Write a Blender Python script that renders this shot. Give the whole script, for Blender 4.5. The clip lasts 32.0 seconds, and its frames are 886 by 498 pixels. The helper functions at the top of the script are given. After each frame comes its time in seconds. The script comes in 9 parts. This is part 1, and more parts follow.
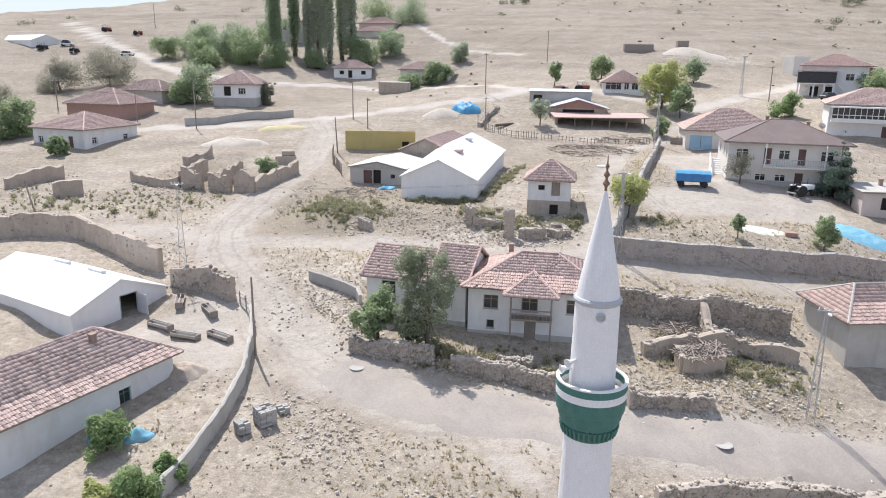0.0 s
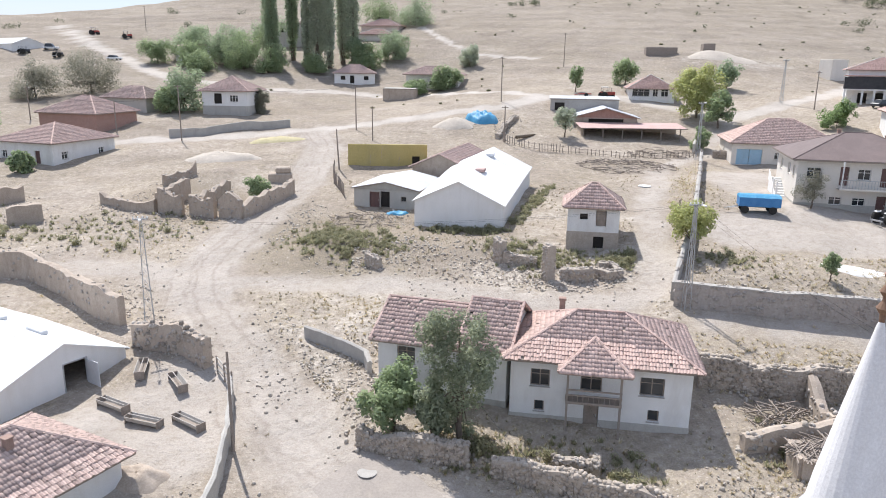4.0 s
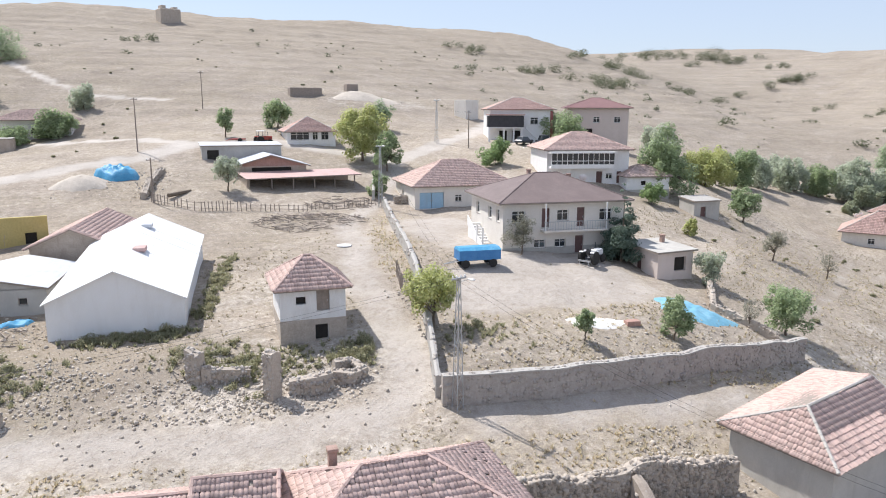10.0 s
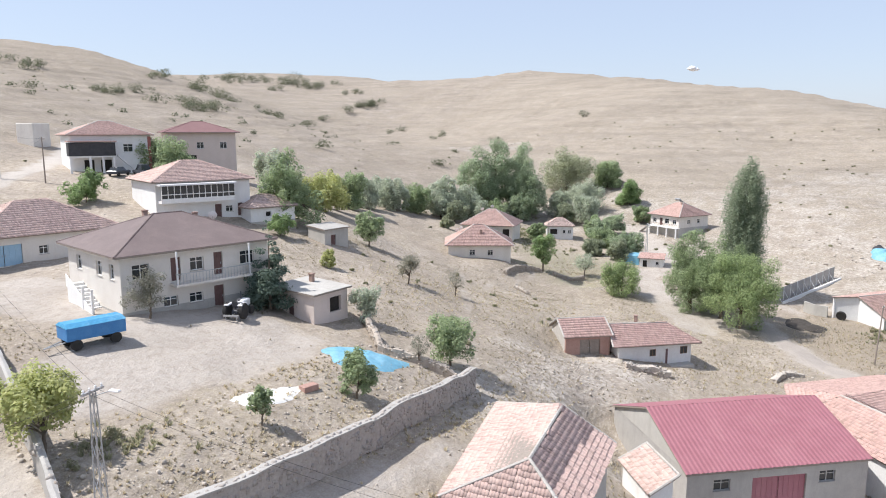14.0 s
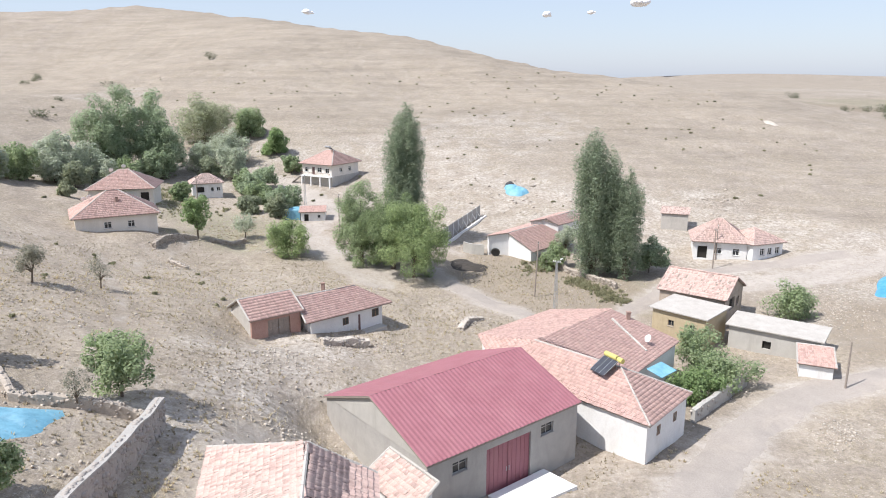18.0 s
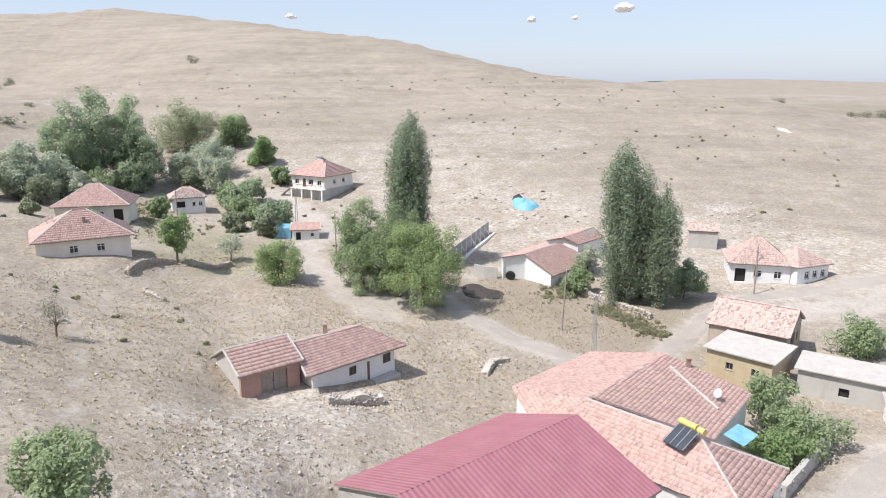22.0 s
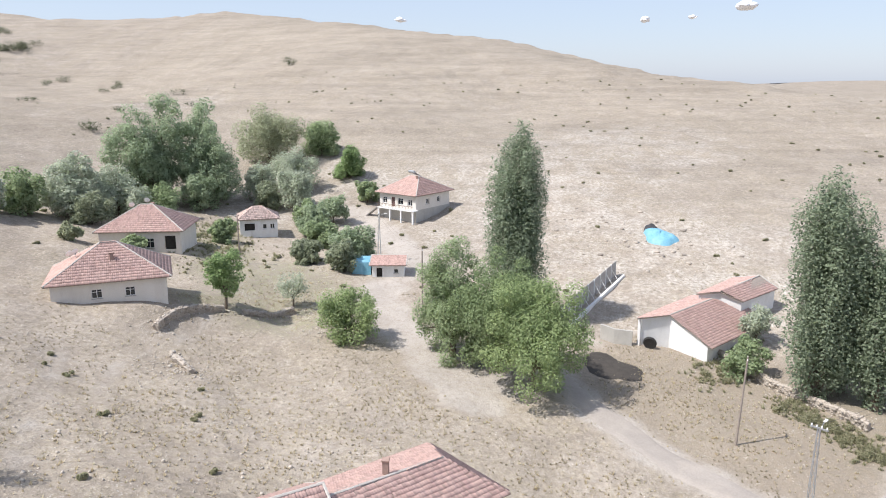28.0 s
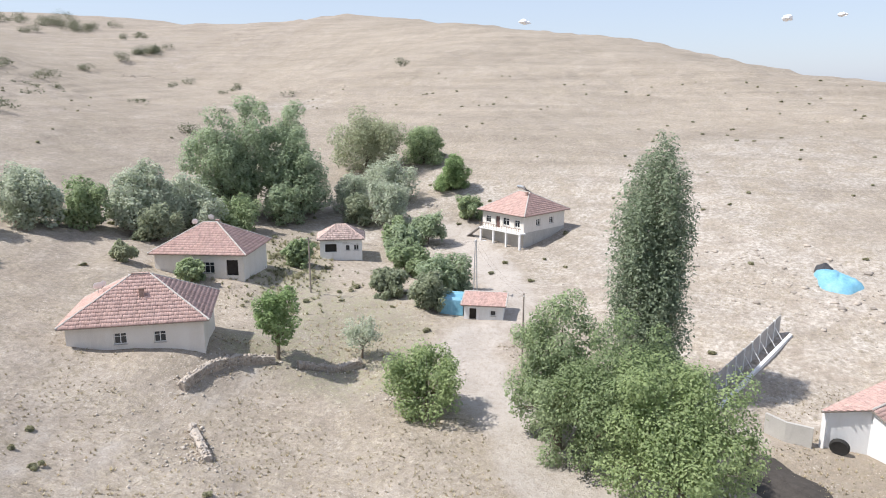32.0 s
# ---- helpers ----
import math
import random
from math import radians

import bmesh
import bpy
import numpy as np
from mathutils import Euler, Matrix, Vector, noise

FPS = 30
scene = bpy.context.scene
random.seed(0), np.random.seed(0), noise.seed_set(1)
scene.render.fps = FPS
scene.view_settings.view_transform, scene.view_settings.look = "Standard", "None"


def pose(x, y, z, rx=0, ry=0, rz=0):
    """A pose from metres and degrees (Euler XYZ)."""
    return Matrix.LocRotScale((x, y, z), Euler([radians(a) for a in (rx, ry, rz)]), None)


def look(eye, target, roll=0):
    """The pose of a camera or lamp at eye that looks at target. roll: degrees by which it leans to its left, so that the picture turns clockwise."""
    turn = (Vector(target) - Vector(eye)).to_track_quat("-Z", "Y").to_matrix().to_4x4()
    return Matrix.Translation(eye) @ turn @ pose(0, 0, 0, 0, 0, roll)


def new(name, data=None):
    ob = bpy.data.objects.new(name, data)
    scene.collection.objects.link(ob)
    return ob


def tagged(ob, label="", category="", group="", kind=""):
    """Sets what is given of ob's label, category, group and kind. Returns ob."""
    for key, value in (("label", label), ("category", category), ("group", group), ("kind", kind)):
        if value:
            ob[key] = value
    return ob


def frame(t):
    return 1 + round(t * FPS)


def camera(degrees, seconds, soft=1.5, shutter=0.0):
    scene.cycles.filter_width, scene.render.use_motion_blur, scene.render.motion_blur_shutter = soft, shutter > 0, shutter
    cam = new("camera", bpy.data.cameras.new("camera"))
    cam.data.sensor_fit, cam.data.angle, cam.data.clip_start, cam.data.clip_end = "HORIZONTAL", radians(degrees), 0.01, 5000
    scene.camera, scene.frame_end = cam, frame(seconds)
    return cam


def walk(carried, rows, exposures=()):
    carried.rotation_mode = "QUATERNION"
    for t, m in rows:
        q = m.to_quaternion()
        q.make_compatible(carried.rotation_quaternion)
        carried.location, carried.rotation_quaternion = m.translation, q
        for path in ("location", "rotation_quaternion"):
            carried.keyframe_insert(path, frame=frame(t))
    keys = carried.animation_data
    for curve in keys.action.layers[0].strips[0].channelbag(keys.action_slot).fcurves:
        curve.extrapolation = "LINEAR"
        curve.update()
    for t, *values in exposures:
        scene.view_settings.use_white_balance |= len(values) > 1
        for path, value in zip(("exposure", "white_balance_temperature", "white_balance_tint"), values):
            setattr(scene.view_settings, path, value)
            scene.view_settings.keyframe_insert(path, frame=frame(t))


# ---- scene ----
cam = camera(63.7, 32.0, soft=1.0)
METRES, EYE, TILT, LEAN, TURN = 120.0, 28.8, -14.8, -0.8, 0.0
ROWS = [
    (0.0, 0.0, 0.0, 0.0, 0.0, 0.0, -0.0),
    (0.5, -0.002, 0.0133, 0.004, -0.0, 0.06, 0.01),
    (1.0, -0.0041, 0.0268, 0.0077, 0.0, 0.11, 0.02),
    (1.5, -0.0066, 0.0409, 0.0113, -0.0, 0.16, 0.02),
    (2.0, -0.0089, 0.0551, 0.0151, 0.01, 0.19, 0.05),
    (2.5, -0.0113, 0.0696, 0.0188, 0.03, 0.22, 0.05),
    (3.0, -0.0138, 0.0854, 0.0226, 0.02, 0.25, 0.06),
    (3.5, -0.0163, 0.1002, 0.0263, 0.0, 0.29, 0.06),
    (5.5, -0.0253, 0.1572, 0.0415, 0.06, 0.42, 0.0),
    (6.0, -0.0271, 0.1699, 0.0448, -0.85, 0.41, 0.28),
    (6.5, -0.0291, 0.1817, 0.0482, -3.35, 0.35, 0.99),
    (7.0, -0.0311, 0.1933, 0.0512, -6.16, 0.23, 1.78),
    (7.5, -0.0328, 0.2042, 0.0543, -9.37, 0.02, 2.69),
    (8.0, -0.0343, 0.2149, 0.0572, -13.16, -0.28, 3.72),
    (8.5, -0.0356, 0.2257, 0.0601, -16.93, -0.19, 4.73),
    (9.0, -0.0368, 0.2363, 0.0631, -20.75, 0.4, 5.72),
    (9.5, -0.0373, 0.2471, 0.0659, -24.54, 0.99, 6.69),
    (10.0, -0.037, 0.258, 0.0685, -28.37, 1.54, 7.63),
    (10.5, -0.0357, 0.2688, 0.0712, -32.25, 2.01, 8.55),
    (11.0, -0.0339, 0.2798, 0.0742, -36.2, 2.37, 9.39),
    (11.5, -0.0311, 0.2909, 0.077, -40.16, 1.69, 10.23),
    (12.0, -0.0273, 0.3026, 0.0805, -44.4, 0.84, 11.02),
    (12.5, -0.0224, 0.3138, 0.084, -48.38, 0.0, 11.72),
    (13.0, -0.017, 0.3242, 0.0876, -52.36, -0.88, 12.3),
    (13.5, -0.0106, 0.334, 0.091, -56.35, -1.77, 12.86),
    (14.0, -0.0031, 0.3438, 0.0941, -60.5, -2.73, 13.4),
    (14.5, 0.0054, 0.3528, 0.0975, -64.67, -3.77, 13.84),
    (15.0, 0.0147, 0.3616, 0.1001, -68.82, -4.81, 14.18),
    (15.5, 0.0247, 0.3698, 0.1024, -72.81, -6.48, 14.47),
    (17.5, 0.0695, 0.4006, 0.1119, -87.49, -13.78, 14.8),
    (18.0, 0.0803, 0.4075, 0.1133, -90.61, -14.61, 14.78),
    (18.5, 0.0927, 0.4143, 0.1153, -93.91, -15.51, 14.7),
    (19.0, 0.1069, 0.4214, 0.1165, -94.02, -15.45, 14.69),
    (19.5, 0.1208, 0.426, 0.1173, -93.65, -15.28, 14.68),
    (20.0, 0.1339, 0.4295, 0.118, -93.32, -15.15, 14.68),
    (20.5, 0.1481, 0.4329, 0.1182, -92.97, -14.99, 14.7),
    (21.0, 0.1626, 0.4354, 0.1186, -92.59, -14.84, 14.7),
    (21.5, 0.1777, 0.438, 0.1188, -92.26, -14.69, 14.69),
    (22.0, 0.1937, 0.4397, 0.1189, -91.91, -14.55, 14.71),
    (22.5, 0.2105, 0.4412, 0.1192, -91.55, -14.43, 14.74),
    (23.0, 0.2279, 0.4422, 0.1195, -91.22, -14.34, 14.73),
    (23.5, 0.2453, 0.4436, 0.1195, -90.92, -14.22, 14.73),
    (24.0, 0.2625, 0.4444, 0.1192, -90.62, -14.12, 14.78),
    (24.5, 0.2806, 0.4452, 0.1188, -90.33, -14.01, 14.8),
    (25.0, 0.2984, 0.4452, 0.1189, -90.03, -13.93, 14.79),
    (25.5, 0.3178, 0.4456, 0.1185, -89.03, -13.64, 14.82),
    (27.5, 0.4016, 0.4487, 0.1184, -84.47, -12.46, 14.88),
    (28.0, 0.4235, 0.4503, 0.1185, -83.34, -12.18, 14.84),
    (28.5, 0.4459, 0.4519, 0.1181, -82.2, -11.84, 14.8),
    (29.0, 0.468, 0.4533, 0.1181, -80.99, -11.5, 14.76),
    (29.5, 0.4902, 0.4548, 0.1177, -79.72, -11.15, 14.75),
    (30.0, 0.5118, 0.4566, 0.1171, -78.47, -10.8, 14.68),
    (30.5, 0.5333, 0.4584, 0.1169, -77.22, -10.47, 14.62),
    (31.0, 0.5554, 0.4606, 0.1164, -75.98, -10.12, 14.58),
    (31.5, 0.5772, 0.4628, 0.1163, -74.75, -9.79, 14.53),
    (32.0, 0.5994, 0.4652, 0.1164, -73.5, -9.46, 14.46),
]
walk(cam, [(t, pose(0, 0, EYE, TILT, LEAN, TURN) @ pose(METRES * x, METRES * y, METRES * z, 90 + pitch, roll, yaw)) for t, x, y, z, yaw, pitch, roll in ROWS])

# ---- light ----
SUN_AZ, SUN_EL = -26.0, 56.5
world = bpy.data.worlds.new("sky")
scene.world = world
world.use_nodes = True
wn, wl = world.node_tree.nodes, world.node_tree.links
wn.clear()
sky = wn.new("ShaderNodeTexSky")
sky.sky_type, sky.sun_disc = "NISHITA", False
sky.sun_elevation, sky.sun_rotation = radians(SUN_EL), radians(SUN_AZ)
sky.air_density, sky.dust_density, sky.ozone_density = 1.0, 0.8, 2.0
back = wn.new("ShaderNodeBackground")
back.inputs["Strength"].default_value = 0.13
wout = wn.new("ShaderNodeOutputWorld")
haze = wn.new("ShaderNodeMix")  # thin summer haze evens the sky out
haze.data_type = "RGBA"
haze.inputs[0].default_value = 0.75
haze.inputs[7].default_value = (2.3, 2.58, 3.32, 1)
wl.new(sky.outputs[0], haze.inputs[6])
wl.new(haze.outputs[2], back.inputs[0])
wl.new(back.outputs[0], wout.inputs[0])
sun = new("sun", bpy.data.lights.new("sun", "SUN"))
sun.data.energy, sun.data.angle, sun.data.color = 3.05, radians(0.7), (1.0, 0.967, 0.935)
sa, se = radians(SUN_AZ), radians(SUN_EL)
sun.matrix_world = look((math.sin(sa) * math.cos(se) * 100, math.cos(sa) * math.cos(se) * 100, math.sin(se) * 100), (0, 0, 0))
scene.view_settings.exposure = 0.9

# ---- materials ----
MATS = {}


def ramp(nt, fac, stops):
    r = nt.nodes.new("ShaderNodeValToRGB")
    e = r.color_ramp.elements
    while len(e) < len(stops):
        e.new(0.5)
    for el, (p, c) in zip(e, stops):
        el.position, el.color = p, (*c, 1)
    nt.links.new(fac, r.inputs[0])
    return r.outputs[0]


def noisy(nt, scale, detail=4.0, rough=0.6, vec=None, dist=0.0):
    n = nt.nodes.new("ShaderNodeTexNoise")
    n.inputs["Scale"].default_value, n.inputs["Detail"].default_value = scale, detail
    n.inputs["Roughness"].default_value, n.inputs["Distortion"].default_value = rough, dist
    if vec:
        nt.links.new(vec, n.inputs["Vector"])
    return n.outputs["Fac"]


def mix(nt, fac, a, b, mode="MIX"):
    m = nt.nodes.new("ShaderNodeMix")
    m.data_type, m.blend_type = "RGBA", mode
    for sock, v in ((0, fac), (6, a), (7, b)):
        if isinstance(v, bpy.types.NodeSocket):
            nt.links.new(v, m.inputs[sock])
        else:
            m.inputs[sock].default_value = v if sock == 0 else (*v, 1)
    return m.outputs[2]


def maths(nt, op, a, b=0.0, clamp=False):
    m = nt.nodes.new("ShaderNodeMath")
    m.operation, m.use_clamp = op, clamp
    for i, v in enumerate((a, b)):
        if isinstance(v, bpy.types.NodeSocket):
            nt.links.new(v, m.inputs[i])
        else:
            m.inputs[i].default_value = v
    return m.outputs[0]


def shader(name):
    m = bpy.data.materials.new(name)
    m.use_nodes = True
    nt = m.node_tree
    b = nt.nodes["Principled BSDF"]
    b.inputs["Specular IOR Level"].default_value = 0.25
    MATS[name] = m
    return m, nt, b


def coords(nt, kind="Object"):
    return nt.nodes.new("ShaderNodeTexCoord").outputs[kind]


def bump(nt, b, height, strength=0.4, distance=0.02):
    n = nt.nodes.new("ShaderNodeBump")
    n.inputs["Strength"].default_value, n.inputs["Distance"].default_value = strength, distance
    nt.links.new(height, n.inputs["Height"])
    nt.links.new(n.outputs[0], b.inputs["Normal"])


def surface(name, col, col2, scale=1.5, rough=0.85, stain=None, stain_amt=0.5, fine=18.0, bump_s=0.3, metal=0.0, island=0.0, objrand=0.0, placed=False):
    """A plain surface with grain, blotches and stains, at real size."""
    m, nt, b = shader(name)
    co = nt.nodes.new("ShaderNodeNewGeometry").outputs["Position"] if placed else coords(nt)
    c = ramp(nt, noisy(nt, scale, 6, 0.65, co), [(0.32, col), (0.68, col2)])
    g = noisy(nt, fine, 3, 0.7, co)
    c = mix(nt, 0.35, c, ramp(nt, g, [(0.25, tuple(v * 0.6 for v in col)), (0.75, tuple(min(1, v * 1.25) for v in col2))]))
    if stain:
        sm = nt.nodes.new("ShaderNodeMapping")
        sm.inputs["Scale"].default_value = (1.0, 1.0, 0.25)
        nt.links.new(co, sm.inputs[0])
        f = ramp(nt, noisy(nt, scale * 0.9, 7, 0.75, sm.outputs[0], 0.6), [(0.5, (0, 0, 0)), (0.72, (1, 1, 1))])
        f = maths(nt, "MULTIPLY", f, stain_amt)
        c = mix(nt, f, c, stain)
    if island or objrand:
        r = nt.nodes.new("ShaderNodeNewGeometry").outputs["Random Per Island"] if island else nt.nodes.new("ShaderNodeObjectInfo").outputs["Random"]
        k = island or objrand
        v = ramp(nt, r, [(0.0, (1 - k, 1 - k, 1 - k)), (0.5, (1, 1, 1)), (1.0, (1 + k * 0.4, 1 + k * 0.35, 1 + k * 0.3))])
        c = mix(nt, 1.0, c, v, "MULTIPLY")
    nt.links.new(c, b.inputs["Base Color"])
    b.inputs["Roughness"].default_value, b.inputs["Metallic"].default_value = rough, metal
    bump(nt, b, g, bump_s, 0.015)
    return m


M_WHITE = surface("whitewash", (0.70, 0.69, 0.675), (0.81, 0.80, 0.785), 0.9, 0.9, (0.50, 0.46, 0.41), 0.4)
M_CLEANWHITE = surface("white_plaster", (0.78, 0.77, 0.75), (0.84, 0.83, 0.815), 0.8, 0.85, (0.58, 0.55, 0.50), 0.3)
M_CREAM = surface("cream_plaster", (0.68, 0.635, 0.575), (0.75, 0.71, 0.655), 0.8, 0.88, (0.52, 0.47, 0.41), 0.4)
M_PINK = surface("pale_pink_plaster", (0.62, 0.53, 0.48), (0.68, 0.59, 0.54), 0.8, 0.88, (0.5, 0.42, 0.38), 0.3)
M_RED = surface("dark_red_paint", (0.33, 0.12, 0.11), (0.40, 0.16, 0.14), 0.8, 0.7, (0.25, 0.1, 0.1), 0.3)
M_MAROON = surface("maroon_roof_sheet", (0.20, 0.11, 0.11), (0.25, 0.145, 0.14), 0.8, 0.7, (0.25, 0.16, 0.15), 0.3)
M_BLUEPAINT = surface("light_blue_paint", (0.30, 0.48, 0.62), (0.38, 0.55, 0.68), 1.2, 0.6, (0.28, 0.36, 0.42), 0.4)
M_RENDER = surface("grey_render", (0.42, 0.40, 0.37), (0.52, 0.50, 0.46), 0.7, 0.92, (0.32, 0.29, 0.26), 0.5)
M_CONCRETE = surface("concrete", (0.36, 0.34, 0.32), (0.47, 0.45, 0.42), 0.8, 0.92, (0.26, 0.24, 0.22), 0.4)
M_MUD = surface("mud_brick", (0.39, 0.32, 0.26), (0.51, 0.435, 0.365), 1.2, 0.95, (0.24, 0.19, 0.15), 0.5, 9.0, 0.8)
M_OCHREMUD = surface("ochre_mud_plaster", (0.44, 0.35, 0.225), (0.53, 0.44, 0.30), 1.2, 0.95, (0.34, 0.27, 0.19), 0.5, 9.0, 0.6)
# heap black, with a tree's shadow put into the colour
M_SHADEDHEAP = surface("manure_and_tree_shade", (0.045, 0.04, 0.036), (0.085, 0.075, 0.066), 2.0, 0.98, None, 0.4, 9.0, 0.9)
M_STONE = surface("field_stone", (0.36, 0.31, 0.26), (0.49, 0.43, 0.37), 1.6, 0.92, (0.27, 0.24, 0.2), 0.4, 9.0, 0.9, island=0.35)
M_RUBBLE = surface("limestone_rubble", (0.43, 0.38, 0.325), (0.57, 0.515, 0.45), 1.6, 0.92, (0.36, 0.305, 0.25), 0.4, 9.0, 0.7, island=0.3)
M_COURSED = surface("coursed_stone", (0.35, 0.315, 0.285), (0.45, 0.41, 0.375), 1.8, 0.93, (0.32, 0.28, 0.25), 0.35, 5.0, 1.0)
M_BRICK = surface("red_brick", (0.36, 0.21, 0.175), (0.46, 0.30, 0.25), 2.0, 0.9, (0.45, 0.33, 0.28), 0.4, 8.0, 0.6)
M_TILE = surface("clay_tile", (0.50, 0.35, 0.305), (0.63, 0.475, 0.425), 1.3, 0.85, (0.53, 0.43, 0.375), 0.5, 12.0, 0.5, island=0.26)
M_TILEOLD = surface("weathered_clay_tile", (0.45, 0.33, 0.29), (0.61, 0.475, 0.43), 1.5, 0.9, (0.52, 0.44, 0.39), 0.6, 12.0, 0.5, island=0.4)
M_TILENEW = surface("rosy_clay_tile", (0.46, 0.30, 0.262), (0.575, 0.405, 0.36), 1.0, 0.8, (0.5, 0.34, 0.26), 0.3, 12.0, 0.4, island=0.22)
SINGLE_OF = {}
for key_, tone_ in (("clay_tile", ((0.50, 0.35, 0.305), (0.63, 0.475, 0.425), 1.3, 0.85, (0.53, 0.43, 0.375), 0.5, 0.26)), ("weathered_clay_tile", ((0.45, 0.33, 0.29), (0.61, 0.475, 0.43), 1.5, 0.9, (0.52, 0.44, 0.39), 0.6, 0.4)), ("rosy_clay_tile", ((0.46, 0.30, 0.262), (0.575, 0.405, 0.36), 1.0, 0.8, (0.52, 0.38, 0.31), 0.3, 0.22))):
    SINGLE_OF[key_] = surface(key_ + "_single", tone_[0], tone_[1], tone_[2], tone_[3], tone_[4], tone_[5], 12.0, 0.5, objrand=tone_[6], placed=True)
M_TILEBROWN = surface("brown_roof_sheet", (0.165, 0.125, 0.118), (0.21, 0.165, 0.155), 0.6, 0.6, (0.28, 0.22, 0.2), 0.4, 14.0, 0.3)
M_REDSHEET = surface("crimson_metal_sheet", (0.30, 0.12, 0.14), (0.36, 0.155, 0.18), 0.5, 0.5, (0.42, 0.22, 0.22), 0.3, 14.0, 0.1)
M_WHITESHEET = surface("white_sheeting", (0.80, 0.80, 0.79), (0.84, 0.84, 0.83), 0.5, 0.5, (0.72, 0.71, 0.68), 0.25, 14.0, 0.1)
M_GREYSHEET = surface("pale_metal_sheet", (0.55, 0.57, 0.60), (0.66, 0.68, 0.71), 0.6, 0.45, (0.42, 0.40, 0.38), 0.4, 14.0, 0.1)
M_PINKSHEET = surface("faded_red_sheet", (0.50, 0.33, 0.30), (0.58, 0.42, 0.39), 0.8, 0.6, (0.40, 0.28, 0.24), 0.5, 14.0, 0.2)
M_EARTHROOF = surface("pale_earth_roof", (0.42, 0.39, 0.355), (0.54, 0.51, 0.47), 0.9, 0.95, (0.32, 0.29, 0.26), 0.4, 9.0, 0.4)
M_WOOD = surface("grey_timber", (0.24, 0.20, 0.17), (0.36, 0.31, 0.27), 4.0, 0.9, (0.18, 0.15, 0.12), 0.4, 25.0, 0.6)
M_BROWNWOOD = surface("brown_timber", (0.17, 0.10, 0.07), (0.25, 0.16, 0.11), 4.0, 0.7, None, 0.4, 25.0, 0.4)
M_DARKDOOR = surface("maroon_door", (0.13, 0.075, 0.07), (0.18, 0.11, 0.10), 3.0, 0.6)
M_FRAME = surface("white_window_frame", (0.74, 0.73, 0.71), (0.80, 0.79, 0.77), 3.0, 0.6)
M_STEEL = surface("galvanised_steel", (0.40, 0.41, 0.42), (0.52, 0.53, 0.54), 3.0, 0.5, (0.35, 0.28, 0.22), 0.3, 20.0, 0.1, metal=0.6)
# near-black for sheets that stand in for the shade inside openings
M_DARK = surface("dark_opening_shade", (0.025, 0.022, 0.02), (0.05, 0.045, 0.04), 2.0, 0.95)
M_GREEN = surface("green_paint", (0.055, 0.155, 0.135), (0.08, 0.205, 0.18), 2.0, 0.6, (0.16, 0.25, 0.23), 0.4)
M_MINARET = surface("white_minaret_paint", (0.77, 0.76, 0.77), (0.83, 0.82, 0.83), 0.8, 0.7, (0.52, 0.50, 0.49), 0.35)
M_LEAD = surface("lead_grey_band", (0.42, 0.43, 0.45), (0.5, 0.51, 0.53), 2.0, 0.6)
M_BLUETARP = surface("blue_tarpaulin", (0.05, 0.25, 0.46), (0.11, 0.37, 0.57), 0.8, 0.5, (0.30, 0.48, 0.60), 0.5, 5.0, 0.8)
M_CYANTARP = surface("cyan_tarpaulin", (0.14, 0.36, 0.49), (0.23, 0.46, 0.58), 0.6, 0.5, (0.40, 0.60, 0.70), 0.5, 3.0, 0.9)
M_TRUCKBLUE = surface("trailer_blue", (0.05, 0.18, 0.42), (0.08, 0.26, 0.52), 1.0, 0.45, (0.15, 0.3, 0.5), 0.3)
M_YELLOW = surface("yellow_tarpaulin", (0.46, 0.37, 0.14), (0.54, 0.45, 0.20), 0.6, 0.85, (0.36, 0.30, 0.15), 0.5, 5.0, 0.6)
M_HAY = surface("straw", (0.46, 0.40, 0.23), (0.58, 0.52, 0.34), 3.0, 0.95, None, 0.5, 14.0, 1.0)
M_LIME = surface("white_gravel_heap", (0.72, 0.70, 0.66), (0.80, 0.78, 0.74), 2.0, 0.95, None, 0.4, 14.0, 0.8)
M_ASPHALT = surface("worn_asphalt", (0.31, 0.275, 0.245), (0.40, 0.355, 0.315), 0.35, 0.93, (0.46, 0.40, 0.34), 0.6, 7.0, 0.4)
M_RUBBER = surface("tyre_rubber", (0.025, 0.025, 0.025), (0.045, 0.043, 0.04), 4.0, 0.8)
M_BLACK = surface("black_cloth", (0.045, 0.045, 0.05), (0.075, 0.075, 0.08), 2.0, 0.8)
M_TRACTOR = surface("tractor_red", (0.36, 0.05, 0.04), (0.45, 0.09, 0.07), 2.0, 0.5, (0.3, 0.2, 0.16), 0.4)
M_CARWHITE = surface("car_white_paint", (0.75, 0.75, 0.76), (0.8, 0.8, 0.81), 2.0, 0.3)
M_CARDARK = surface("car_dark_paint", (0.05, 0.055, 0.07), (0.08, 0.085, 0.1), 2.0, 0.3)
M_TERRA = surface("terracotta_chimney", (0.30, 0.20, 0.165), (0.42, 0.30, 0.25), 3.0, 0.85, (0.2, 0.14, 0.11), 0.4)
M_BARK = surface("bark", (0.13, 0.10, 0.075), (0.22, 0.18, 0.14), 5.0, 0.95, None, 0.4, 25.0, 1.0)
M_TANK = surface("yellow_tank", (0.58, 0.50, 0.15), (0.66, 0.58, 0.22), 2.0, 0.5)


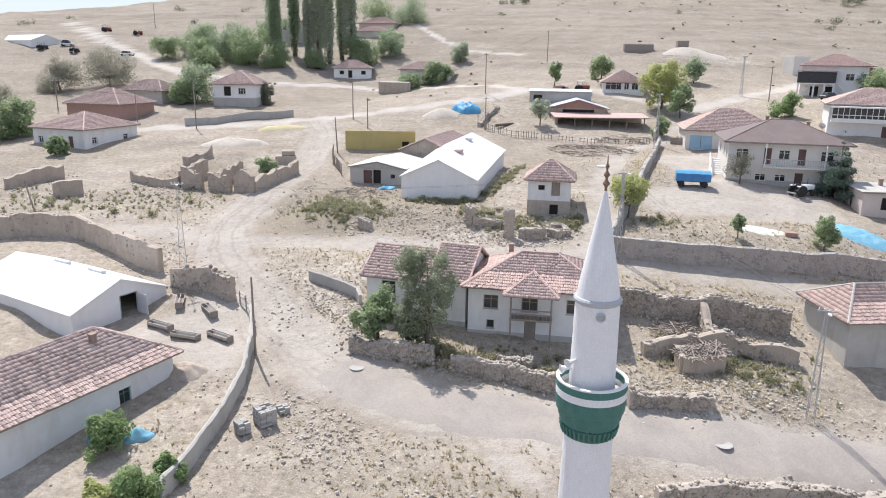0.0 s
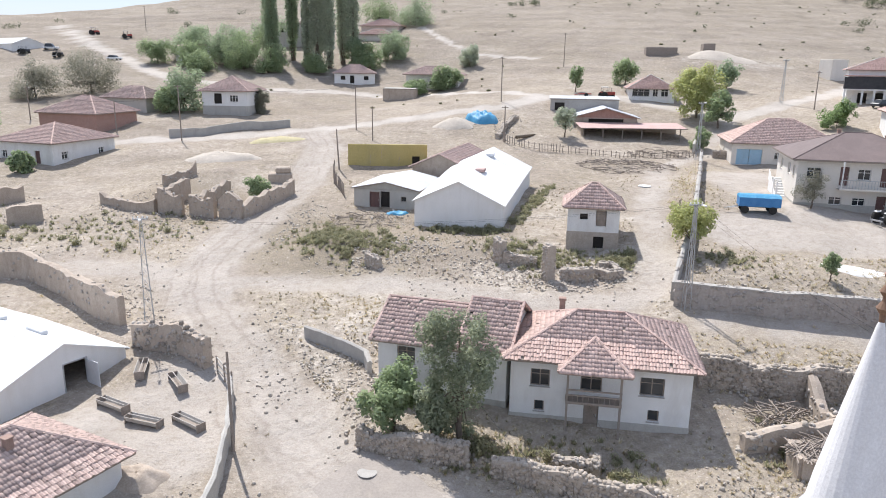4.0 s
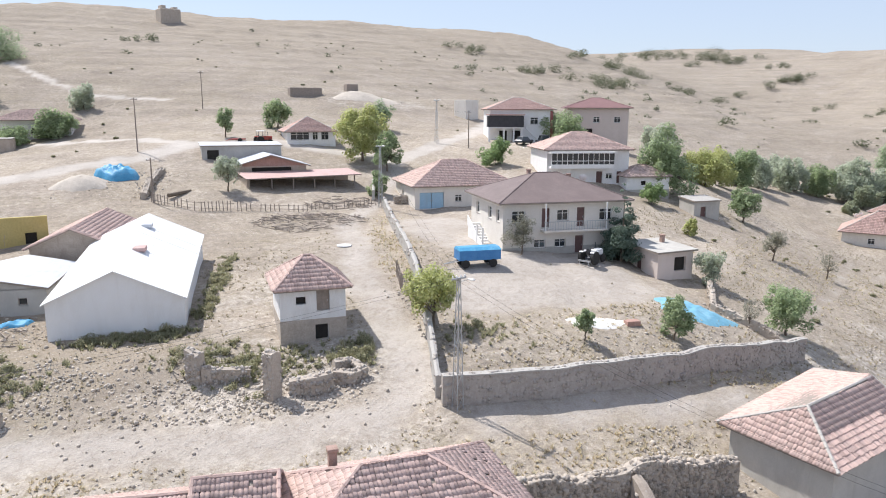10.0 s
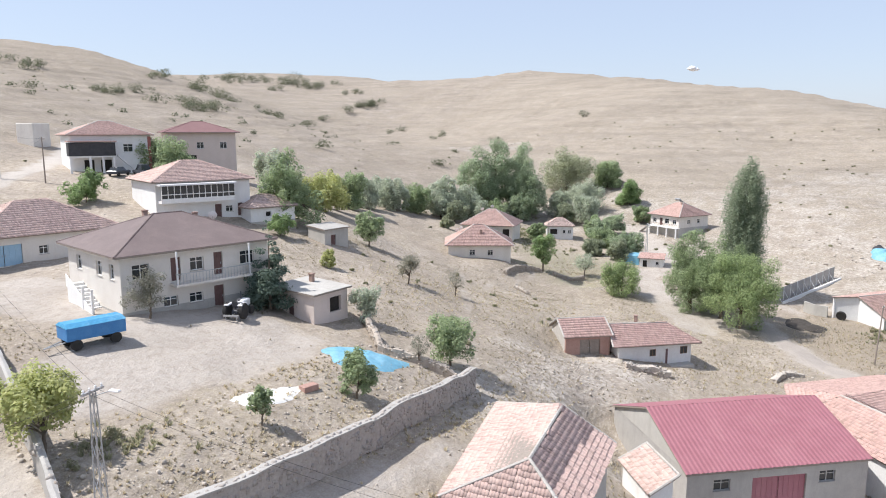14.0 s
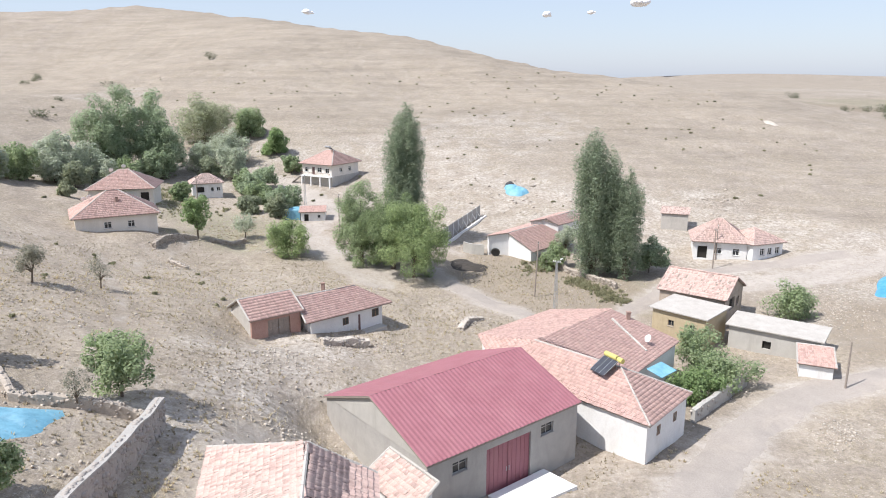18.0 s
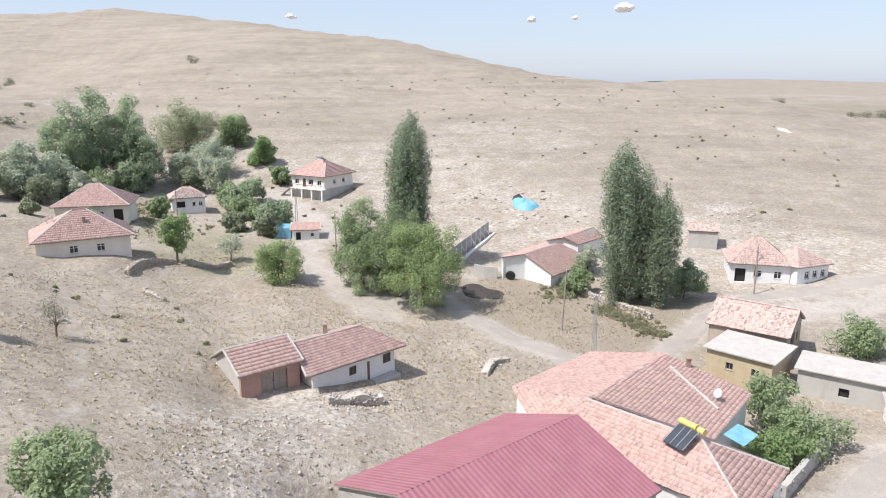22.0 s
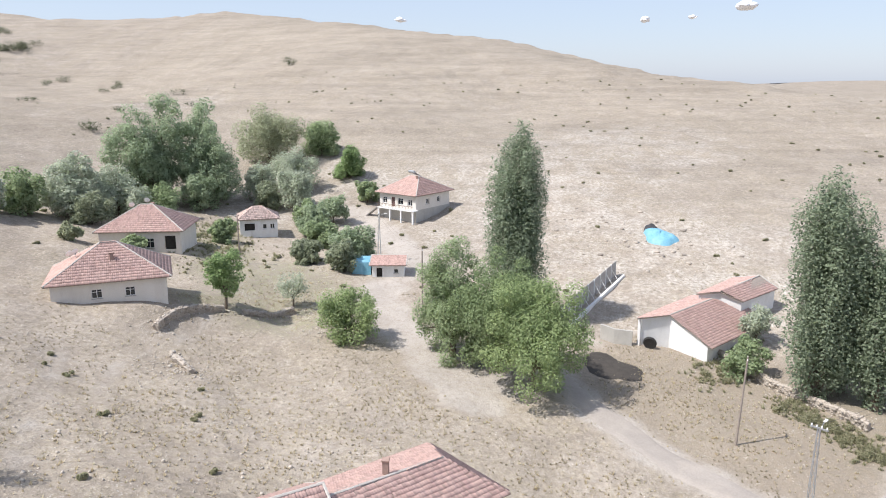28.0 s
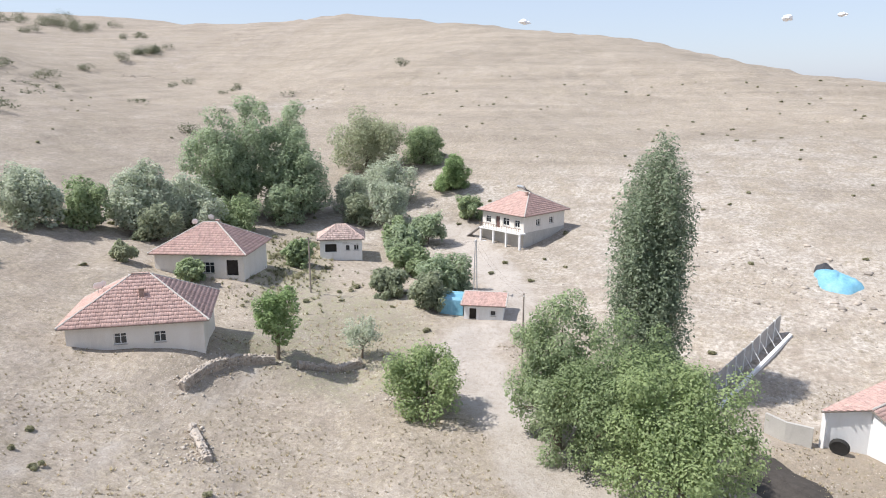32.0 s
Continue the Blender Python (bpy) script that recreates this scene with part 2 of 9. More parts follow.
def leaf_mat(name, a, b_, dry=None):
    m, nt, b = shader(name)
    r = nt.nodes.new("ShaderNodeNewGeometry").outputs["Random Per Island"]
    stops = [(0.0, a), (0.75, b_)] + ([(1.0, dry)] if dry else [])
    c = ramp(nt, r, stops)
    c = mix(nt, 0.4, c, ramp(nt, noisy(nt, 0.6, 3, 0.6, coords(nt)), [(0.35, a), (0.7, b_)]))
    nt.links.new(c, b.inputs["Base Color"])
    b.inputs["Roughness"].default_value = 0.7
    tr = nt.nodes.new("ShaderNodeBsdfTranslucent")
    nt.links.new(c, tr.inputs[0])
    ms = nt.nodes.new("ShaderNodeMixShader")
    ms.inputs[0].default_value = 0.5
    nt.links.new(b.outputs[0], ms.inputs[1])
    nt.links.new(tr.outputs[0], ms.inputs[2])
    nt.links.new(ms.outputs[0], nt.nodes["Material Output"].inputs[0])
    return m


L_GREEN = leaf_mat("green_leaves", (0.242, 0.301, 0.174), (0.429, 0.515, 0.295), (0.545, 0.629, 0.376))
L_DARK = leaf_mat("dark_green_leaves", (0.268, 0.331, 0.217), (0.456, 0.536, 0.348), (0.559, 0.638, 0.433))
L_BRIGHT = leaf_mat("bright_green_leaves", (0.198, 0.277, 0.125), (0.342, 0.454, 0.207), (0.463, 0.563, 0.294))
L_YELLOW = leaf_mat("yellow_green_leaves", (0.346, 0.393, 0.159), (0.633, 0.633, 0.288), (0.700, 0.700, 0.400))
L_OLIVE = leaf_mat("silver_green_leaves", (0.360, 0.403, 0.302), (0.599, 0.647, 0.498), (0.720, 0.720, 0.615))
L_WILLOW = leaf_mat("dusty_willow_leaves", (0.297, 0.319, 0.209), (0.495, 0.522, 0.347), (0.616, 0.638, 0.451))
L_POPLAR = leaf_mat("poplar_leaves", (0.20, 0.25, 0.165), (0.345, 0.405, 0.275), (0.45, 0.50, 0.36))
# lighter, yellower than the lane leaves: sunlight put into the leaf colour
L_SUNLIT = leaf_mat("sunlit_green_leaves", (0.235, 0.30, 0.145), (0.42, 0.51, 0.25), (0.55, 0.63, 0.34))
L_GREY = leaf_mat("dry_grey_twigs", (0.27, 0.265, 0.205), (0.37, 0.36, 0.285), (0.43, 0.42, 0.34))
L_LANE = leaf_mat("fresh_green_leaves", (0.19, 0.25, 0.13), (0.335, 0.415, 0.215), (0.44, 0.515, 0.285))
L_SCRUB = leaf_mat("dull_scrub_leaves", (0.120, 0.135, 0.085), (0.200, 0.215, 0.140), (0.270, 0.270, 0.190))
L_SAGE = leaf_mat("sage_leaves", (0.24, 0.27, 0.178), (0.41, 0.45, 0.31), (0.53, 0.565, 0.41))
L_SPRUCE = leaf_mat("blue_green_needles", (0.120, 0.162, 0.125), (0.214, 0.285, 0.221), (0.275, 0.346, 0.275))
L_DRY = leaf_mat("dry_grass", (0.543, 0.454, 0.307), (0.700, 0.614, 0.448), (0.700, 0.700, 0.555))
L_TUSSOCK = leaf_mat("dry_tussock_blades", (0.32, 0.272, 0.19), (0.50, 0.44, 0.32), (0.60, 0.535, 0.40))
L_WEED = leaf_mat("grey_green_weeds", (0.236, 0.248, 0.142), (0.425, 0.401, 0.260), (0.566, 0.507, 0.366))


def glass_mat():
    m, nt, b = shader("window_glass")
    b.inputs["Base Color"].default_value = (0.035, 0.04, 0.045, 1)
    b.inputs["Roughness"].default_value = 0.08
    b.inputs["Specular IOR Level"].default_value = 0.6
    return m


M_GLASS = glass_mat()


def ground_mat():
    m, nt, b = shader("dry_ground")
    co = coords(nt)
    at = {}
    for k in ("road", "gravel", "grass", "pale", "green", "dark", "steppe", "across"):
        a = nt.nodes.new("ShaderNodeAttribute")
        a.attribute_name = k
        at[k] = a.outputs["Fac"]
    big, mid = noisy(nt, 0.03, 6, 0.62, co), noisy(nt, 0.2, 8, 0.68, co)
    fine, grit = noisy(nt, 1.5, 8, 0.72, co), noisy(nt, 8.0, 5, 0.8, co)
    clump, patch = noisy(nt, 3.6, 4, 0.7, co), noisy(nt, 0.09, 7, 0.74, co, 0.3)
    black, full = (0, 0, 0), (1, 1, 1)
    soil = ramp(nt, mid, [(0.36, (0.243, 0.203, 0.170)), (0.5, (0.345, 0.295, 0.250)), (0.64, (0.475, 0.418, 0.365))])
    soil = mix(nt, 0.45, soil, ramp(nt, big, [(0.36, (0.285, 0.238, 0.194)), (0.64, (0.455, 0.397, 0.342))]))
    # thin straw-coloured turf everywhere, thicker in the marked patches
    thin = maths(nt, "MULTIPLY", ramp(nt, patch, [(0.42, (0.05, 0.05, 0.05)), (0.58, (0.8, 0.8, 0.8))]), ramp(nt, clump, [(0.40, black), (0.58, full)]), True)
    thick = maths(nt, "MULTIPLY", at["grass"], ramp(nt, clump, [(0.36, black), (0.56, full)]), True)
    thick = maths(nt, "MULTIPLY", thick, ramp(nt, noisy(nt, 0.45, 7, 0.8, co), [(0.42, (0.1, 0.1, 0.1)), (0.58, (0.95, 0.95, 0.95))]), True)
    straw = ramp(nt, grit, [(0.35, (0.315, 0.263, 0.193)), (0.65, (0.50, 0.435, 0.34))])
    c = mix(nt, maths(nt, "MAXIMUM", thin, thick), soil, straw)
    gg = maths(nt, "MULTIPLY", at["green"], ramp(nt, fine, [(0.4, black), (0.6, full)]), True)
    c = mix(nt, gg, c, ramp(nt, grit, [(0.3, (0.17, 0.175, 0.10)), (0.7, (0.31, 0.305, 0.19))]))
    # chalky outcrops, broken into small shelves
    pf = maths(nt, "MULTIPLY", at["pale"], ramp(nt, noisy(nt, 0.16, 9, 0.75, co, 0.4), [(0.42, black), (0.6, full)]), True)
    pf = maths(nt, "MAXIMUM", pf, maths(nt, "MULTIPLY", ramp(nt, noisy(nt, 0.35, 8, 0.78, co), [(0.56, black), (0.66, (0.7, 0.7, 0.7))]), ramp(nt, clump, [(0.42, black), (0.56, full)])))
    c = mix(nt, pf, c, ramp(nt, fine, [(0.38, (0.41, 0.365, 0.318)), (0.62, (0.58, 0.53, 0.475))]))
    mp = nt.nodes.new("ShaderNodeMapping")
    mp.inputs["Scale"].default_value = (0.022, 0.022, 0.55)
    nt.links.new(co, mp.inputs[0])
    band = noisy(nt, 1.0, 9, 0.72, mp.outputs[0], 0.4)
    c = mix(nt, 1.0, c, ramp(nt, band, [(0.36, (0.74, 0.735, 0.735)), (0.5, (0.94, 0.94, 0.94)), (0.66, (1.10, 1.10, 1.10))]), "MULTIPLY")
    c = mix(nt, at["steppe"], c, mix(nt, 1.0, c, (0.80, 0.805, 0.815), "MULTIPLY"))
    df = maths(nt, "MULTIPLY", at["dark"], ramp(nt, fine, [(0.35, (0.3, 0.3, 0.3)), (0.6, full)]), True)
    c = mix(nt, df, c, ramp(nt, grit, [(0.3, (0.18, 0.143, 0.105)), (0.7, (0.285, 0.236, 0.182))]))
    # trodden tracks
    rf = maths(nt, "MULTIPLY", at["road"], ramp(nt, fine, [(0.3, (0.6, 0.6, 0.6)), (0.52, full)]), True)
    track = mix(nt, rf, c, ramp(nt, mid, [(0.36, (0.405, 0.365, 0.33)), (0.64, (0.51, 0.466, 0.43))]))
    # wheel ruts run with the main track, drifting a little and fading out in places
    sway = maths(nt, "MULTIPLY", maths(nt, "SUBTRACT", noisy(nt, 0.09, 4, 0.6, co), 0.5), 4.5)
    lane = maths(nt, "ADD", maths(nt, "ADD", at["across"], sway), maths(nt, "MULTIPLY", maths(nt, "SUBTRACT", noisy(nt, 0.7, 3, 0.6, co), 0.5), 0.5))
    rut = ramp(nt, maths(nt, "MULTIPLY", maths(nt, "ADD", lane, 4.0), 0.125), [(0.10, black), (0.17, full), (0.20, black), (0.335, black), (0.365, full), (0.40, black), (0.55, black), (0.585, full), (0.63, (0.15, 0.15, 0.15)), (0.68, (0.8, 0.8, 0.8)), (0.72, black), (0.86, black), (0.89, full), (0.94, black)])
    rut = maths(nt, "MULTIPLY", rut, ramp(nt, noisy(nt, 0.22, 5, 0.7, co), [(0.40, (0.12, 0.12, 0.12)), (0.58, (0.72, 0.72, 0.72))]), True)
    track = mix(nt, rut, track, (0.262, 0.226, 0.20))
    off = maths(nt, "SUBTRACT", 1.0, at["road"], True)
    # small dark tussocks and small pale stones, thick in some places and thin in others
    tus = maths(nt, "MULTIPLY", ramp(nt, noisy(nt, 1.9, 3, 0.65, co), [(0.555, black), (0.63, full)]), ramp(nt, patch, [(0.38, black), (0.56, (0.85, 0.85, 0.85))]))
    c = mix(nt, maths(nt, "MULTIPLY", tus, off), c, ramp(nt, grit, [(0.35, (0.19, 0.16, 0.11)), (0.65, (0.30, 0.258, 0.185))]))
    peb = maths(nt, "MULTIPLY", ramp(nt, noisy(nt, 5.2, 2, 0.6, co), [(0.61, black), (0.66, full)]), ramp(nt, noisy(nt, 0.3, 5, 0.7, co), [(0.42, black), (0.6, full)]))
    c = mix(nt, maths(nt, "MULTIPLY", peb, off), c, (0.56, 0.515, 0.46))
    scr = maths(nt, "MULTIPLY", ramp(nt, noisy(nt, 0.55, 4, 0.6, co), [(0.60, black), (0.66, full)]), ramp(nt, noisy(nt, 0.05, 5, 0.75, co), [(0.44, black), (0.58, full)]))
    c = mix(nt, maths(nt, "MULTIPLY", maths(nt, "MULTIPLY", scr, off), 0.7), c, (0.22, 0.185, 0.125))
    c = mix(nt, 1.0, c, ramp(nt, fine, [(0.36, (0.74, 0.735, 0.73)), (0.64, (1.25, 1.25, 1.25))]), "MULTIPLY")
    c = mix(nt, maths(nt, "MULTIPLY", rf, 0.85), c, track)
    c = mix(nt, maths(nt, "MULTIPLY", at["gravel"], ramp(nt, fine, [(0.3, (0.6, 0.6, 0.6)), (0.5, full)]), True), c, ramp(nt, mid, [(0.36, (0.47, 0.43, 0.39)), (0.64, (0.58, 0.54, 0.50))]))
    c = mix(nt, 0.25, c, ramp(nt, grit, [(0.35, (0.20, 0.165, 0.125)), (0.65, (0.58, 0.515, 0.43))]))
    nt.links.new(c, b.inputs["Base Color"])
    b.inputs["Roughness"].default_value, b.inputs["Specular IOR Level"].default_value = 0.97, 0.05
    h = maths(nt, "ADD", maths(nt, "ADD", maths(nt, "MULTIPLY", fine, 0.16), maths(nt, "MULTIPLY", clump, 0.10)), maths(nt, "MULTIPLY", mid, 0.7))
    bump(nt, b, h, 0.7, 1.0)
    return m


M_GROUND = ground_mat()

# ---- building blocks ----
rnd = random.Random(7)
rng = np.random.default_rng(7)


def mesh_of(name, verts, faces, mat):
    me = bpy.data.meshes.new(name)
    me.from_pydata([tuple(v) for v in verts], [], [tuple(f) for f in faces])
    for m in mat if isinstance(mat, (list, tuple)) else (mat,):
        me.materials.append(m)
    me.update()
    return me


def fast_mesh(name, verts, faces, mat):
    """Quads or triangles as arrays, all faces of one size."""
    verts, faces = np.asarray(verts, np.float32), np.asarray(faces, np.int32)
    me = bpy.data.meshes.new(name)
    n, k = faces.shape
    me.vertices.add(len(verts))
    me.vertices.foreach_set("co", verts.ravel())
    me.loops.add(n * k)
    me.loops.foreach_set("vertex_index", faces.ravel())
    me.polygons.add(n)
    me.polygons.foreach_set("loop_start", np.arange(0, n * k, k, dtype=np.int32))
    me.materials.append(mat)
    me.update(calc_edges=True)
    return me


def thing(name, x, y, z, rz=0.0, label="", category="", group="", kind=""):
    e = new(name)
    e.empty_display_size = 0.3
    e.matrix_basis = pose(x, y, z, 0, 0, rz)
    return tagged(e, label, category, group, kind)


def part(name, me, parent, label="", at=None):
    ob = new(name, me)
    ob.parent = parent
    if at is not None:
        ob.matrix_basis = at
    return tagged(ob, label) if label else ob


def solo(name, me, x=0, y=0, z=0, rz=0.0, label="", category="", group="", kind=""):
    ob = new(name, me)
    ob.matrix_basis = pose(x, y, z, 0, 0, rz)
    return tagged(ob, label, category, group, kind)


BOX_F = ((0, 3, 2, 1), (4, 5, 6, 7), (0, 1, 5, 4), (1, 2, 6, 5), (2, 3, 7, 6), (3, 0, 4, 7))


class Geo:
    """Collects boxes, prisms, rods and lathes into one mesh."""

    def __init__(self):
        self.v, self.f = [], []

    def add(self, verts, faces):
        n = len(self.v)
        self.v += [tuple(v) for v in verts]
        self.f += [tuple(i + n for i in f) for f in faces]
        return self

    def box(self, x0, x1, y0, y1, z0, z1):
        return self.add([(x0, y0, z0), (x1, y0, z0), (x1, y1, z0), (x0, y1, z0), (x0, y0, z1), (x1, y0, z1), (x1, y1, z1), (x0, y1, z1)], BOX_F)

    def bevelbox(self, x0, x1, y0, y1, z0, z1, b=0.03):
        vs = []
        for z, i in ((z0, b), (z0 + b, 0), (z1 - b, 0), (z1, b)):
            vs += [(x0 + i, y0 + i, z), (x1 - i, y0 + i, z), (x1 - i, y1 - i, z), (x0 + i, y1 - i, z)]
        fs = [(3, 2, 1, 0), (12, 13, 14, 15)]
        for r in range(3):
            for k in range(4):
                a, c = r * 4 + k, r * 4 + (k + 1) % 4
                fs.append((a, c, c + 4, a + 4))
        return self.add(vs, fs)

    def prism(self, pts, z0, z1):
        n = len(pts)
        return self.add([(x, y, z0) for x, y in pts] + [(x, y, z1) for x, y in pts],
                        [tuple(range(n - 1, -1, -1)), tuple(range(n, 2 * n))] + [(i, (i + 1) % n, (i + 1) % n + n, i + n) for i in range(n)])

    def rod(self, a, b, r0, r1=None, n=6):
        a, b = Vector(a), Vector(b)
        r1 = r0 if r1 is None else r1
        d = (b - a).normalized()
        s = d.orthogonal().normalized()
        t = d.cross(s)
        ring = [(math.cos(2 * math.pi * i / n), math.sin(2 * math.pi * i / n)) for i in range(n)]
        vs = [a + r0 * (c * s + q * t) for c, q in ring] + [b + r1 * (c * s + q * t) for c, q in ring]
        return self.add(vs, [tuple(range(n - 1, -1, -1)), tuple(range(n, 2 * n))] + [(i, (i + 1) % n, (i + 1) % n + n, i + n) for i in range(n)])

    def lathe(self, prof, n=20, cx=0.0, cy=0.0):
        vs = [(cx + r * math.cos(2 * math.pi * i / n), cy + r * math.sin(2 * math.pi * i / n), z) for r, z in prof for i in range(n)]
        fs = [tuple(range(n - 1, -1, -1)), tuple(range((len(prof) - 1) * n, len(prof) * n))]
        for k in range(len(prof) - 1):
            for i in range(n):
                j = (i + 1) % n
                fs.append((k * n + i, k * n + j, (k + 1) * n + j, (k + 1) * n + i))
        return self.add(vs, fs)

    def hoop(self, prof, n=40):
        """A closed ring: the profile's last point joins its first, with no caps."""
        m = len(prof)
        vs = [(r * math.cos(2 * math.pi * i / n), r * math.sin(2 * math.pi * i / n), z) for r, z in prof for i in range(n)]
        fs = [(k * n + i, k * n + (i + 1) % n, (k + 1) % m * n + (i + 1) % n, (k + 1) % m * n + i) for k in range(m) for i in range(n)]
        return self.add(vs, fs)

    def slab(self, pts, t):
        """A sheet through the points pts (3D, one plane), t thick downwards."""
        n = len(pts)
        return self.add(list(pts) + [(x, y, z - t) for x, y, z in pts],
                        [tuple(range(n)), tuple(range(2 * n - 1, n - 1, -1))] + [(i, i + n, (i + 1) % n + n, (i + 1) % n) for i in range(n)])

    def mesh(self, name, mat):
        return mesh_of(name, self.v, self.f, mat)

# ---- the land ----
FAR_HILLS = [(696, 744, 384, 55.3), (888, 936, 384, 50.9), (888, -600, 384, -19.4), (2941, -1245, 330, 26.0), (3078, -800, 420, 10.0), (2665, -1900, 420, 13.0), (-72, 552, 192, 50.4), (600, -24, 192, 19.3), (-456, 264, 192, 26.6), (216, 648, 192, 21.0),
             (792, 264, 192, 7.9), (432, 312, 96, -26.5), (144, 312, 96, 8.4), (240, 456, 96, 10.6), (576, 216, 96, 20.3), (432, 120, 96, 24.2), (0, 360, 96, 11.3), (624, 312, 96, 21.1),
             (288, 408, 96, 16.2), (672, 552, 96, 9.1), (-192, 312, 96, 4.9), (48, 456, 96, 7.1)]
NEAR_RISES = [(132, 36, 48, -11.9), (204, 132, 48, -11.6), (12, -12, 48, -8.3), (-84, 36, 48, -4.3), (132, -60, 48, -1.8), (300, -60, 48, 7.0), (-108, 156, 48, 1.1), (60, 228, 48, 5.5),
              (324, 252, 48, -8.8), (324, -12, 48, 5.0), (36, 96, 24, 5.5), (120, 96, 24, -4.8), (72, 36, 24, -4.7), (84, 132, 24, 5.8), (-12, 192, 24, -4.4), (288, 156, 24, -3.2),
              (252, 96, 24, 3.5), (12, 156, 24, 4.7), (36, 120, 24, -4.2), (0, -24, 24, 1.3), (192, 84, 24, -2.9), (288, 60, 24, -3.4), (180, 36, 24, 1.3), (96, -24, 24, -1.9)]
WAVES = [(rnd.uniform(0, 6.28), rnd.uniform(0, 6.28), 2 * math.pi / w, a) for w, a in [(3.1, 0.05), (4.3, 0.06), (5.7, 0.06), (7.9, 0.08), (10.0, 0.08), (13.0, 0.10), (17.0, 0.10), (23.0, 0.12)] for _ in range(2)]
GULLIES = [(rnd.uniform(0, 6.28), rnd.uniform(0, 6.28), 2 * math.pi / w, a) for w, a in [(38, 0.12), (55, 0.18), (80, 0.3), (120, 0.5)] for _ in range(3)]
RILLS = [(rnd.uniform(0, 6.28), rnd.uniform(0, 6.28), 2 * math.pi / w, a) for w, a in [(9, 0.06), (13, 0.08), (19, 0.1), (27, 0.13)] for _ in range(3)]
# earth banks and heaps: x, y, radius, height
HEAPS = [(-4, 82, 7, 1.0), (-13, 86, 6, 1.2), (2, 83, 4, 0.8), (-33, 112, 6, 1.6), (-7, 70, 5, 0.5), (22, 74, 6, 0.7), (30, 74, 7, 0.7), (40, 75, 7, 0.7), (46, 76, 6, 0.6), (14, 50, 5, 0.6), (22, 49, 5, 0.6),
         (66, 205, 9, 1.5), (0, 139, 4, 0.9), (12, 36, 5, -1.2), (20, 36, 6, -1.5), (28, 37, 6, -1.5), (-32, 60, 7, -0.6), (56, 62, 4, -0.9), (150, 30, 5, 0.8), (70, 13, 3, 0.6), (-26.0, 60.6, 5, -0.5), (126.6, 93.4, 5.5, -1.2), (136.0, 86.0, 4.5, -0.8), (60.5, 46.0, 14, -2.7), (61.5, 57.0, 11, -2.6), (129.3, 99.6, 11, 2.5), (152.5, 107.5, 8, 0.8), (82.0, 70.0, 6, -1.5), (66.6, 60.8, 4.5, -2.2), (62.2, 57.2, 4.5, -1.2)]


def base_z(x, y):
    x, y = np.asarray(x, float), np.asarray(y, float)
    z = np.full(np.broadcast(x, y).shape, 4.7)
    for cx, cy, s, h in FAR_HILLS + NEAR_RISES:
        z = z + h * np.exp(-((x - cx) ** 2 + (y - cy) ** 2) / (2 * s * s))
    for cx, cy, s, h in HEAPS:
        z = z + h * np.exp(-((x - cx) ** 2 + (y - cy) ** 2) / (2 * (s * 0.5) ** 2))
    return z


def land_z(x, y):
    x, y = np.asarray(x, float), np.asarray(y, float)
    z = base_z(x, y)
    for p, d, k, a in WAVES:
        z = z + a * 0.5 * np.sin(k * (x * math.cos(d) + y * math.sin(d)) + p)
    far = np.clip((np.hypot(x - 50, y - 90) - 150) / 150, 0, 1)
    z = z + far * 0.28 * np.sin(z * 2.3 + 1.5 * np.sin(x * 0.031) + 1.2 * np.sin(y * 0.043))
    for p, d, k, a in RILLS:
        z = z + a * far * np.sin(k * (x * math.cos(d) + y * math.sin(d)) + p)
    for p, d, k, a in GULLIES:
        z = z + a * far * np.sin(k * (x * math.cos(d) + y * math.sin(d)) + p)
    return z


def gz(x, y):
    return float(land_z(x, y))


def strip_dist(x, y, pts):
    best = np.full(np.shape(x), 1e9)
    for (ax, ay), (bx, by) in zip(pts, pts[1:]):
        dx, dy = bx - ax, by - ay
        t = np.clip(((x - ax) * dx + (y - ay) * dy) / (dx * dx + dy * dy), 0, 1)
        best = np.minimum(best, np.hypot(x - ax - t * dx, y - ay - t * dy))
    return best


# dirt tracks: width and course
TRACKS = [(0.4, [(104, 92), (116, 96), (121, 94), (130, 94), (136, 95)]), (0.9, [(137, 46), (141, 50), (150, 47)]), (3.4, [(-1, 47), (-8, 51), (-14, 59), (-20, 68), (-25, 78), (-25, 84), (-24, 95), (-21, 111), (-21, 129), (-25, 142)]),
          (2.6, [(-25, 79), (-35, 82), (-46, 82), (-70, 84), (-110, 90)]), (1.0, [(-1, 47), (3, 43), (7, 38), (12, 30)]),
          (1.8, [(-24, 78), (-16, 78), (-6, 76), (0, 74), (5, 72), (12, 71), (17, 74), (19, 83), (22, 96), (30, 119), (40, 128), (50, 146)]),
          (2.2, [(-110, 112), (-65, 131), (-39, 139), (-25, 143), (-9, 146), (9, 151), (18, 159), (34, 162), (50, 148), (60, 153), (76, 164), (89, 178), (120, 215)]),
          (2.0, [(-45, 192), (-28, 197), (-3, 189), (17, 160)]), (2.4, [(-45, 192), (-68, 196), (-83, 212), (-93, 225), (-112, 244), (-150, 300)]), (1.2, [(-12, 270), (1, 236), (7, 224), (23, 214)]),
          (3.6, [(126, 52), (123, 56), (132, 67), (138, 72), (149, 77), (164, 74), (180, 80), (200, 92)]), (1.6, [(19, 68), (30, 66), (45, 63), (58, 64)]), (0.35, [(62, 76), (80, 83), (100, 94), (112, 100)]),
          (6.0, [(30, 85), (42, 84), (38, 110)]), (3.5, [(118, 60), (128, 66), (134, 66)]), (4.0, [(118, 0), (120, -14), (126, -30)]), (4.5, [(-24, 56), (-20, 54), (-21, 60)])]
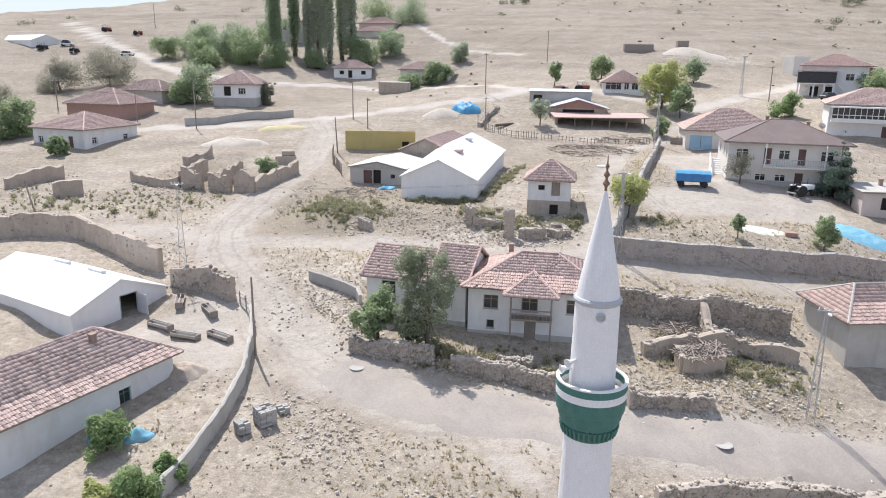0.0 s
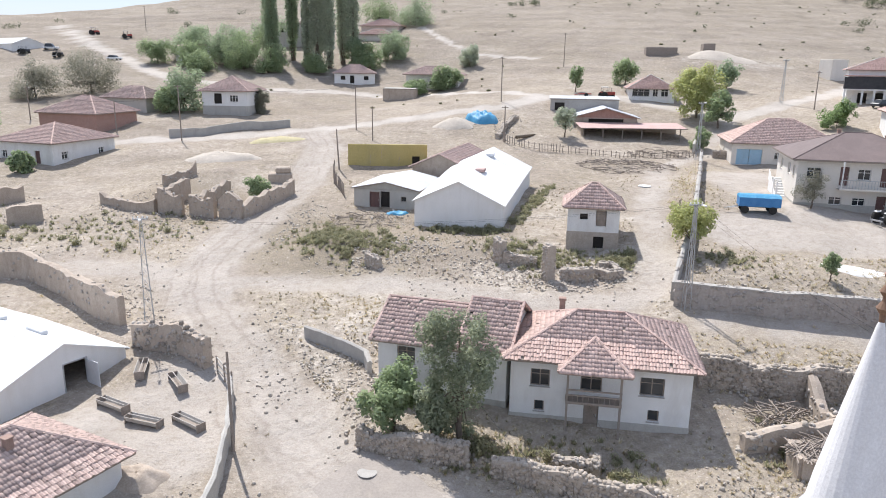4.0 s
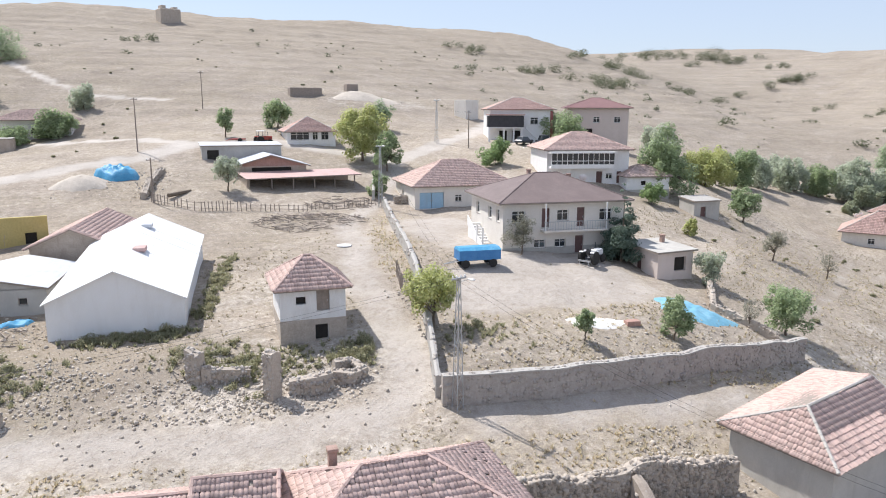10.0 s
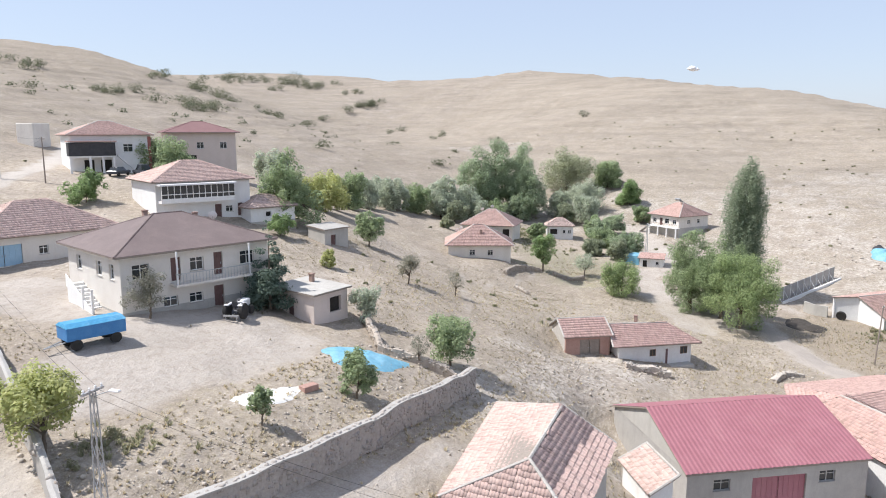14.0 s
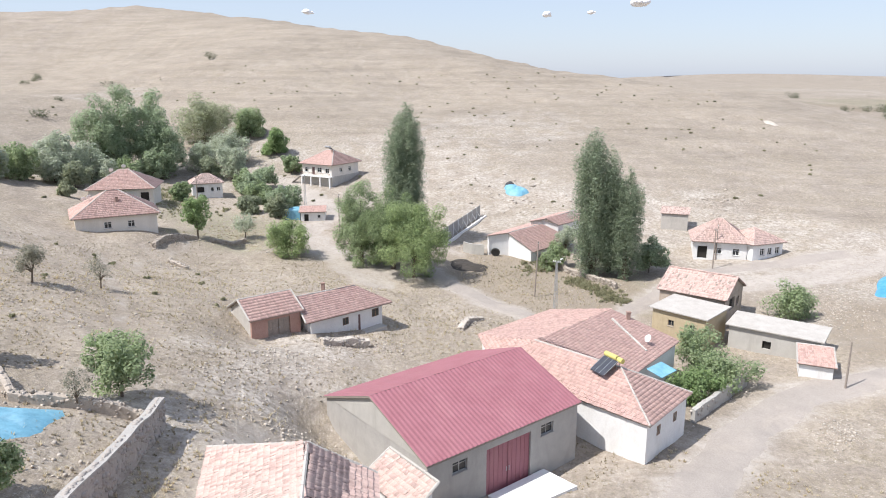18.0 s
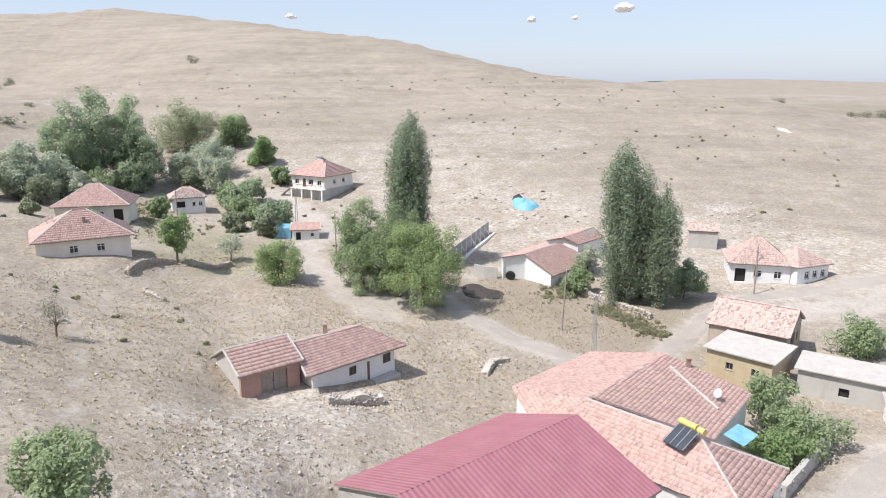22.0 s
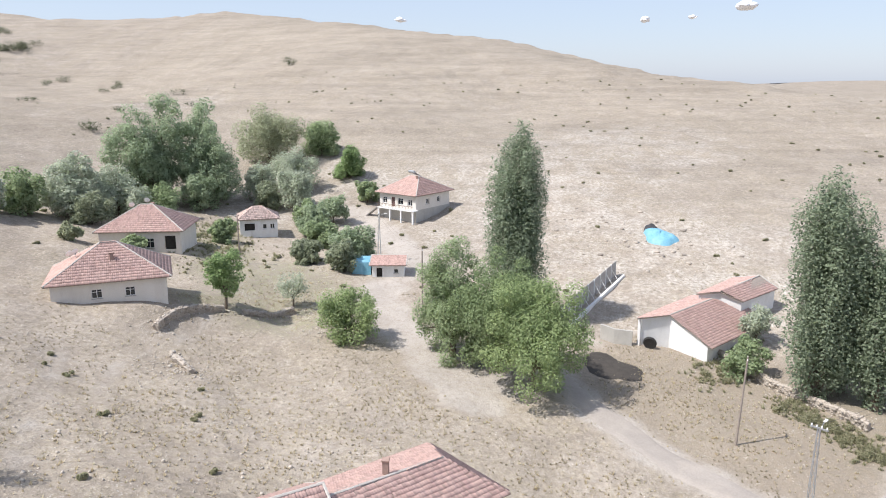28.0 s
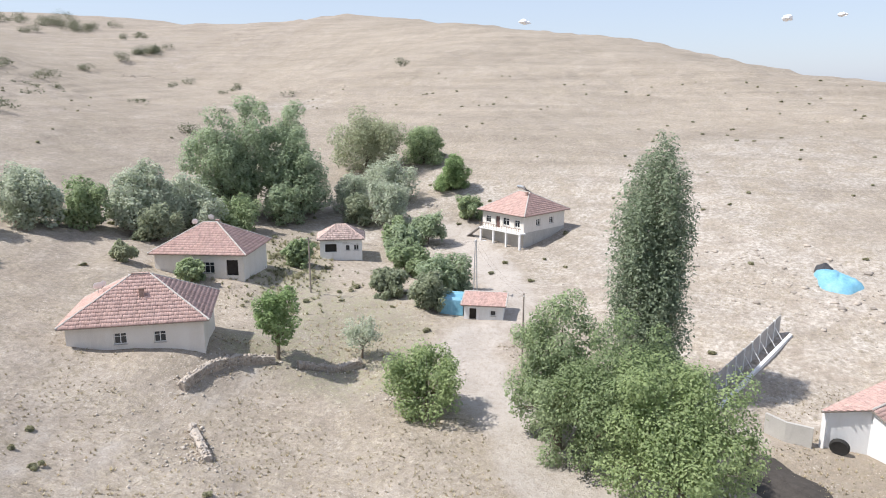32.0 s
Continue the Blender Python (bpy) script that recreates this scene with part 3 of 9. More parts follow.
# pale gravel roads of the upper village
GRAVEL = [(1.7, [(-110, 112), (-65, 131), (-39, 139), (-25, 143), (-9, 146), (9, 151), (18, 159), (34, 162), (50, 148), (60, 153), (76, 164), (89, 178), (120, 215)]), (1.6, [(-45, 192), (-28, 197), (-3, 189), (17, 160)]), (2.0, [(-45, 192), (-68, 196), (-83, 212), (-93, 225), (-112, 244), (-150, 300)]), (0.9, [(-12, 270), (1, 236), (7, 224), (23, 214)])]
PAVED = [(2.4, [(-8, 52), (-4, 48.5), (0, 46.6), (9, 45.2), (20, 43.5), (30, 42), (45, 38), (60, 30), (72, 21), (80, 11), (82, 2), (84, -20)], "village_road", "worn grey asphalt village road with dusty edges"),
         (1.7, [(126, 52), (119, 48), (111, 43), (105, 37), (100.5, 30), (108, 23), (118, 14), (125, 5), (128, -20)], "lane", "narrow worn asphalt lane between fields")]
GRASS = [(60, [(700, -260), (1200, -520)]), (90, [(1500, -600), (2000, -900)]), (9, [(24, 68), (40, 64), (52, 66)]), (5, [(14, 62), (30, 60)]), (5, [(0, 44), (2, 36)]), (7, [(16, 49), (26, 48)]), (6, [(-6, 72), (-14, 74)]), (8, [(112, 34), (122, 28), (132, 40)]), (10, [(22, 76), (44, 78)]),
         (4, [(24, 96), (36, 118)]), (30, [(90, 66), (112, 70)]), (20, [(92, 42), (108, 48)]), (150, [(330, 60), (420, 180), (560, 140)]), (160, [(100, 420), (300, 420)]), (4, [(-3, 54), (8, 52)])]
PALE = [(7, [(60, 64), (64, 66.5), (72, 68.5)]), (50, [(1350, -700), (1400, -850)]), (40, [(1500, -640), (1550, -800)]), (9, [(136, -20), (150, -14), (165, -10)]), (12, [(282, 186), (300, 176)]), (24, [(160, 30), (190, 55), (205, 100)]), (16, [(130, -6), (165, 8)]), (10, [(100, -6), (112, -14)]), (9, [(57, 66), (66, 56)]), (6, [(70, 69), (84, 63)]), (5, [(-8, 63), (-6, 58)]), (14, [(-4, 80), (8, 80)]), (26, [(208, 60), (235, 30)]), (9, [(-4, 66), (-12, 62)]), (6, [(64, 202), (80, 200)]), (10, [(110, -24), (130, -30)])]
GREENS = [(30, [(440, -190), (480, -260), (470, -330)]), (60, [(1050, -560), (1080, -680)]), (40, [(1180, -600), (1220, -720)]), (5, [(136, 96), (150, 88)]), (9, [(140, 88), (150, 92)]), (6, [(122, 22), (112, 20)]), (7, [(-16, 88), (-10, 84)]), (5, [(150, 100), (170, 110)])]
DARKS = [(25, [(420, -165), (430, -240)]), (14, [(126, 36), (116, 30)]), (10, [(-14, 88), (-4, 88)]), (12, [(96, -10), (86, -14)]), (6, [(-30, 100), (-36, 104)])]


def axis(lo, hi, step, end):
    near = np.arange(lo, hi + step, step)
    out, s, v = [], step, near[-1]
    while v < end:
        s *= 1.09
        v += s
        out.append(v)
    neg, s, v = [], step, lo
    while v > -end:
        s *= 1.09
        v -= s
        neg.append(v)
    return np.concatenate([neg[::-1], near, out])


def signed_dist(x, y, pts, most=8.0):
    """Distance to a smoothed course, negative on its one side."""
    P = np.array(pts, float)
    for _ in range(3):
        P = np.concatenate([P[:1], np.stack([P[:-1] * 0.75 + P[1:] * 0.25, P[:-1] * 0.25 + P[1:] * 0.75], 1).reshape(-1, 2), P[-1:]])
    best, side = np.full(np.shape(x), most), np.full(np.shape(x), most)
    for (ax, ay), (bx, by) in zip(P, P[1:]):
        dx, dy = bx - ax, by - ay
        t = np.clip(((x - ax) * dx + (y - ay) * dy) / (dx * dx + dy * dy), 0, 1)
        d = np.hypot(x - ax - t * dx, y - ay - t * dy)
        near = d < best
        side = np.where(near, np.where(dx * (y - ay) - dy * (x - ax) < 0, -d, d), side)
        best = np.where(near, d, best)
    return side


def build_ground():
    xs, ys = axis(-80.0, 330.0, 1.25, 4200.0), axis(-40.0, 330.0, 1.25, 4200.0)
    X, Y = np.meshgrid(xs, ys)
    Z = land_z(X, Y)
    nx, ny = len(xs), len(ys)
    i = np.arange(nx * ny).reshape(ny, nx)
    faces = np.stack([i[:-1, :-1], i[:-1, 1:], i[1:, 1:], i[1:, :-1]], -1).reshape(-1, 4)
    x, y = X.ravel(), Y.ravel()
    wob = 0.8 * np.sin(x * 0.9 + 1.3 * np.sin(y * 0.7)) + 0.6 * np.sin(y * 1.3 + x * 0.4)
    masks = {}
    for key, sets, soft in (("road", TRACKS + [(w + 1.0, p) for w, p, _, _ in PAVED], 1.3), ("gravel", GRAVEL, 1.0), ("grass", GRASS, 0), ("pale", PALE, 0), ("green", GREENS, 0), ("dark", DARKS, 0)):
        m = np.zeros(len(x))
        for w, pts in sets:
            d = strip_dist(x, y, pts) + wob * (0.45 if key in ("road", "gravel") else 0.12 * w)
            s = soft or w * 0.5
            m = np.maximum(m, np.clip((w + s * 0.5 - d) / s, 0, 1))
        masks[key] = m
    masks["across"] = signed_dist(x, y, TRACKS[2][1])
    masks["steppe"] = np.clip((np.hypot((x - 55) / 1.25, y - 80) - 85) / 60, 0, 1)
    me = fast_mesh("ground", np.stack([x, y, Z.ravel()], 1), faces, M_GROUND)
    for key, m in masks.items():
        a = me.attributes.new(key, "FLOAT", "POINT")
        a.data.foreach_set("value", m.astype(np.float32))
    me.polygons.foreach_set("use_smooth", np.ones(len(faces), bool))
    tagged(new("ground", me), "dry stony village ground rising to bare steppe hills", "ground", kind="structure")


build_ground()


def build_road(name, width, pts, label):
    P = []
    for (ax, ay), (bx, by) in zip(pts, pts[1:]):
        n = max(2, int(math.hypot(bx - ax, by - ay) / 1.0))
        P += [(ax + (bx - ax) * k / n, ay + (by - ay) * k / n) for k in range(n)]
    P = np.array(P + [pts[-1]])
    for _ in range(6):
        P[1:-1] = (P[:-2] + 2 * P[1:-1] + P[2:]) / 4
    d = np.gradient(P, axis=0)
    d /= np.linalg.norm(d, axis=1)[:, None]
    nrm = np.stack([-d[:, 1], d[:, 0]], 1)
    k = 7
    rows = []
    for j in range(k):
        s = (j / (k - 1) * 2 - 1)
        w = width * (1 + 0.10 * np.sin(np.arange(len(P)) * 0.7 + j) * (abs(s) == 1))
        q = P + nrm * (s * w)[:, None]
        z = land_z(q[:, 0], q[:, 1]) + (0.12 if abs(s) < 1 else -0.03)
        rows.append(np.c_[q, z])
    V = np.stack(rows, 1).reshape(-1, 3)
    i = np.arange(len(V)).reshape(len(P), k)
    F_ = np.stack([i[:-1, :-1], i[1:, :-1], i[1:, 1:], i[:-1, 1:]], -1).reshape(-1, 4)[:, ::-1]
    tagged(new(name, fast_mesh(name, V, F_, M_ASPHALT)), label, "road", kind="structure")


for w_, p_, n_, l_ in PAVED:
    build_road(n_, w_, p_, l_)

# ---- houses ----
def tiles_on(slope, du, dv, jitter=0.012, lift=0.05, gap=0.0):
    """Barrel tiles over one roof slope; the slope's first edge is its eave. Arrays of vertices and quads, and each tile's pose."""
    p = [Vector(q) for q in slope]
    u = (p[1] - p[0]).normalized()
    n = Vector((0, 0, 0))
    for i in range(1, len(p) - 1):
        n += (p[i] - p[0]).cross(p[i + 1] - p[0])
    n.normalize()
    v = n.cross(u)
    flat = [((q - p[0]).dot(u), (q - p[0]).dot(v)) for q in p]
    umin, umax, vmax = min(a for a, _ in flat), max(a for a, _ in flat), max(b for _, b in flat)
    us, vs = np.arange(umin + du / 2, umax, du), np.arange(dv * 0.35, vmax, dv)
    U, V = [a.ravel() for a in np.meshgrid(us, vs)]
    ok = np.ones(len(U), bool)
    for (ax, ay), (bx, by) in zip(flat, flat[1:] + flat[:1]):
        if abs(ax - bx) + abs(ay - by) > 1e-6:
            ok &= (bx - ax) * (V - ay) - (by - ay) * (U - ax) > -0.02
    if gap:
        ok &= rng.random(len(U)) > gap
    U, V = U[ok], V[ok]
    m = len(U)
    if not m:
        return np.zeros((0, 3)), np.zeros((0, 4), int), []
    U = U + rng.normal(0, jitter, m)
    V = V + rng.normal(0, jitter * 1.6, m)
    H = rng.normal(0, jitter * 0.5, m)
    w, l = du * 0.5, dv * 0.56
    prof = np.array([(-w, -l, 0.045), (0, -l, 0.045 + lift), (w, -l, 0.045), (-w, l, 0.0), (0, l, lift * 0.8), (w, l, 0.0), (-w, -l, -0.03), (0, -l, -0.01), (w, -l, -0.03)])
    pu, pv, ph = U[:, None] + prof[:, 0], V[:, None] + prof[:, 1], H[:, None] + prof[:, 2] + 0.035
    uu, vv, nn, oo = np.array(u), np.array(v), np.array(n), np.array(p[0])
    W = oo + pu[..., None] * uu + pv[..., None] * vv + ph[..., None] * nn
    q = np.array([(0, 1, 4, 3), (1, 2, 5, 4), (6, 7, 1, 0), (7, 8, 2, 1)])
    Fq = (np.arange(m)[:, None, None] * 9 + q[None]).reshape(-1, 4)
    return W.reshape(-1, 3), Fq, (U, V, oo, uu, vv, nn)


def tile_shape(du, dv, mat, lift=0.05):
    w, l = du * 0.5, dv * 0.56
    vs = [(-w, -l, 0.045), (0, -l, 0.045 + lift), (w, -l, 0.045), (-w, l, 0.0), (0, l, lift * 0.8), (w, l, 0.0), (-w, -l, 0.0), (0, -l, lift), (w, -l, 0.0), (-w, l, -0.02), (0, l, lift * 0.6), (w, l, -0.02)]
    return mesh_of("roof_tile", vs, [(0, 1, 4, 3), (1, 2, 5, 4), (6, 7, 1, 0), (7, 8, 2, 1), (9, 10, 7, 6), (10, 11, 8, 7), (3, 4, 10, 9), (4, 5, 11, 10), (0, 3, 9, 6), (2, 8, 11, 5)], mat)


SINGLES = {}


def single_tiles(roof, slope, du, dv, most, gap=0.0, jitter=0.014, mat=None):
    """The lowest tiles of one slope as parts of their own; gives back the rest as one mesh's arrays."""
    W, Fq, got = tiles_on(slope, du, dv, jitter, gap=gap)
    U, V, oo, uu, vv, nn = got
    one = SINGLE_OF[(mat or M_TILE).name]
    if (du, dv, one.name) not in SINGLES:
        SINGLES[du, dv, one.name] = tile_shape(du, dv, one)
    for u, v in list(zip(U, V))[:most]:
        ob = part("roof_tile", SINGLES[du, dv, one.name], roof)
        p = oo + uu * u + vv * v + nn * (0.035 + rnd.gauss(0, 0.006))
        tw = rnd.gauss(0, 0.02)
        a, b = uu + vv * tw, vv - uu * tw
        ob.matrix_basis = Matrix(((a[0], b[0], nn[0], p[0]), (a[1], b[1], nn[1], p[1]), (a[2], b[2], nn[2], p[2]), (0, 0, 0, 1)))
    return W[most * 9:], Fq[most * 4:] - most * 9


def roof_slopes(kind, L, W, oh, ze, zr, rl=None, shift=0.0):
    a, b = L / 2 + oh, W / 2 + oh
    if kind == "hip":
        r = max(0.0, (L - W) / 2 if rl is None else rl / 2)
        e = [(-a, -b, ze), (a, -b, ze), (a, b, ze), (-a, b, ze)]
        r0, r1 = (-r, shift, zr), (r, shift, zr)
        return [[e[0], e[1], r1, r0], [e[1], e[2], r1], [e[2], e[3], r0, r1], [e[3], e[0], r0]]
    if kind == "gable_x":
        return [[(-a, -b, ze), (a, -b, ze), (a, shift, zr), (-a, shift, zr)], [(a, b, ze), (-a, b, ze), (-a, shift, zr), (a, shift, zr)]]
    if kind == "gable_y":
        return [[(a, -b, ze), (a, b, ze), (shift, b, zr), (shift, -b, zr)], [(-a, b, ze), (-a, -b, ze), (shift, -b, zr), (shift, b, zr)]]
    return [[(-a, -b, ze), (a, -b, ze), (a, b, zr), (-a, b, zr)]]


def ridge_lines(slopes):
    out = []
    top = max(q[2] for s in slopes for q in s)
    for s in slopes:
        for q0, q1 in zip(s, s[1:] + s[:1]):
            if (q0[2] > top - 1e-4 or q1[2] > top - 1e-4) and (Vector(q0) - Vector(q1)).length > 0.2:
                key = tuple(sorted([tuple(round(c, 3) for c in q0), tuple(round(c, 3) for c in q1)]))
                if key not in out:
                    out.append(key)
    return out


def ridge_caps(lines, mat, r=0.11):
    g = Geo()
    for a, b in lines:
        a, b = Vector(a), Vector(b)
        n = max(1, int((b - a).length / 0.42))
        for i in range(n):
            g.rod(a.lerp(b, i / n) + Vector((0, 0, 0.04 + rnd.uniform(-0.01, 0.015))), a.lerp(b, (i + 1.12) / n) + Vector((0, 0, 0.05)), r * rnd.uniform(1.0, 1.15), r * 0.85, 6)
    return g.mesh("ridge_capping", mat)


def sheet_on(slope, pitch, mat, rise=0.035, name="roof_sheet"):
    """Ribbed metal sheet over one slope."""
    p = [Vector(q) for q in slope]
    u = (p[1] - p[0]).normalized()
    n = (p[1] - p[0]).cross(p[2] - p[0]).normalized()
    v = n.cross(u)
    Lu = (p[1] - p[0]).length
    top = max((q - p[0]).dot(v) for q in p)
    k = max(2, int(Lu / pitch))
    vs, fs = [], []
    for i in range(k * 4 + 1):
        s = i / (k * 4) * Lu
        h = 0.03 + (rise if i % 4 in (1, 2) else 0)
        for t in (0, top):
            vs.append(p[0] + u * s + v * t + n * h)
    for i in range(k * 4):
        fs.append((2 * i, 2 * i + 2, 2 * i + 3, 2 * i + 1))
    return mesh_of(name, vs, fs, mat)


def pierced(name, u0, u1, y0, y1, z0, z1, ops, mat):
    """One wall slab with its openings cut through."""
    us = sorted({u0, u1, *[min(u1, max(u0, v)) for o in ops for v in (o[0], o[0] + o[2])]})
    zs = sorted({z0, z1, *[min(z1, max(z0, v)) for o in ops for v in (o[1], o[1] + o[3])]})
    ids, vs, fs = {}, [], []

    def vert(i, k, y):
        if (i, k, y) not in ids:
            ids[i, k, y] = len(vs)
            vs.append((us[i], y, zs[k]))
        return ids[i, k, y]

    def solid(i, k):
        if not (0 <= i < len(us) - 1 and 0 <= k < len(zs) - 1):
            return False
        u, z = (us[i] + us[i + 1]) / 2, (zs[k] + zs[k + 1]) / 2
        return not any(o[0] < u < o[0] + o[2] and o[1] < z < o[1] + o[3] for o in ops)

    for i in range(len(us) - 1):
        for k in range(len(zs) - 1):
            if solid(i, k):
                a, b, c, d = [vert(p, q, y0) for p, q in ((i, k), (i + 1, k), (i + 1, k + 1), (i, k + 1))]
                e, f, g, h = [vert(p, q, y1) for p, q in ((i, k), (i + 1, k), (i + 1, k + 1), (i, k + 1))]
                fs += [(a, b, c, d), (h, g, f, e)]
                for gone, q in ((not solid(i - 1, k), (e, a, d, h)), (not solid(i + 1, k), (b, f, g, c)), (not solid(i, k - 1), (e, f, b, a)), (not solid(i, k + 1), (d, c, g, h))):
                    if gone:
                        fs.append(q)
    return mesh_of(name, vs, fs, mat)


def fill_opening(house, op, M, T, frame_mat, door_mat):
    u, z, w, h, kind = op[:5]
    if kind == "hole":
        # a dark sheet closes the opening, interior shade put into its colour
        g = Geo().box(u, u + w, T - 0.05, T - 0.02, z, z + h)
        part("dark_opening", g.mesh("dark_opening", M_DARK), house, "dark sheet standing in for the shade in an empty opening", M)
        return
    d = T * 0.45
    if kind in ("door", "gate", "blue_gate", "red_gate"):
        mat = {"door": door_mat, "gate": M_WOOD, "blue_gate": M_BLUEPAINT, "red_gate": M_REDSHEET}[kind]
        n_leaf = 2 if w > 1.6 else 1
        for i in range(n_leaf):
            a, b = u + w * i / n_leaf + 0.03, u + w * (i + 1) / n_leaf - 0.03
            n = max(2, int((b - a) / 0.45))
            cw = (b - a) / n
            holes = [(a + cw * k + 0.05, z + 0.14, cw - 0.1, h - 0.3) for k in range(n)]
            door = part("door", pierced("door", a, b, d, d + 0.06, z + 0.02, z + h - 0.03, holes, mat), house, at=M)
            part("door_panel", Geo().box(a + 0.02, b - 0.02, d + 0.025, d + 0.045, z + 0.06, z + h - 0.06).mesh("door_panel", mat), door)
            e = b - 0.14 if i == 0 else a + 0.08
            part("handle", Geo().box(e, e + 0.05, d - 0.05, d + 0.001, z + h * 0.45, z + h * 0.53).mesh("handle", M_STEEL), door)
        return
    f = 0.07
    n = 1 if w < 0.8 else 2 if w < 1.7 else 3
    rows = [(z + f, z + h * 0.66), (z + h * 0.66 + 0.05, z + h - f)] if w > 0.8 else [(z + f, z + h - f)]
    holes = [(u + w * k / n + f * (1.0 if k == 0 else 0.5), z0, w / n - f * (1.5 if n > 1 and k in (0, n - 1) else 2.0 if n == 1 else 1.0), z1 - z0) for k in range(n) for z0, z1 in rows]
    win = part("window", pierced("window", u, u + w, d, d + 0.08, z, z + h, holes, frame_mat), house, at=M)
    part("pane", Geo().box(u + f, u + w - f, d + 0.03, d + 0.045, z + f, z + h - f).mesh("pane", M_GLASS), win)
    part("sill", Geo().box(u - 0.06, u + w + 0.06, -0.07, d, z - 0.05, z - 0.002).mesh("sill", M_CONCRETE), win)


def house(name, A, B, depth, floor, eave, ridge, label, roof="hip", wall=None, roof_mat=None, oh=0.5, rl=None, ops=None, plinth=0.0, plinth_mat=None, tile=(0.22, 0.44), deep=2.5,
          frame_mat=None, door_mat=None, chim=(), gable_mat=None, category="house", group="", shift=0.0, gap=0.0, face_mats=None, T=0.35, caps=True, singles=0):
    """A house whose front wall runs from A to B (left to right as seen from outside). Heights are levels in the world."""
    ax, ay = A
    bx, by = B
    L = math.hypot(bx - ax, by - ay)
    rz = math.degrees(math.atan2(by - ay, bx - ax))
    nx, ny = -(by - ay) / L, (bx - ax) / L
    wall, roof_mat = wall or M_WHITE, roof_mat or M_TILE
    H = thing(name, (ax + bx) / 2 + nx * depth / 2, (ay + by) / 2 + ny * depth / 2, floor, rz, label, category, group)
    W, ze, zr = depth, eave - floor, ridge - floor
    ops = ops or {}
    faces = {"S": (-L / 2, -W / 2, 0, L, 0), "E": (L / 2, -W / 2, 90, W, T), "N": (L / 2, W / 2, 180, L, 0), "W": (-L / 2, W / 2, -90, W, T)}
    for side, (ox, oy, ang, ln, cut) in faces.items():
        M = pose(ox, oy, 0, 0, 0, ang)
        o = ops.get(side, [])
        part("wall", pierced("wall", cut, ln - cut, 0, T, -deep, ze, o, (face_mats or {}).get(side, wall)), H, at=M)
        if plinth:
            e = 0.0 if cut else 0.03
            part("plinth", pierced("plinth", -e, ln + e, -0.03, -0.001, -deep, plinth, [q for q in o if q[1] < plinth], plinth_mat or M_RENDER), H, "grey cement plinth", M)
        for q in o:
            fill_opening(H, q, M, T, frame_mat or M_FRAME, door_mat or M_DARKDOOR)
    slopes = roof_slopes(roof, L, W, oh, ze, zr, rl, shift)
    g = Geo()
    for s in slopes:
        g.slab(s, 0.14)
    R = part("roof", g.mesh("roof", M_WOOD if roof_mat not in (M_EARTHROOF, M_WHITESHEET) else roof_mat), H)
    if roof in ("gable_x", "gable_y", "shed"):
        gm = gable_mat or wall
        if roof == "gable_x":
            for sx in (-1, 1):
                x0, x1 = sorted((sx * L / 2, sx * (L / 2 - T)))
                pr = [(-W / 2, ze), (W / 2, ze), (W / 2, ze + oh * (zr - ze) / (W / 2 + oh) - 0.15), (shift, zr - 0.16), (-W / 2, ze + oh * (zr - ze) / (W / 2 + oh) - 0.15)]
                g = Geo()
                g.add([(x0, y, z) for y, z in pr] + [(x1, y, z) for y, z in pr], [(4, 3, 2, 1, 0), (5, 6, 7, 8, 9)] + [(i, (i + 1) % 5, (i + 1) % 5 + 5, i + 5) for i in range(5)])
                part("gable", g.mesh("gable", gm), H)
        elif roof == "gable_y":
            for sy in (-1, 1):
                y0, y1 = sorted((sy * W / 2, sy * (W / 2 - T)))
                e2 = ze + oh * (zr - ze) / (L / 2 + oh) - 0.15
                pr = [(-L / 2, ze), (L / 2, ze), (L / 2, e2), (shift, zr - 0.16), (-L / 2, e2)]
                g = Geo()
                g.add([(x, y0, z) for x, z in pr] + [(x, y1, z) for x, z in pr], [(0, 1, 2, 3, 4), (9, 8, 7, 6, 5)] + [(i + 5, (i + 1) % 5 + 5, (i + 1) % 5, i) for i in range(5)])
                part("gable", g.mesh("gable", gm), H)
        else:
            for sx in (-1, 1):
                x0, x1 = sorted((sx * L / 2, sx * (L / 2 - T)))
                pr = [(-W / 2, ze - 0.02), (W / 2, ze - 0.02), (W / 2, zr - 0.2)]
                g = Geo()
                g.add([(x0, y, z) for y, z in pr] + [(x1, y, z) for y, z in pr], [(2, 1, 0), (3, 4, 5), (0, 1, 4, 3), (1, 2, 5, 4), (2, 0, 3, 5)])
                part("gable", g.mesh("gable", gm), H)
            part("upper_wall", Geo().box(-L / 2 + T + 0.002, L / 2 - T - 0.002, W / 2 - T, W / 2, ze - 0.02, zr - 0.2).mesh("upper_wall", gm), H)
    if roof_mat in (M_TILE, M_TILEOLD, M_TILENEW):
        vs, fs, n = [], [], 0
        for k, s in enumerate(slopes):
            if singles and k == 0:
                v, f = single_tiles(R, s, *tile, singles, gap, mat=roof_mat)
            else:
                v, f, _ = tiles_on(s, tile[0], tile[1], gap=gap)
            vs.append(v)
            fs.append(f + n)
            n += len(v)
        tagged(part("roof_tiles", fast_mesh("roof_tiles", np.concatenate(vs), np.concatenate(fs), roof_mat), R, "rows of red clay barrel tiles"), kind="stuff")
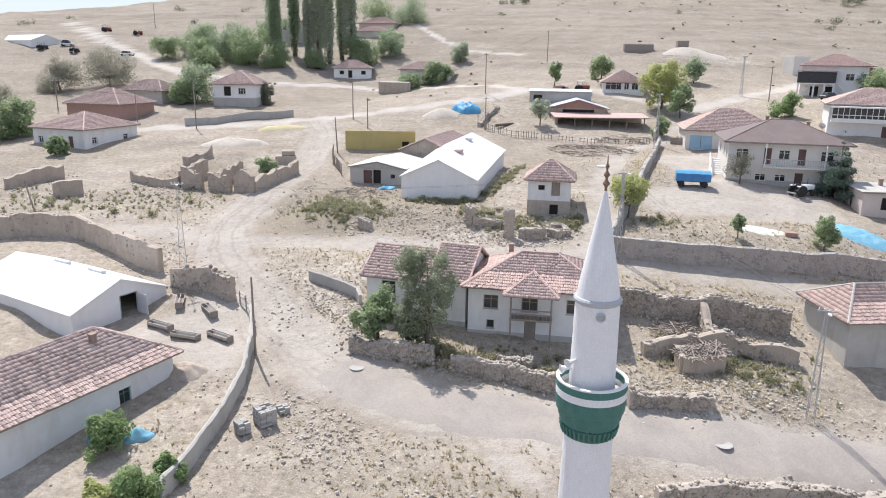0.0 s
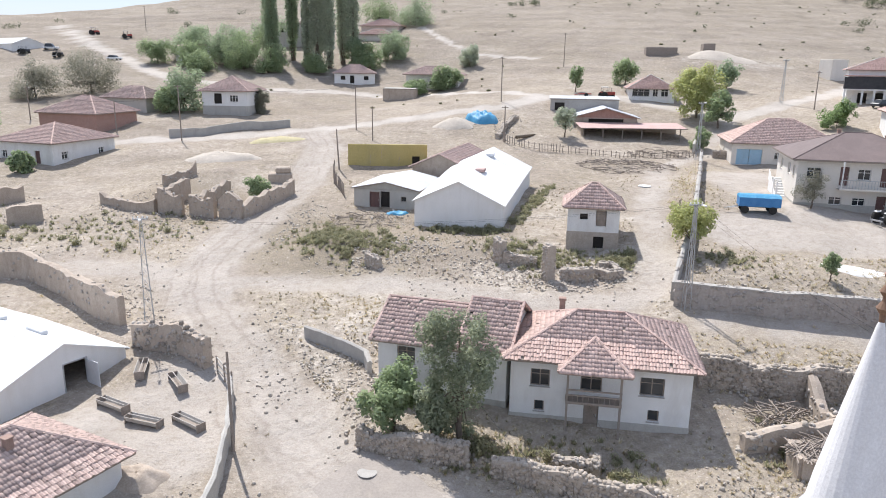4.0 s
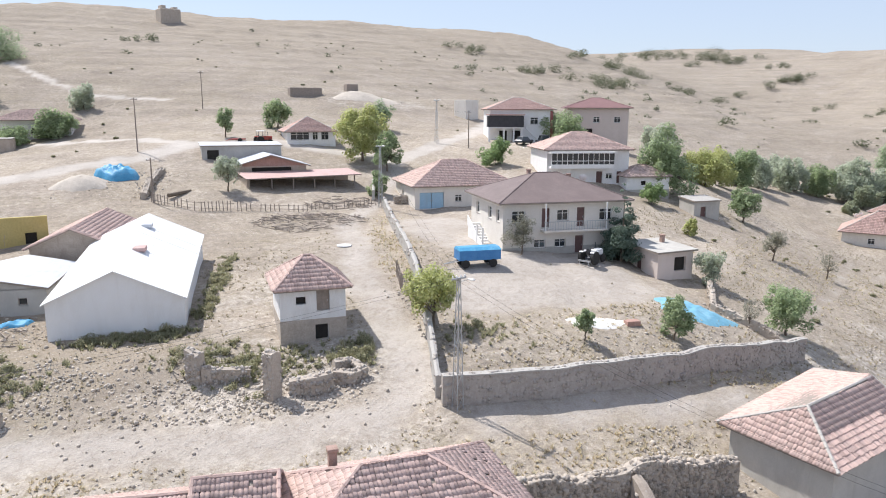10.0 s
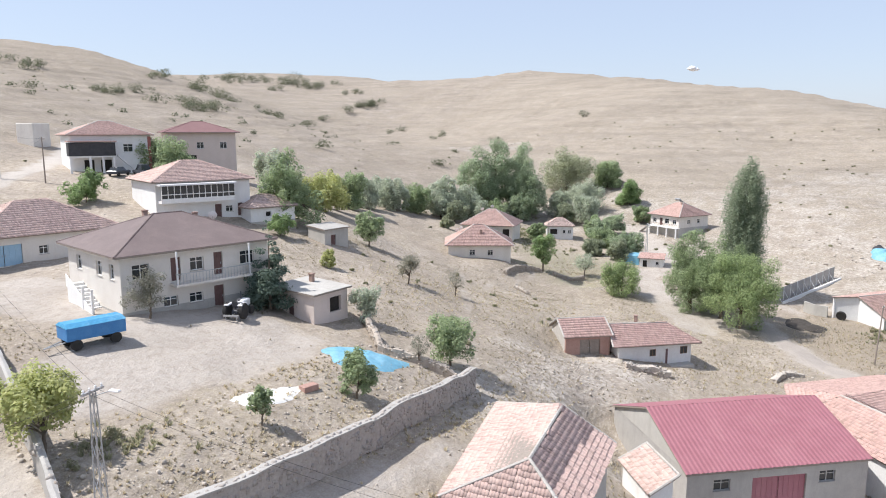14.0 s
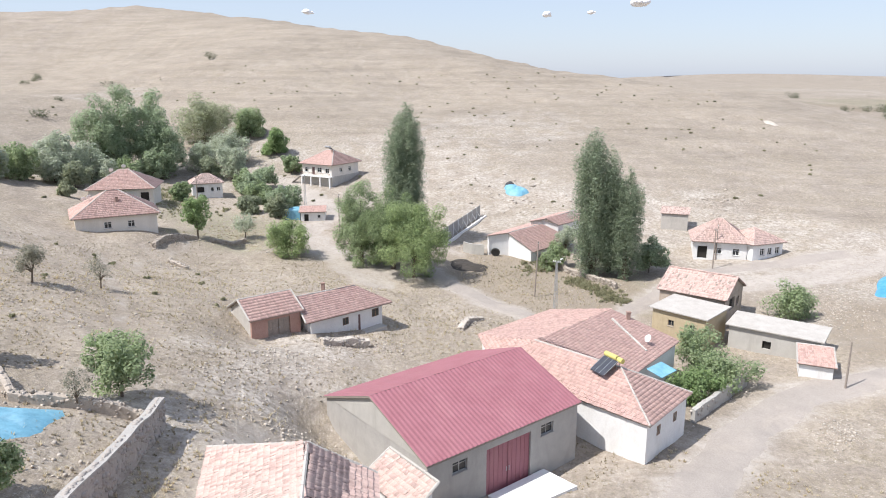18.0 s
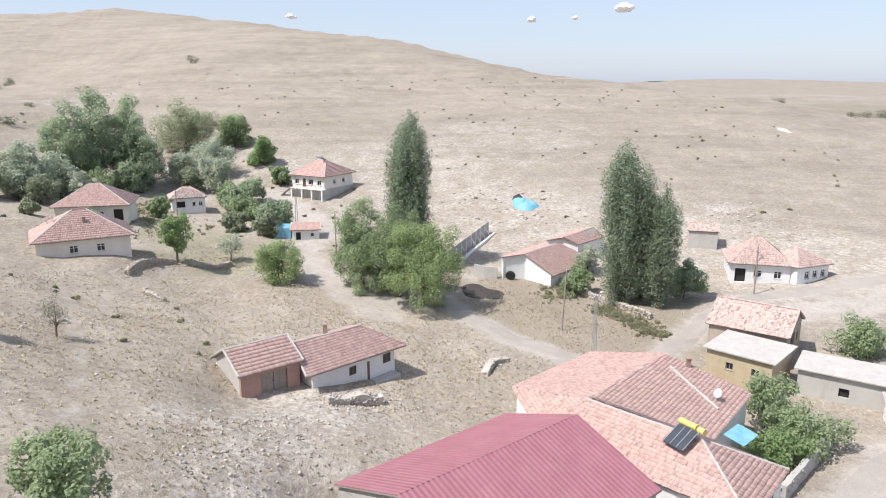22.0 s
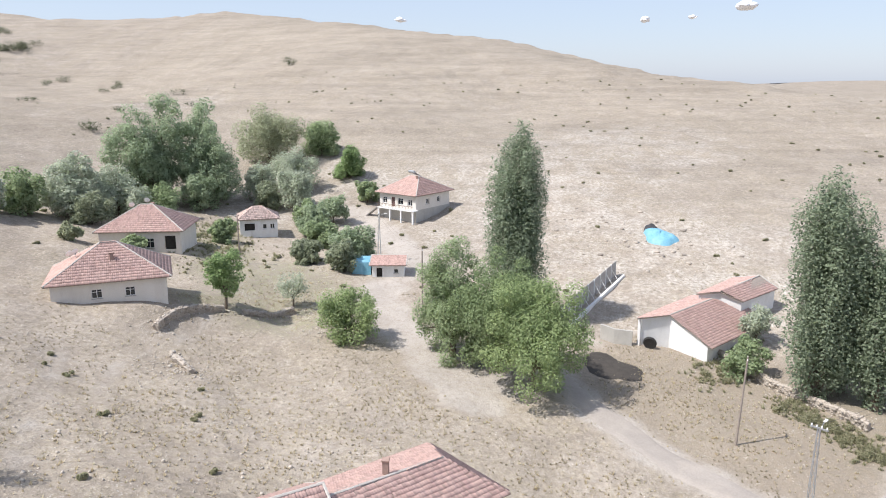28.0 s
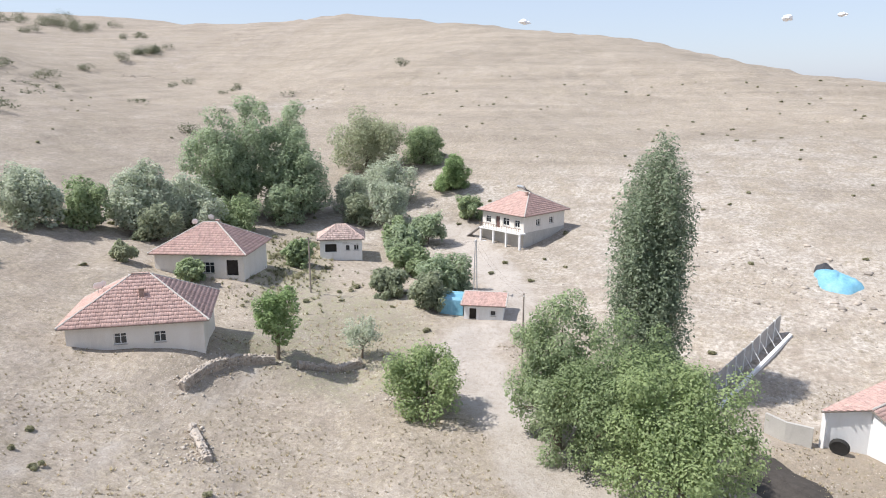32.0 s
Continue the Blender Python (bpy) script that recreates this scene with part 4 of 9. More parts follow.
        if caps:
            tagged(part("ridge_capping", ridge_caps(ridge_lines(slopes), M_EARTHROOF if roof_mat is M_TILENEW else roof_mat), R), kind="stuff")
    elif roof_mat in (M_REDSHEET, M_GREYSHEET, M_PINKSHEET, M_TILEBROWN) and roof != "hip":
        for s in slopes:
            part("roof_sheet", sheet_on(s, 0.42, roof_mat), R)
    elif roof_mat not in (M_EARTHROOF, M_WHITESHEET):
        g = Geo()
        for s in slopes:
            q = [Vector(c) for c in s]
            nrm = (q[1] - q[0]).cross(q[2] - q[0]).normalized()
            g.slab([c + nrm * 0.05 for c in q], 0.03)
        part("roof_cover", g.mesh("roof_cover", roof_mat), R)
        if roof == "hip":
            tagged(part("ridge_capping", ridge_caps(ridge_lines(slopes), roof_mat, 0.08), R), kind="stuff")
    for cx, cy, ch in chim:
        chimney(H, cx, cy, ch, slopes)
    return H, slopes


def plane_z(slopes, x, y):
    best = None
    for s in slopes:
        p = [Vector(q) for q in s]
        n = (p[1] - p[0]).cross(p[2] - p[0])
        z = p[0].z - (n.x * (x - p[0].x) + n.y * (y - p[0].y)) / n.z
        best = z if best is None else min(best, z)
    return best


def chimney(H, x, y, h, slopes, mat=None):
    z = plane_z(slopes, x, y)
    g = Geo().bevelbox(x - 0.2, x + 0.2, y - 0.2, y + 0.2, z - 0.25, z + h * 0.85, 0.02)
    g.bevelbox(x - 0.26, x + 0.26, y - 0.26, y + 0.26, z + h * 0.85, z + h, 0.02)
    part("chimney", g.mesh("chimney", mat or M_TERRA), H, "soot-stained clay chimney")


def dish(H, x, y, slopes, ang=140.0, r=0.45):
    """A satellite dish on a short mast."""
    z = plane_z(slopes, x, y)
    g = Geo().rod((x, y, z - 0.1), (x, y, z + 0.7), 0.025)
    mast = part("dish_mast", g.mesh("dish_mast", M_STEEL), H)
    prof = [(r * k / 4, 0.16 * r * (k / 4) ** 2 * 2) for k in range(1, 5)]
    d = Geo().lathe(prof + [(r * 0.98, prof[-1][1] + 0.02), (r * 0.2, 0.03)], 14)
    part("dish", d.mesh("dish", M_CLEANWHITE), mast, "round white satellite dish", pose(x, y, z + 0.75, 62, 0, ang))


def win_row(n, L, w, h, z, kind="win", margin=1.0):
    return [(margin + (L - 2 * margin - w) * (i / max(1, n - 1)) if n > 1 else (L - w) / 2, z, w, h, kind) for i in range(n)]


def poly_house(name, label, foot, tops, floor, slopes, wall, roof_mat, category="house", tile=(0.2, 0.38), T=0.3, deep=2.0, singles=0):
    """A house over any outline: corners in order (counter-clockwise) with the wall's top at each, and its roof slopes, eave first."""
    cx, cy = sum(p[0] for p in foot) / len(foot), sum(p[1] for p in foot) / len(foot)
    H = thing(name, cx, cy, floor, 0, label, category)
    o = Vector((cx, cy, floor))
    for i in range(len(foot)):
        (ax, ay), (bx, by) = foot[i], foot[(i + 1) % len(foot)]
        za, zb = tops[i], tops[(i + 1) % len(foot)]
        l = math.hypot(bx - ax, by - ay)
        nx, ny = -(by - ay) / l * T, (bx - ax) / l * T
        vs = [Vector(v) - o for v in ((ax, ay, floor - deep), (bx, by, floor - deep), (bx, by, zb), (ax, ay, za), (ax + nx, ay + ny, floor - deep), (bx + nx, by + ny, floor - deep), (bx + nx, by + ny, zb), (ax + nx, ay + ny, za))]
        part("wall", mesh_of("wall", vs, [(0, 1, 2, 3), (7, 6, 5, 4), (3, 2, 6, 7), (1, 0, 4, 5), (0, 3, 7, 4), (2, 1, 5, 6)], wall), H)
    sl = [[tuple(Vector(q) - o) for q in s] for s in slopes]
    g = Geo()
    for s in sl:
        g.slab(s, 0.14)
    R = part("roof", g.mesh("roof", M_WOOD), H)
    vs, fs, n = [], [], 0
    for k, s in enumerate(sl):
        v, f = single_tiles(R, s, *tile, singles, mat=roof_mat) if singles and k == 0 else tiles_on(s, *tile)[:2]
        vs.append(v)
        fs.append(f + n)
        n += len(v)
    tagged(part("roof_tiles", fast_mesh("roof_tiles", np.concatenate(vs), np.concatenate(fs), roof_mat), R, "rows of red clay barrel tiles"), kind="stuff")
    tagged(part("ridge_capping", ridge_caps(ridge_lines(sl), M_EARTHROOF), R, "cement-bedded ridge"), kind="stuff")
    return H, sl


def wall_window(H, A, B, u, z, w, h, T=0.3):
    """A window set on the wall from A to B of a poly_house; z above its floor."""
    ax, ay = A[0] - H.matrix_basis.translation.x, A[1] - H.matrix_basis.translation.y
    M = pose(ax, ay, 0, 0, 0, math.degrees(math.atan2(B[1] - A[1], B[0] - A[0])))
    f = 0.06
    win = part("window", pierced("window", u, u + w, -0.03, 0.004, z, z + h, [(u + f, z + f, w / 2 - f * 1.5, h - 2 * f), (u + w / 2 + f / 2, z + f, w / 2 - f * 1.5, h - 2 * f)], M_BROWNWOOD), H, at=M)
    part("pane", Geo().box(u + f, u + w - f, -0.012, 0.003, z + f, z + h - f).mesh("pane", M_GLASS), win)

# ---- the village: houses by the front road ----
# long whitewashed house, main block with a porch and balcony
OLD_A, OLD_B = (2.4, 57.2), (13.6, 55.2)
old_house, old_slopes = house("old_house", OLD_A, OLD_B, 7.6, 5.9, 10.6, 12.7, "abandoned two-storey whitewashed house with broken clay tile roof", rl=3.2, oh=0.55, gap=0.02, singles=300, tile=(0.2, 0.36), frame_mat=M_WOOD, door_mat=M_WOOD,
    plinth=0.75, ops={"S": [(1.3, 2.75, 1.25, 1.2, "win"), (1.6, 1.0, 0.65, 0.75, "win"), (4.5, 2.7, 1.35, 1.2, "win"), (4.8, 0.0, 0.95, 1.95, "door"), (8.2, 2.7, 1.5, 1.25, "win"), (8.8, 0.95, 0.7, 0.8, "win")],
                      "E": [(2.0, 2.8, 1.0, 1.1, "win"), (5.0, 2.8, 1.0, 1.1, "win")]}, chim=[(-2.6, 1.6, 1.1)])
old_wing, wing_slopes = house("old_house_wing", (-6.5, 60.6), (-1.1, 58.95), 7.0, 6.4, 10.4, 12.3, "lower whitewashed wing of an abandoned house, roof worn and sagging", "gable_x", oh=0.45, gap=0.04, tile=(0.2, 0.36), frame_mat=M_WOOD, roof_mat=M_TILE,
    plinth=0.6, ops={"S": [(1.4, 2.4, 1.3, 1.2, "win")], "W": [(2.6, 2.2, 0.9, 1.1, "hole")]})
mid_wing, mid_slopes = house("old_house_link", (-0.75, 58.85), (2.2, 57.9), 7.4, 6.4, 10.6, 12.8, "middle part of an abandoned house, tile roof holed", "gable_x", oh=0.3, gap=0.05, tile=(0.2, 0.36), frame_mat=M_WOOD, roof_mat=M_TILE,
    plinth=0.6, ops={"S": [(0.8, 2.3, 0.9, 1.1, "hole")]})
# dark sheet laid on the slope in place of a shaded hole
part("roof_hole", Geo().slab([(-1.78, -2.2, 5.1), (-1.0, -2.3, 5.08), (-0.9, -0.6, 6.14), (-1.78, -0.5, 6.2)], 0.03).mesh("roof_hole", M_DARK), mid_wing, "dark sheet standing in for a shaded hole in the roof")

# small two-storey stone tower house
tower, tower_slopes = house("tower_house", (10.2, 83.0), (15.1, 82.1), 5.2, 11.3, 15.5, 17.5, "small whitewashed two-storey house with pyramid tile roof, derelict", rl=0.6, oh=0.45, roof_mat=M_TILE, frame_mat=M_WOOD, door_mat=M_WOOD,
    plinth=1.75, plinth_mat=M_STONE, ops={"S": [(1.2, 2.95, 0.75, 0.6, "hole"), (2.75, 2.35, 1.0, 1.6, "door"), (2.6, 0.0, 1.0, 1.3, "hole")]}, group="")

# grey shed with a pale sheet roof beside the white hall
house("livestock_shed", (-12.9, 100.2), (-5.0, 98.0), 10.0, 11.9, 14.2, 15.1, "patched grey livestock shed with pale metal roof", "gable_y", M_RENDER, M_GREYSHEET, oh=0.25, ops={"S": [(3.4, 0.0, 1.2, 2.0, "hole"), (2.0, 0.0, 1.3, 1.9, "door"), (6.0, 0.9, 0.7, 0.6, "win")]}, frame_mat=M_WOOD, category="shed")
house("tiled_shed", (-6.2, 110.5), (1.2, 108.2), 14.0, 13.0, 15.4, 17.3, "low tiled shed behind a white hall", "gable_y", M_MUD, M_TILE, oh=0.4, category="shed", ops={"S": [(5.5, 0.8, 0.8, 0.7, "hole")]})

# cream garage and villa in the walled yard
house("garage_house", (41.2, 121.4), (56.0, 118.2), 11.5, 14.9, 18.1, 21.4, "cream single-storey house with blue garage door", wall=M_CREAM, oh=0.45, ops={"S": [(0.7, 0.0, 3.6, 2.3, "blue_gate"), (6.0, 0.9, 1.0, 1.0, "win")], "W": [(4, 0.9, 1.0, 1.0, "win")]}, chim=[(1.5, 2.5, 0.6)])
villa, villa_slopes = house("villa", (37.8, 94.2), (51.6, 90.6), 11.5, 13.2, 19.1, 21.7, "large cream two-storey house with brown roof and balcony", wall=M_CREAM, roof_mat=M_TILEBROWN, oh=0.7, deep=3, plinth=1.0,
    ops={"S": [(1.0, 3.7, 1.5, 1.3, "win"), (4.4, 3.1, 0.9, 2.1, "door"), (6.2, 3.8, 1.3, 1.2, "win"), (8.5, 3.1, 0.9, 2.1, "door"), (11.2, 3.7, 1.5, 1.3, "win"), (3.6, 0.9, 1.3, 0.9, "win"), (6.0, 0.9, 1.3, 0.9, "win"), (8.4, 0.0, 1.0, 2.1, "door")],
         "W": [(2.0, 3.7, 1.2, 1.3, "win"), (6.5, 3.7, 1.2, 1.3, "win"), (9.3, 3.7, 1.0, 1.3, "win")]}, chim=[(-1.8, 0.8, 0.7), (3.6, 1.6, 0.6)])
house("white_house", (66.0, 123.6), (78.5, 118.4), 11.0, 17.0, 22.6, 25.2, "white two-storey house with a glazed upper gallery", wall=M_CLEANWHITE, oh=0.6, deep=3, ops={"S": [(8.2, 0.0, 1.0, 2.1, "door"), (9.8, 0.9, 1.1, 0.9, "win"), (11.6, 0.2, 0.8, 1.9, "door")]})
house("small_white_house", (76.2, 116.2), (83.0, 113.8), 5.8, 15.6, 18.5, 20.1, "small white cube-shaped house with low tile roof", wall=M_CLEANWHITE, oh=0.4, roof_mat=M_TILEOLD, plinth=0.8, deep=3, ops={"S": [(2.4, 1.5, 0.9, 0.7, "hole")]})
far_villa, _ = house("far_villa", (76.7, 157.0), (88.4, 151.3), 11.0, 22.0, 28.9, 31.3, "two-storey house with black awning balcony and red side wall", wall=M_CLEANWHITE, oh=0.6, deep=3, face_mats={"E": M_RED}, roof_mat=M_TILENEW,
      ops={"S": [(2.0, 0.0, 1.6, 2.6, "hole"), (4.6, 0.0, 1.8, 2.6, "hole"), (8.4, 3.9, 1.6, 1.4, "win")], "E": [(1.5, 3.9, 1.2, 1.4, "win"), (5.0, 3.9, 1.2, 1.4, "win"), (8.4, 3.9, 1.2, 1.4, "win")]})
part("corner_pillar", Geo().box(6.0, 6.56, -5.56, -5.503, 0.0, 6.6).mesh("corner_pillar", M_RED), far_villa, "dark red painted corner pillar")
house("brown_roof_villa", (98.2, 158.4), (109.0, 150.9), 11.0, 22.4, 29.3, 31.5, "two-storey house with dark red roof among trees", wall=M_PINK, roof_mat=M_MAROON, oh=0.8, deep=4, ops={"S": [(1.5, 3.7, 1.4, 1.3, "win"), (5.5, 3.7, 1.4, 1.3, "win"), (10.0, 3.7, 1.4, 1.3, "win"), (3.0, 0.2, 2.4, 2.2, "hole")]})
house("porch_house", (35.2, 160.7), (43.9, 159.2), 9.0, 22.3, 24.7, 27.4, "white house with a glazed porch and orange tile roof", wall=M_CLEANWHITE, oh=0.5, roof_mat=M_TILENEW, ops={"S": [(0.6, 0.9, 3.4, 1.5, "win"), (4.6, 0.9, 1.0, 1.5, "win"), (6.2, 0.9, 1.4, 1.5, "win")]})
house("grey_hall", (17.9, 149.8), (30.2, 148.0), 6.0, 20.4, 23.0, 23.3, "grey block shed with flat sheet roof", "shed", M_CONCRETE, M_GREYSHEET, oh=0.2, ops={"S": [(0.8, 0, 1.8, 1.9, "hole")]}, category="shed")
house("yard_shed", (50.7, 84.4), (55.4, 84.0), 5.2, 11.4, 14.3, 14.6, "cream flat-roofed shed beside a spruce", "shed", M_PINK, M_RENDER, oh=0.35, deep=3, chim=[(1.2, 1.0, 0.9)], ops={"S": [(2.2, 0.7, 1.6, 1.5, "hole")], "W": [(1.8, 0.5, 0.8, 1.6, "door")]}, category="shed")
house("hill_hut", (81.4, 107.0), (86.0, 106.2), 3.6, 12.6, 15.3, 15.7, "small grey hut with a flat cement roof on the slope", "shed", M_RENDER, M_CONCRETE, oh=0.2, category="hut", ops={"S": [(1.2, 0.1, 1.0, 1.7, "door")]})

# red-tiled house and sheds by the wall's lower end
poly_house("red_tile_house", "whitewashed house with a large patched clay tile roof", [(32.5, 60.1), (32.7, 53.3), (43.0, 54.3), (43.2, 57.4), (45.4, 63.0)], [9.15, 9.15, 9.15, 11.1, 9.15], 5.2,
    [[(32.2, 52.8, 9.2), (43.4, 53.9, 9.2), (42.6, 57.3, 11.4), (34.3, 56.3, 11.4)], [(46.2, 63.6, 9.2), (31.9, 60.7, 9.2), (34.3, 56.3, 11.4), (42.6, 57.3, 11.4)], [(31.9, 60.7, 9.2), (32.2, 52.8, 9.2), (34.3, 56.3, 11.4)]], M_RENDER, M_TILE, tile=(0.2, 0.36), singles=300)
house("red_metal_hall", (57.0, 51.4), (67.3, 38.3), 14.8, -4.2, 1.7, 4.5, "grey rendered barn with crimson ribbed metal roof", "gable_x", M_CONCRETE, M_REDSHEET, oh=0.25, deep=3, gable_mat=M_RENDER, ops={"S": [(5.9, 0.0, 5.0, 5.0, "red_gate"), (2.4, 4.1, 1.5, 1.0, "win"), (12.1, 4.1, 1.5, 1.0, "win")]}, category="barn", frame_mat=M_STEEL)
poly_house("lean_to", "small tiled annex against a barn's gable", [(46.8, 52.2), (48.3, 51.0), (52.2, 54.0), (50.6, 55.1)], [4.5, 5.4, 5.4, 4.5], 2.6,
    [[(50.8, 55.5, 4.6), (46.4, 52.2, 4.6), (48.3, 50.6, 5.6), (52.5, 53.8, 5.6)]], M_WHITE, M_TILE, "shed", tile=(0.2, 0.36))
SOL = [(65.4, 32.6), (71.5, 27.1), (76.0, 31.1), (84.6, 23.9), (90.0, 29.9), (95.5, 35.8), (87.0, 45.4), (78.2, 44.2)]
sol, sol_slopes = poly_house("solar_house", "whitewashed corner house with an angled tile roof and solar heater", SOL, [0.5, 0.5, 0.5, 0.6, 2.4, 0.6, 0.55, 0.5], -3.0,
    [[(78, 44.6, 0.5), (65, 32.5, 0.5), (72.2, 33.3, 2.8), (79.6, 40.4, 2.75)], [(65, 32.5, 0.5), (71.6, 26.6, 0.5), (72.2, 33.3, 2.8)], [(71.6, 26.6, 0.5), (76.2, 30.6, 0.55), (79.6, 40.4, 2.75), (72.2, 33.3, 2.8)],
     [(76.2, 30.6, 0.55), (84.8, 23.4, 0.6), (90.4, 29.8, 2.54), (79.6, 40.4, 2.75)], [(96, 36, 0.6), (87.2, 45.9, 0.55), (79.6, 40.4, 2.75), (90.4, 29.8, 2.54)], [(87.2, 45.9, 0.55), (78, 44.6, 0.5), (79.6, 40.4, 2.75)]], M_WHITE, M_TILENEW, singles=300)
wall_window(sol, SOL[0], SOL[1], 2.0, 1.6, 0.7, 0.9)
wall_window(sol, SOL[0], SOL[1], 5.4, 1.6, 0.7, 0.9)
# cement bead between the two halves of the inner slope, and a chimney
tagged(part("ridge_capping", ridge_caps([((0.0, -5.55, 3.9), (6.4, -3.35, 5.3))], M_EARTHROOF, 0.16), sol, "cement-bedded divider"), kind="stuff")

# brick and plaster lodge on the slope
house("brick_store", (83.3, 70.85), (86.9, 66.2), 5.6, 1.1, 3.75, 5.4, "brick store with plank doors under a tile roof", "gable_x", M_BRICK, M_TILENEW, oh=0.3, deep=2.5, gable_mat=M_EARTHROOF, ops={"S": [(1.9, 0.0, 2.7, 2.2, "gate")]}, category="shed", face_mats={"W": M_EARTHROOF, "N": M_WHITE})
LODGE = [(86.7, 65.0), (94.6, 57.5), (100.3, 62.8), (92.4, 70.3), (89.9, 67.9)]
lodge, lodge_slopes = poly_house("lodge", "low whitewashed cottage with tile roof and porch", LODGE, [2.75, 2.2, 2.2, 2.75, 4.1], -0.9,
    [[(85.3, 65.3, 2.65), (95.0, 56.2, 2.05), (95.9, 61.0, 3.9), (89.5, 67.4, 4.4)], [(95.0, 56.2, 2.05), (101.2, 62.7, 2.05), (95.9, 61.0, 3.9)], [(101.2, 62.7, 2.05), (91.7, 71.6, 2.65), (89.5, 67.4, 4.4), (95.9, 61.0, 3.9)]], M_WHITE, M_TILENEW)
wall_window(lodge, LODGE[0], LODGE[1], 4.6, 1.6, 0.9, 0.9)
wall_window(lodge, LODGE[0], LODGE[1], 9.2, 1.5, 1.1, 1.0)
part("door", Geo().bevelbox(7.0, 7.9, -0.04, 0.01, 0.35, 2.4, 0.02).mesh("door", M_DARKDOOR), lodge, "dark wooden door", pose(LODGE[0][0] - lodge.matrix_basis.translation.x, LODGE[0][1] - lodge.matrix_basis.translation.y, 0, 0, 0, -43.2))
part("porch_bench", Geo().bevelbox(5.8, 10.6, -1.3, -0.01, -1.4, 0.35, 0.05).mesh("porch_bench", M_RENDER), lodge, "grey cement porch step", pose(LODGE[0][0] - lodge.matrix_basis.translation.x, LODGE[0][1] - lodge.matrix_basis.translation.y, 0, 0, 0, -43.2))
chimney(lodge, 0.3, -0.2, 0.8, lodge_slopes[:1])

# ---- houses across the stream ----
ra, ra_sl = house("slope_house", (123.0, 108.95), (128.85, 98.0), 9.3, 4.0, 7.15, 10.7, "cream bungalow with red tile hip roof on a slope", wall=M_CREAM, oh=0.6, plinth=0.0, deep=3, roof_mat=M_TILENEW, rl=1.8, ops={"S": [(4.2, 1.1, 1.15, 1.1, "win"), (7.8, 1.05, 1.1, 1.1, "win")]}, chim=[(0.4, -2.4, 0.9)])
rb, rb_sl = house("orchard_house", (149.0, 119.0), (151.4, 107.3), 9.3, 4.2, 7.8, 11.1, "cream bungalow with red tile hip roof beside an orchard", wall=M_CREAM, oh=0.6, deep=3, roof_mat=M_TILENEW, rl=1.8, ops={"S": [(6.1, 0.95, 1.9, 1.5, "win"), (9.6, 0.7, 1.6, 2.1, "hole")]}, chim=[(0.6, 1.0, 0.8)])
rc, rc_sl = house("stilt_house", (195.3, 85.4), (190.2, 77.1), 11.0, 2.4, 7.6, 10.7, "cream bungalow raised over a basement with balcony", wall=M_CREAM, oh=0.7, plinth=2.2, deep=3, roof_mat=M_TILENEW, rl=2.4, ops={"S": [(0.8, 3.0, 1.2, 1.2, "win"), (3.2, 2.4, 1.0, 2.0, "door"), (4.9, 3.0, 1.5, 1.3, "win"), (7.6, 3.0, 1.2, 1.2, "win")], "E": [(3.2, 3.1, 1.1, 1.1, "win"), (6.8, 3.1, 1.1, 1.1, "win")]}, chim=[(1.5, -1.0, 0.7)])
house("garden_hut", (172.3, 106.5), (174.9, 100.4), 5.2, 2.6, 5.5, 7.4, "small white hut with dark rusty roof in the trees", wall=M_WHITE, roof_mat=M_TILEOLD, oh=0.4, ops={"S": [(0.8, 0.8, 1.8, 1.3, "hole"), (4.0, 1.0, 0.7, 0.9, "win"), (5.3, 1.0, 0.8, 0.9, "win")]}, category="hut")
house("kiosk", (156.6, 79.0), (157.2, 74.0), 3.6, -0.4, 1.9, 2.5, "tiny whitewashed store with a pink tile roof", "shed", M_WHITE, M_TILENEW, oh=0.35, category="hut", ops={"S": [(0.7, 0.0, 0.9, 1.8, "hole"), (3.4, 0.9, 0.7, 0.7, "win")]})
poly_house("low_farmhouse", "low whitewashed byre with long red tile roof", [(137.2, 41.2), (137.5, 37.3), (133.3, 33.7), (142.9, 24.5), (147.3, 28.1), (147.2, 32.2)], [1.0, 1.45, -1.0, -0.85, 1.55, 1.0], -2.4,
    [[(132.8, 33.4, -0.95), (142.8, 24.0, -0.8), (147.4, 28.0, 1.7), (137.2, 37.5, 1.6)], [(147.5, 32.6, 1.15), (136.8, 41.5, 1.15), (137.2, 37.5, 1.6), (147.4, 28.0, 1.7)]], M_CLEANWHITE, M_TILENEW, "barn")
poly_house("byre_rear", "taller tiled rear part of a byre", [(144.9, 32.3), (144.6, 29.6), (143.5, 27.2), (150.5, 20.8), (152.2, 22.8), (153.3, 25.6)], [2.0, 2.5, 1.65, 1.55, 2.8, 2.0], -1.0,
    [[(143.2, 27.2, 1.8), (150.5, 20.4, 1.7), (152.3, 22.4, 3.0), (144.3, 29.8, 2.7)], [(153.7, 25.5, 2.2), (144.7, 32.7, 2.2), (144.3, 29.8, 2.7), (152.3, 22.4, 3.0)]], M_WHITE, M_TILENEW, "barn", deep=3.0)
house("corner_farmhouse", (132.0, 5.0), (129.6, -3.4), 8.0, -1.9, 1.3, 4.7, "whitewashed farmhouse with porch and pink tile roof", wall=M_WHITE, oh=0.5, ops={"S": [(0.6, 0.1, 1.6, 2.2, "hole"), (3.4, 1.0, 1.2, 1.1, "win"), (6.4, 0.9, 1.1, 1.2, "win")]})
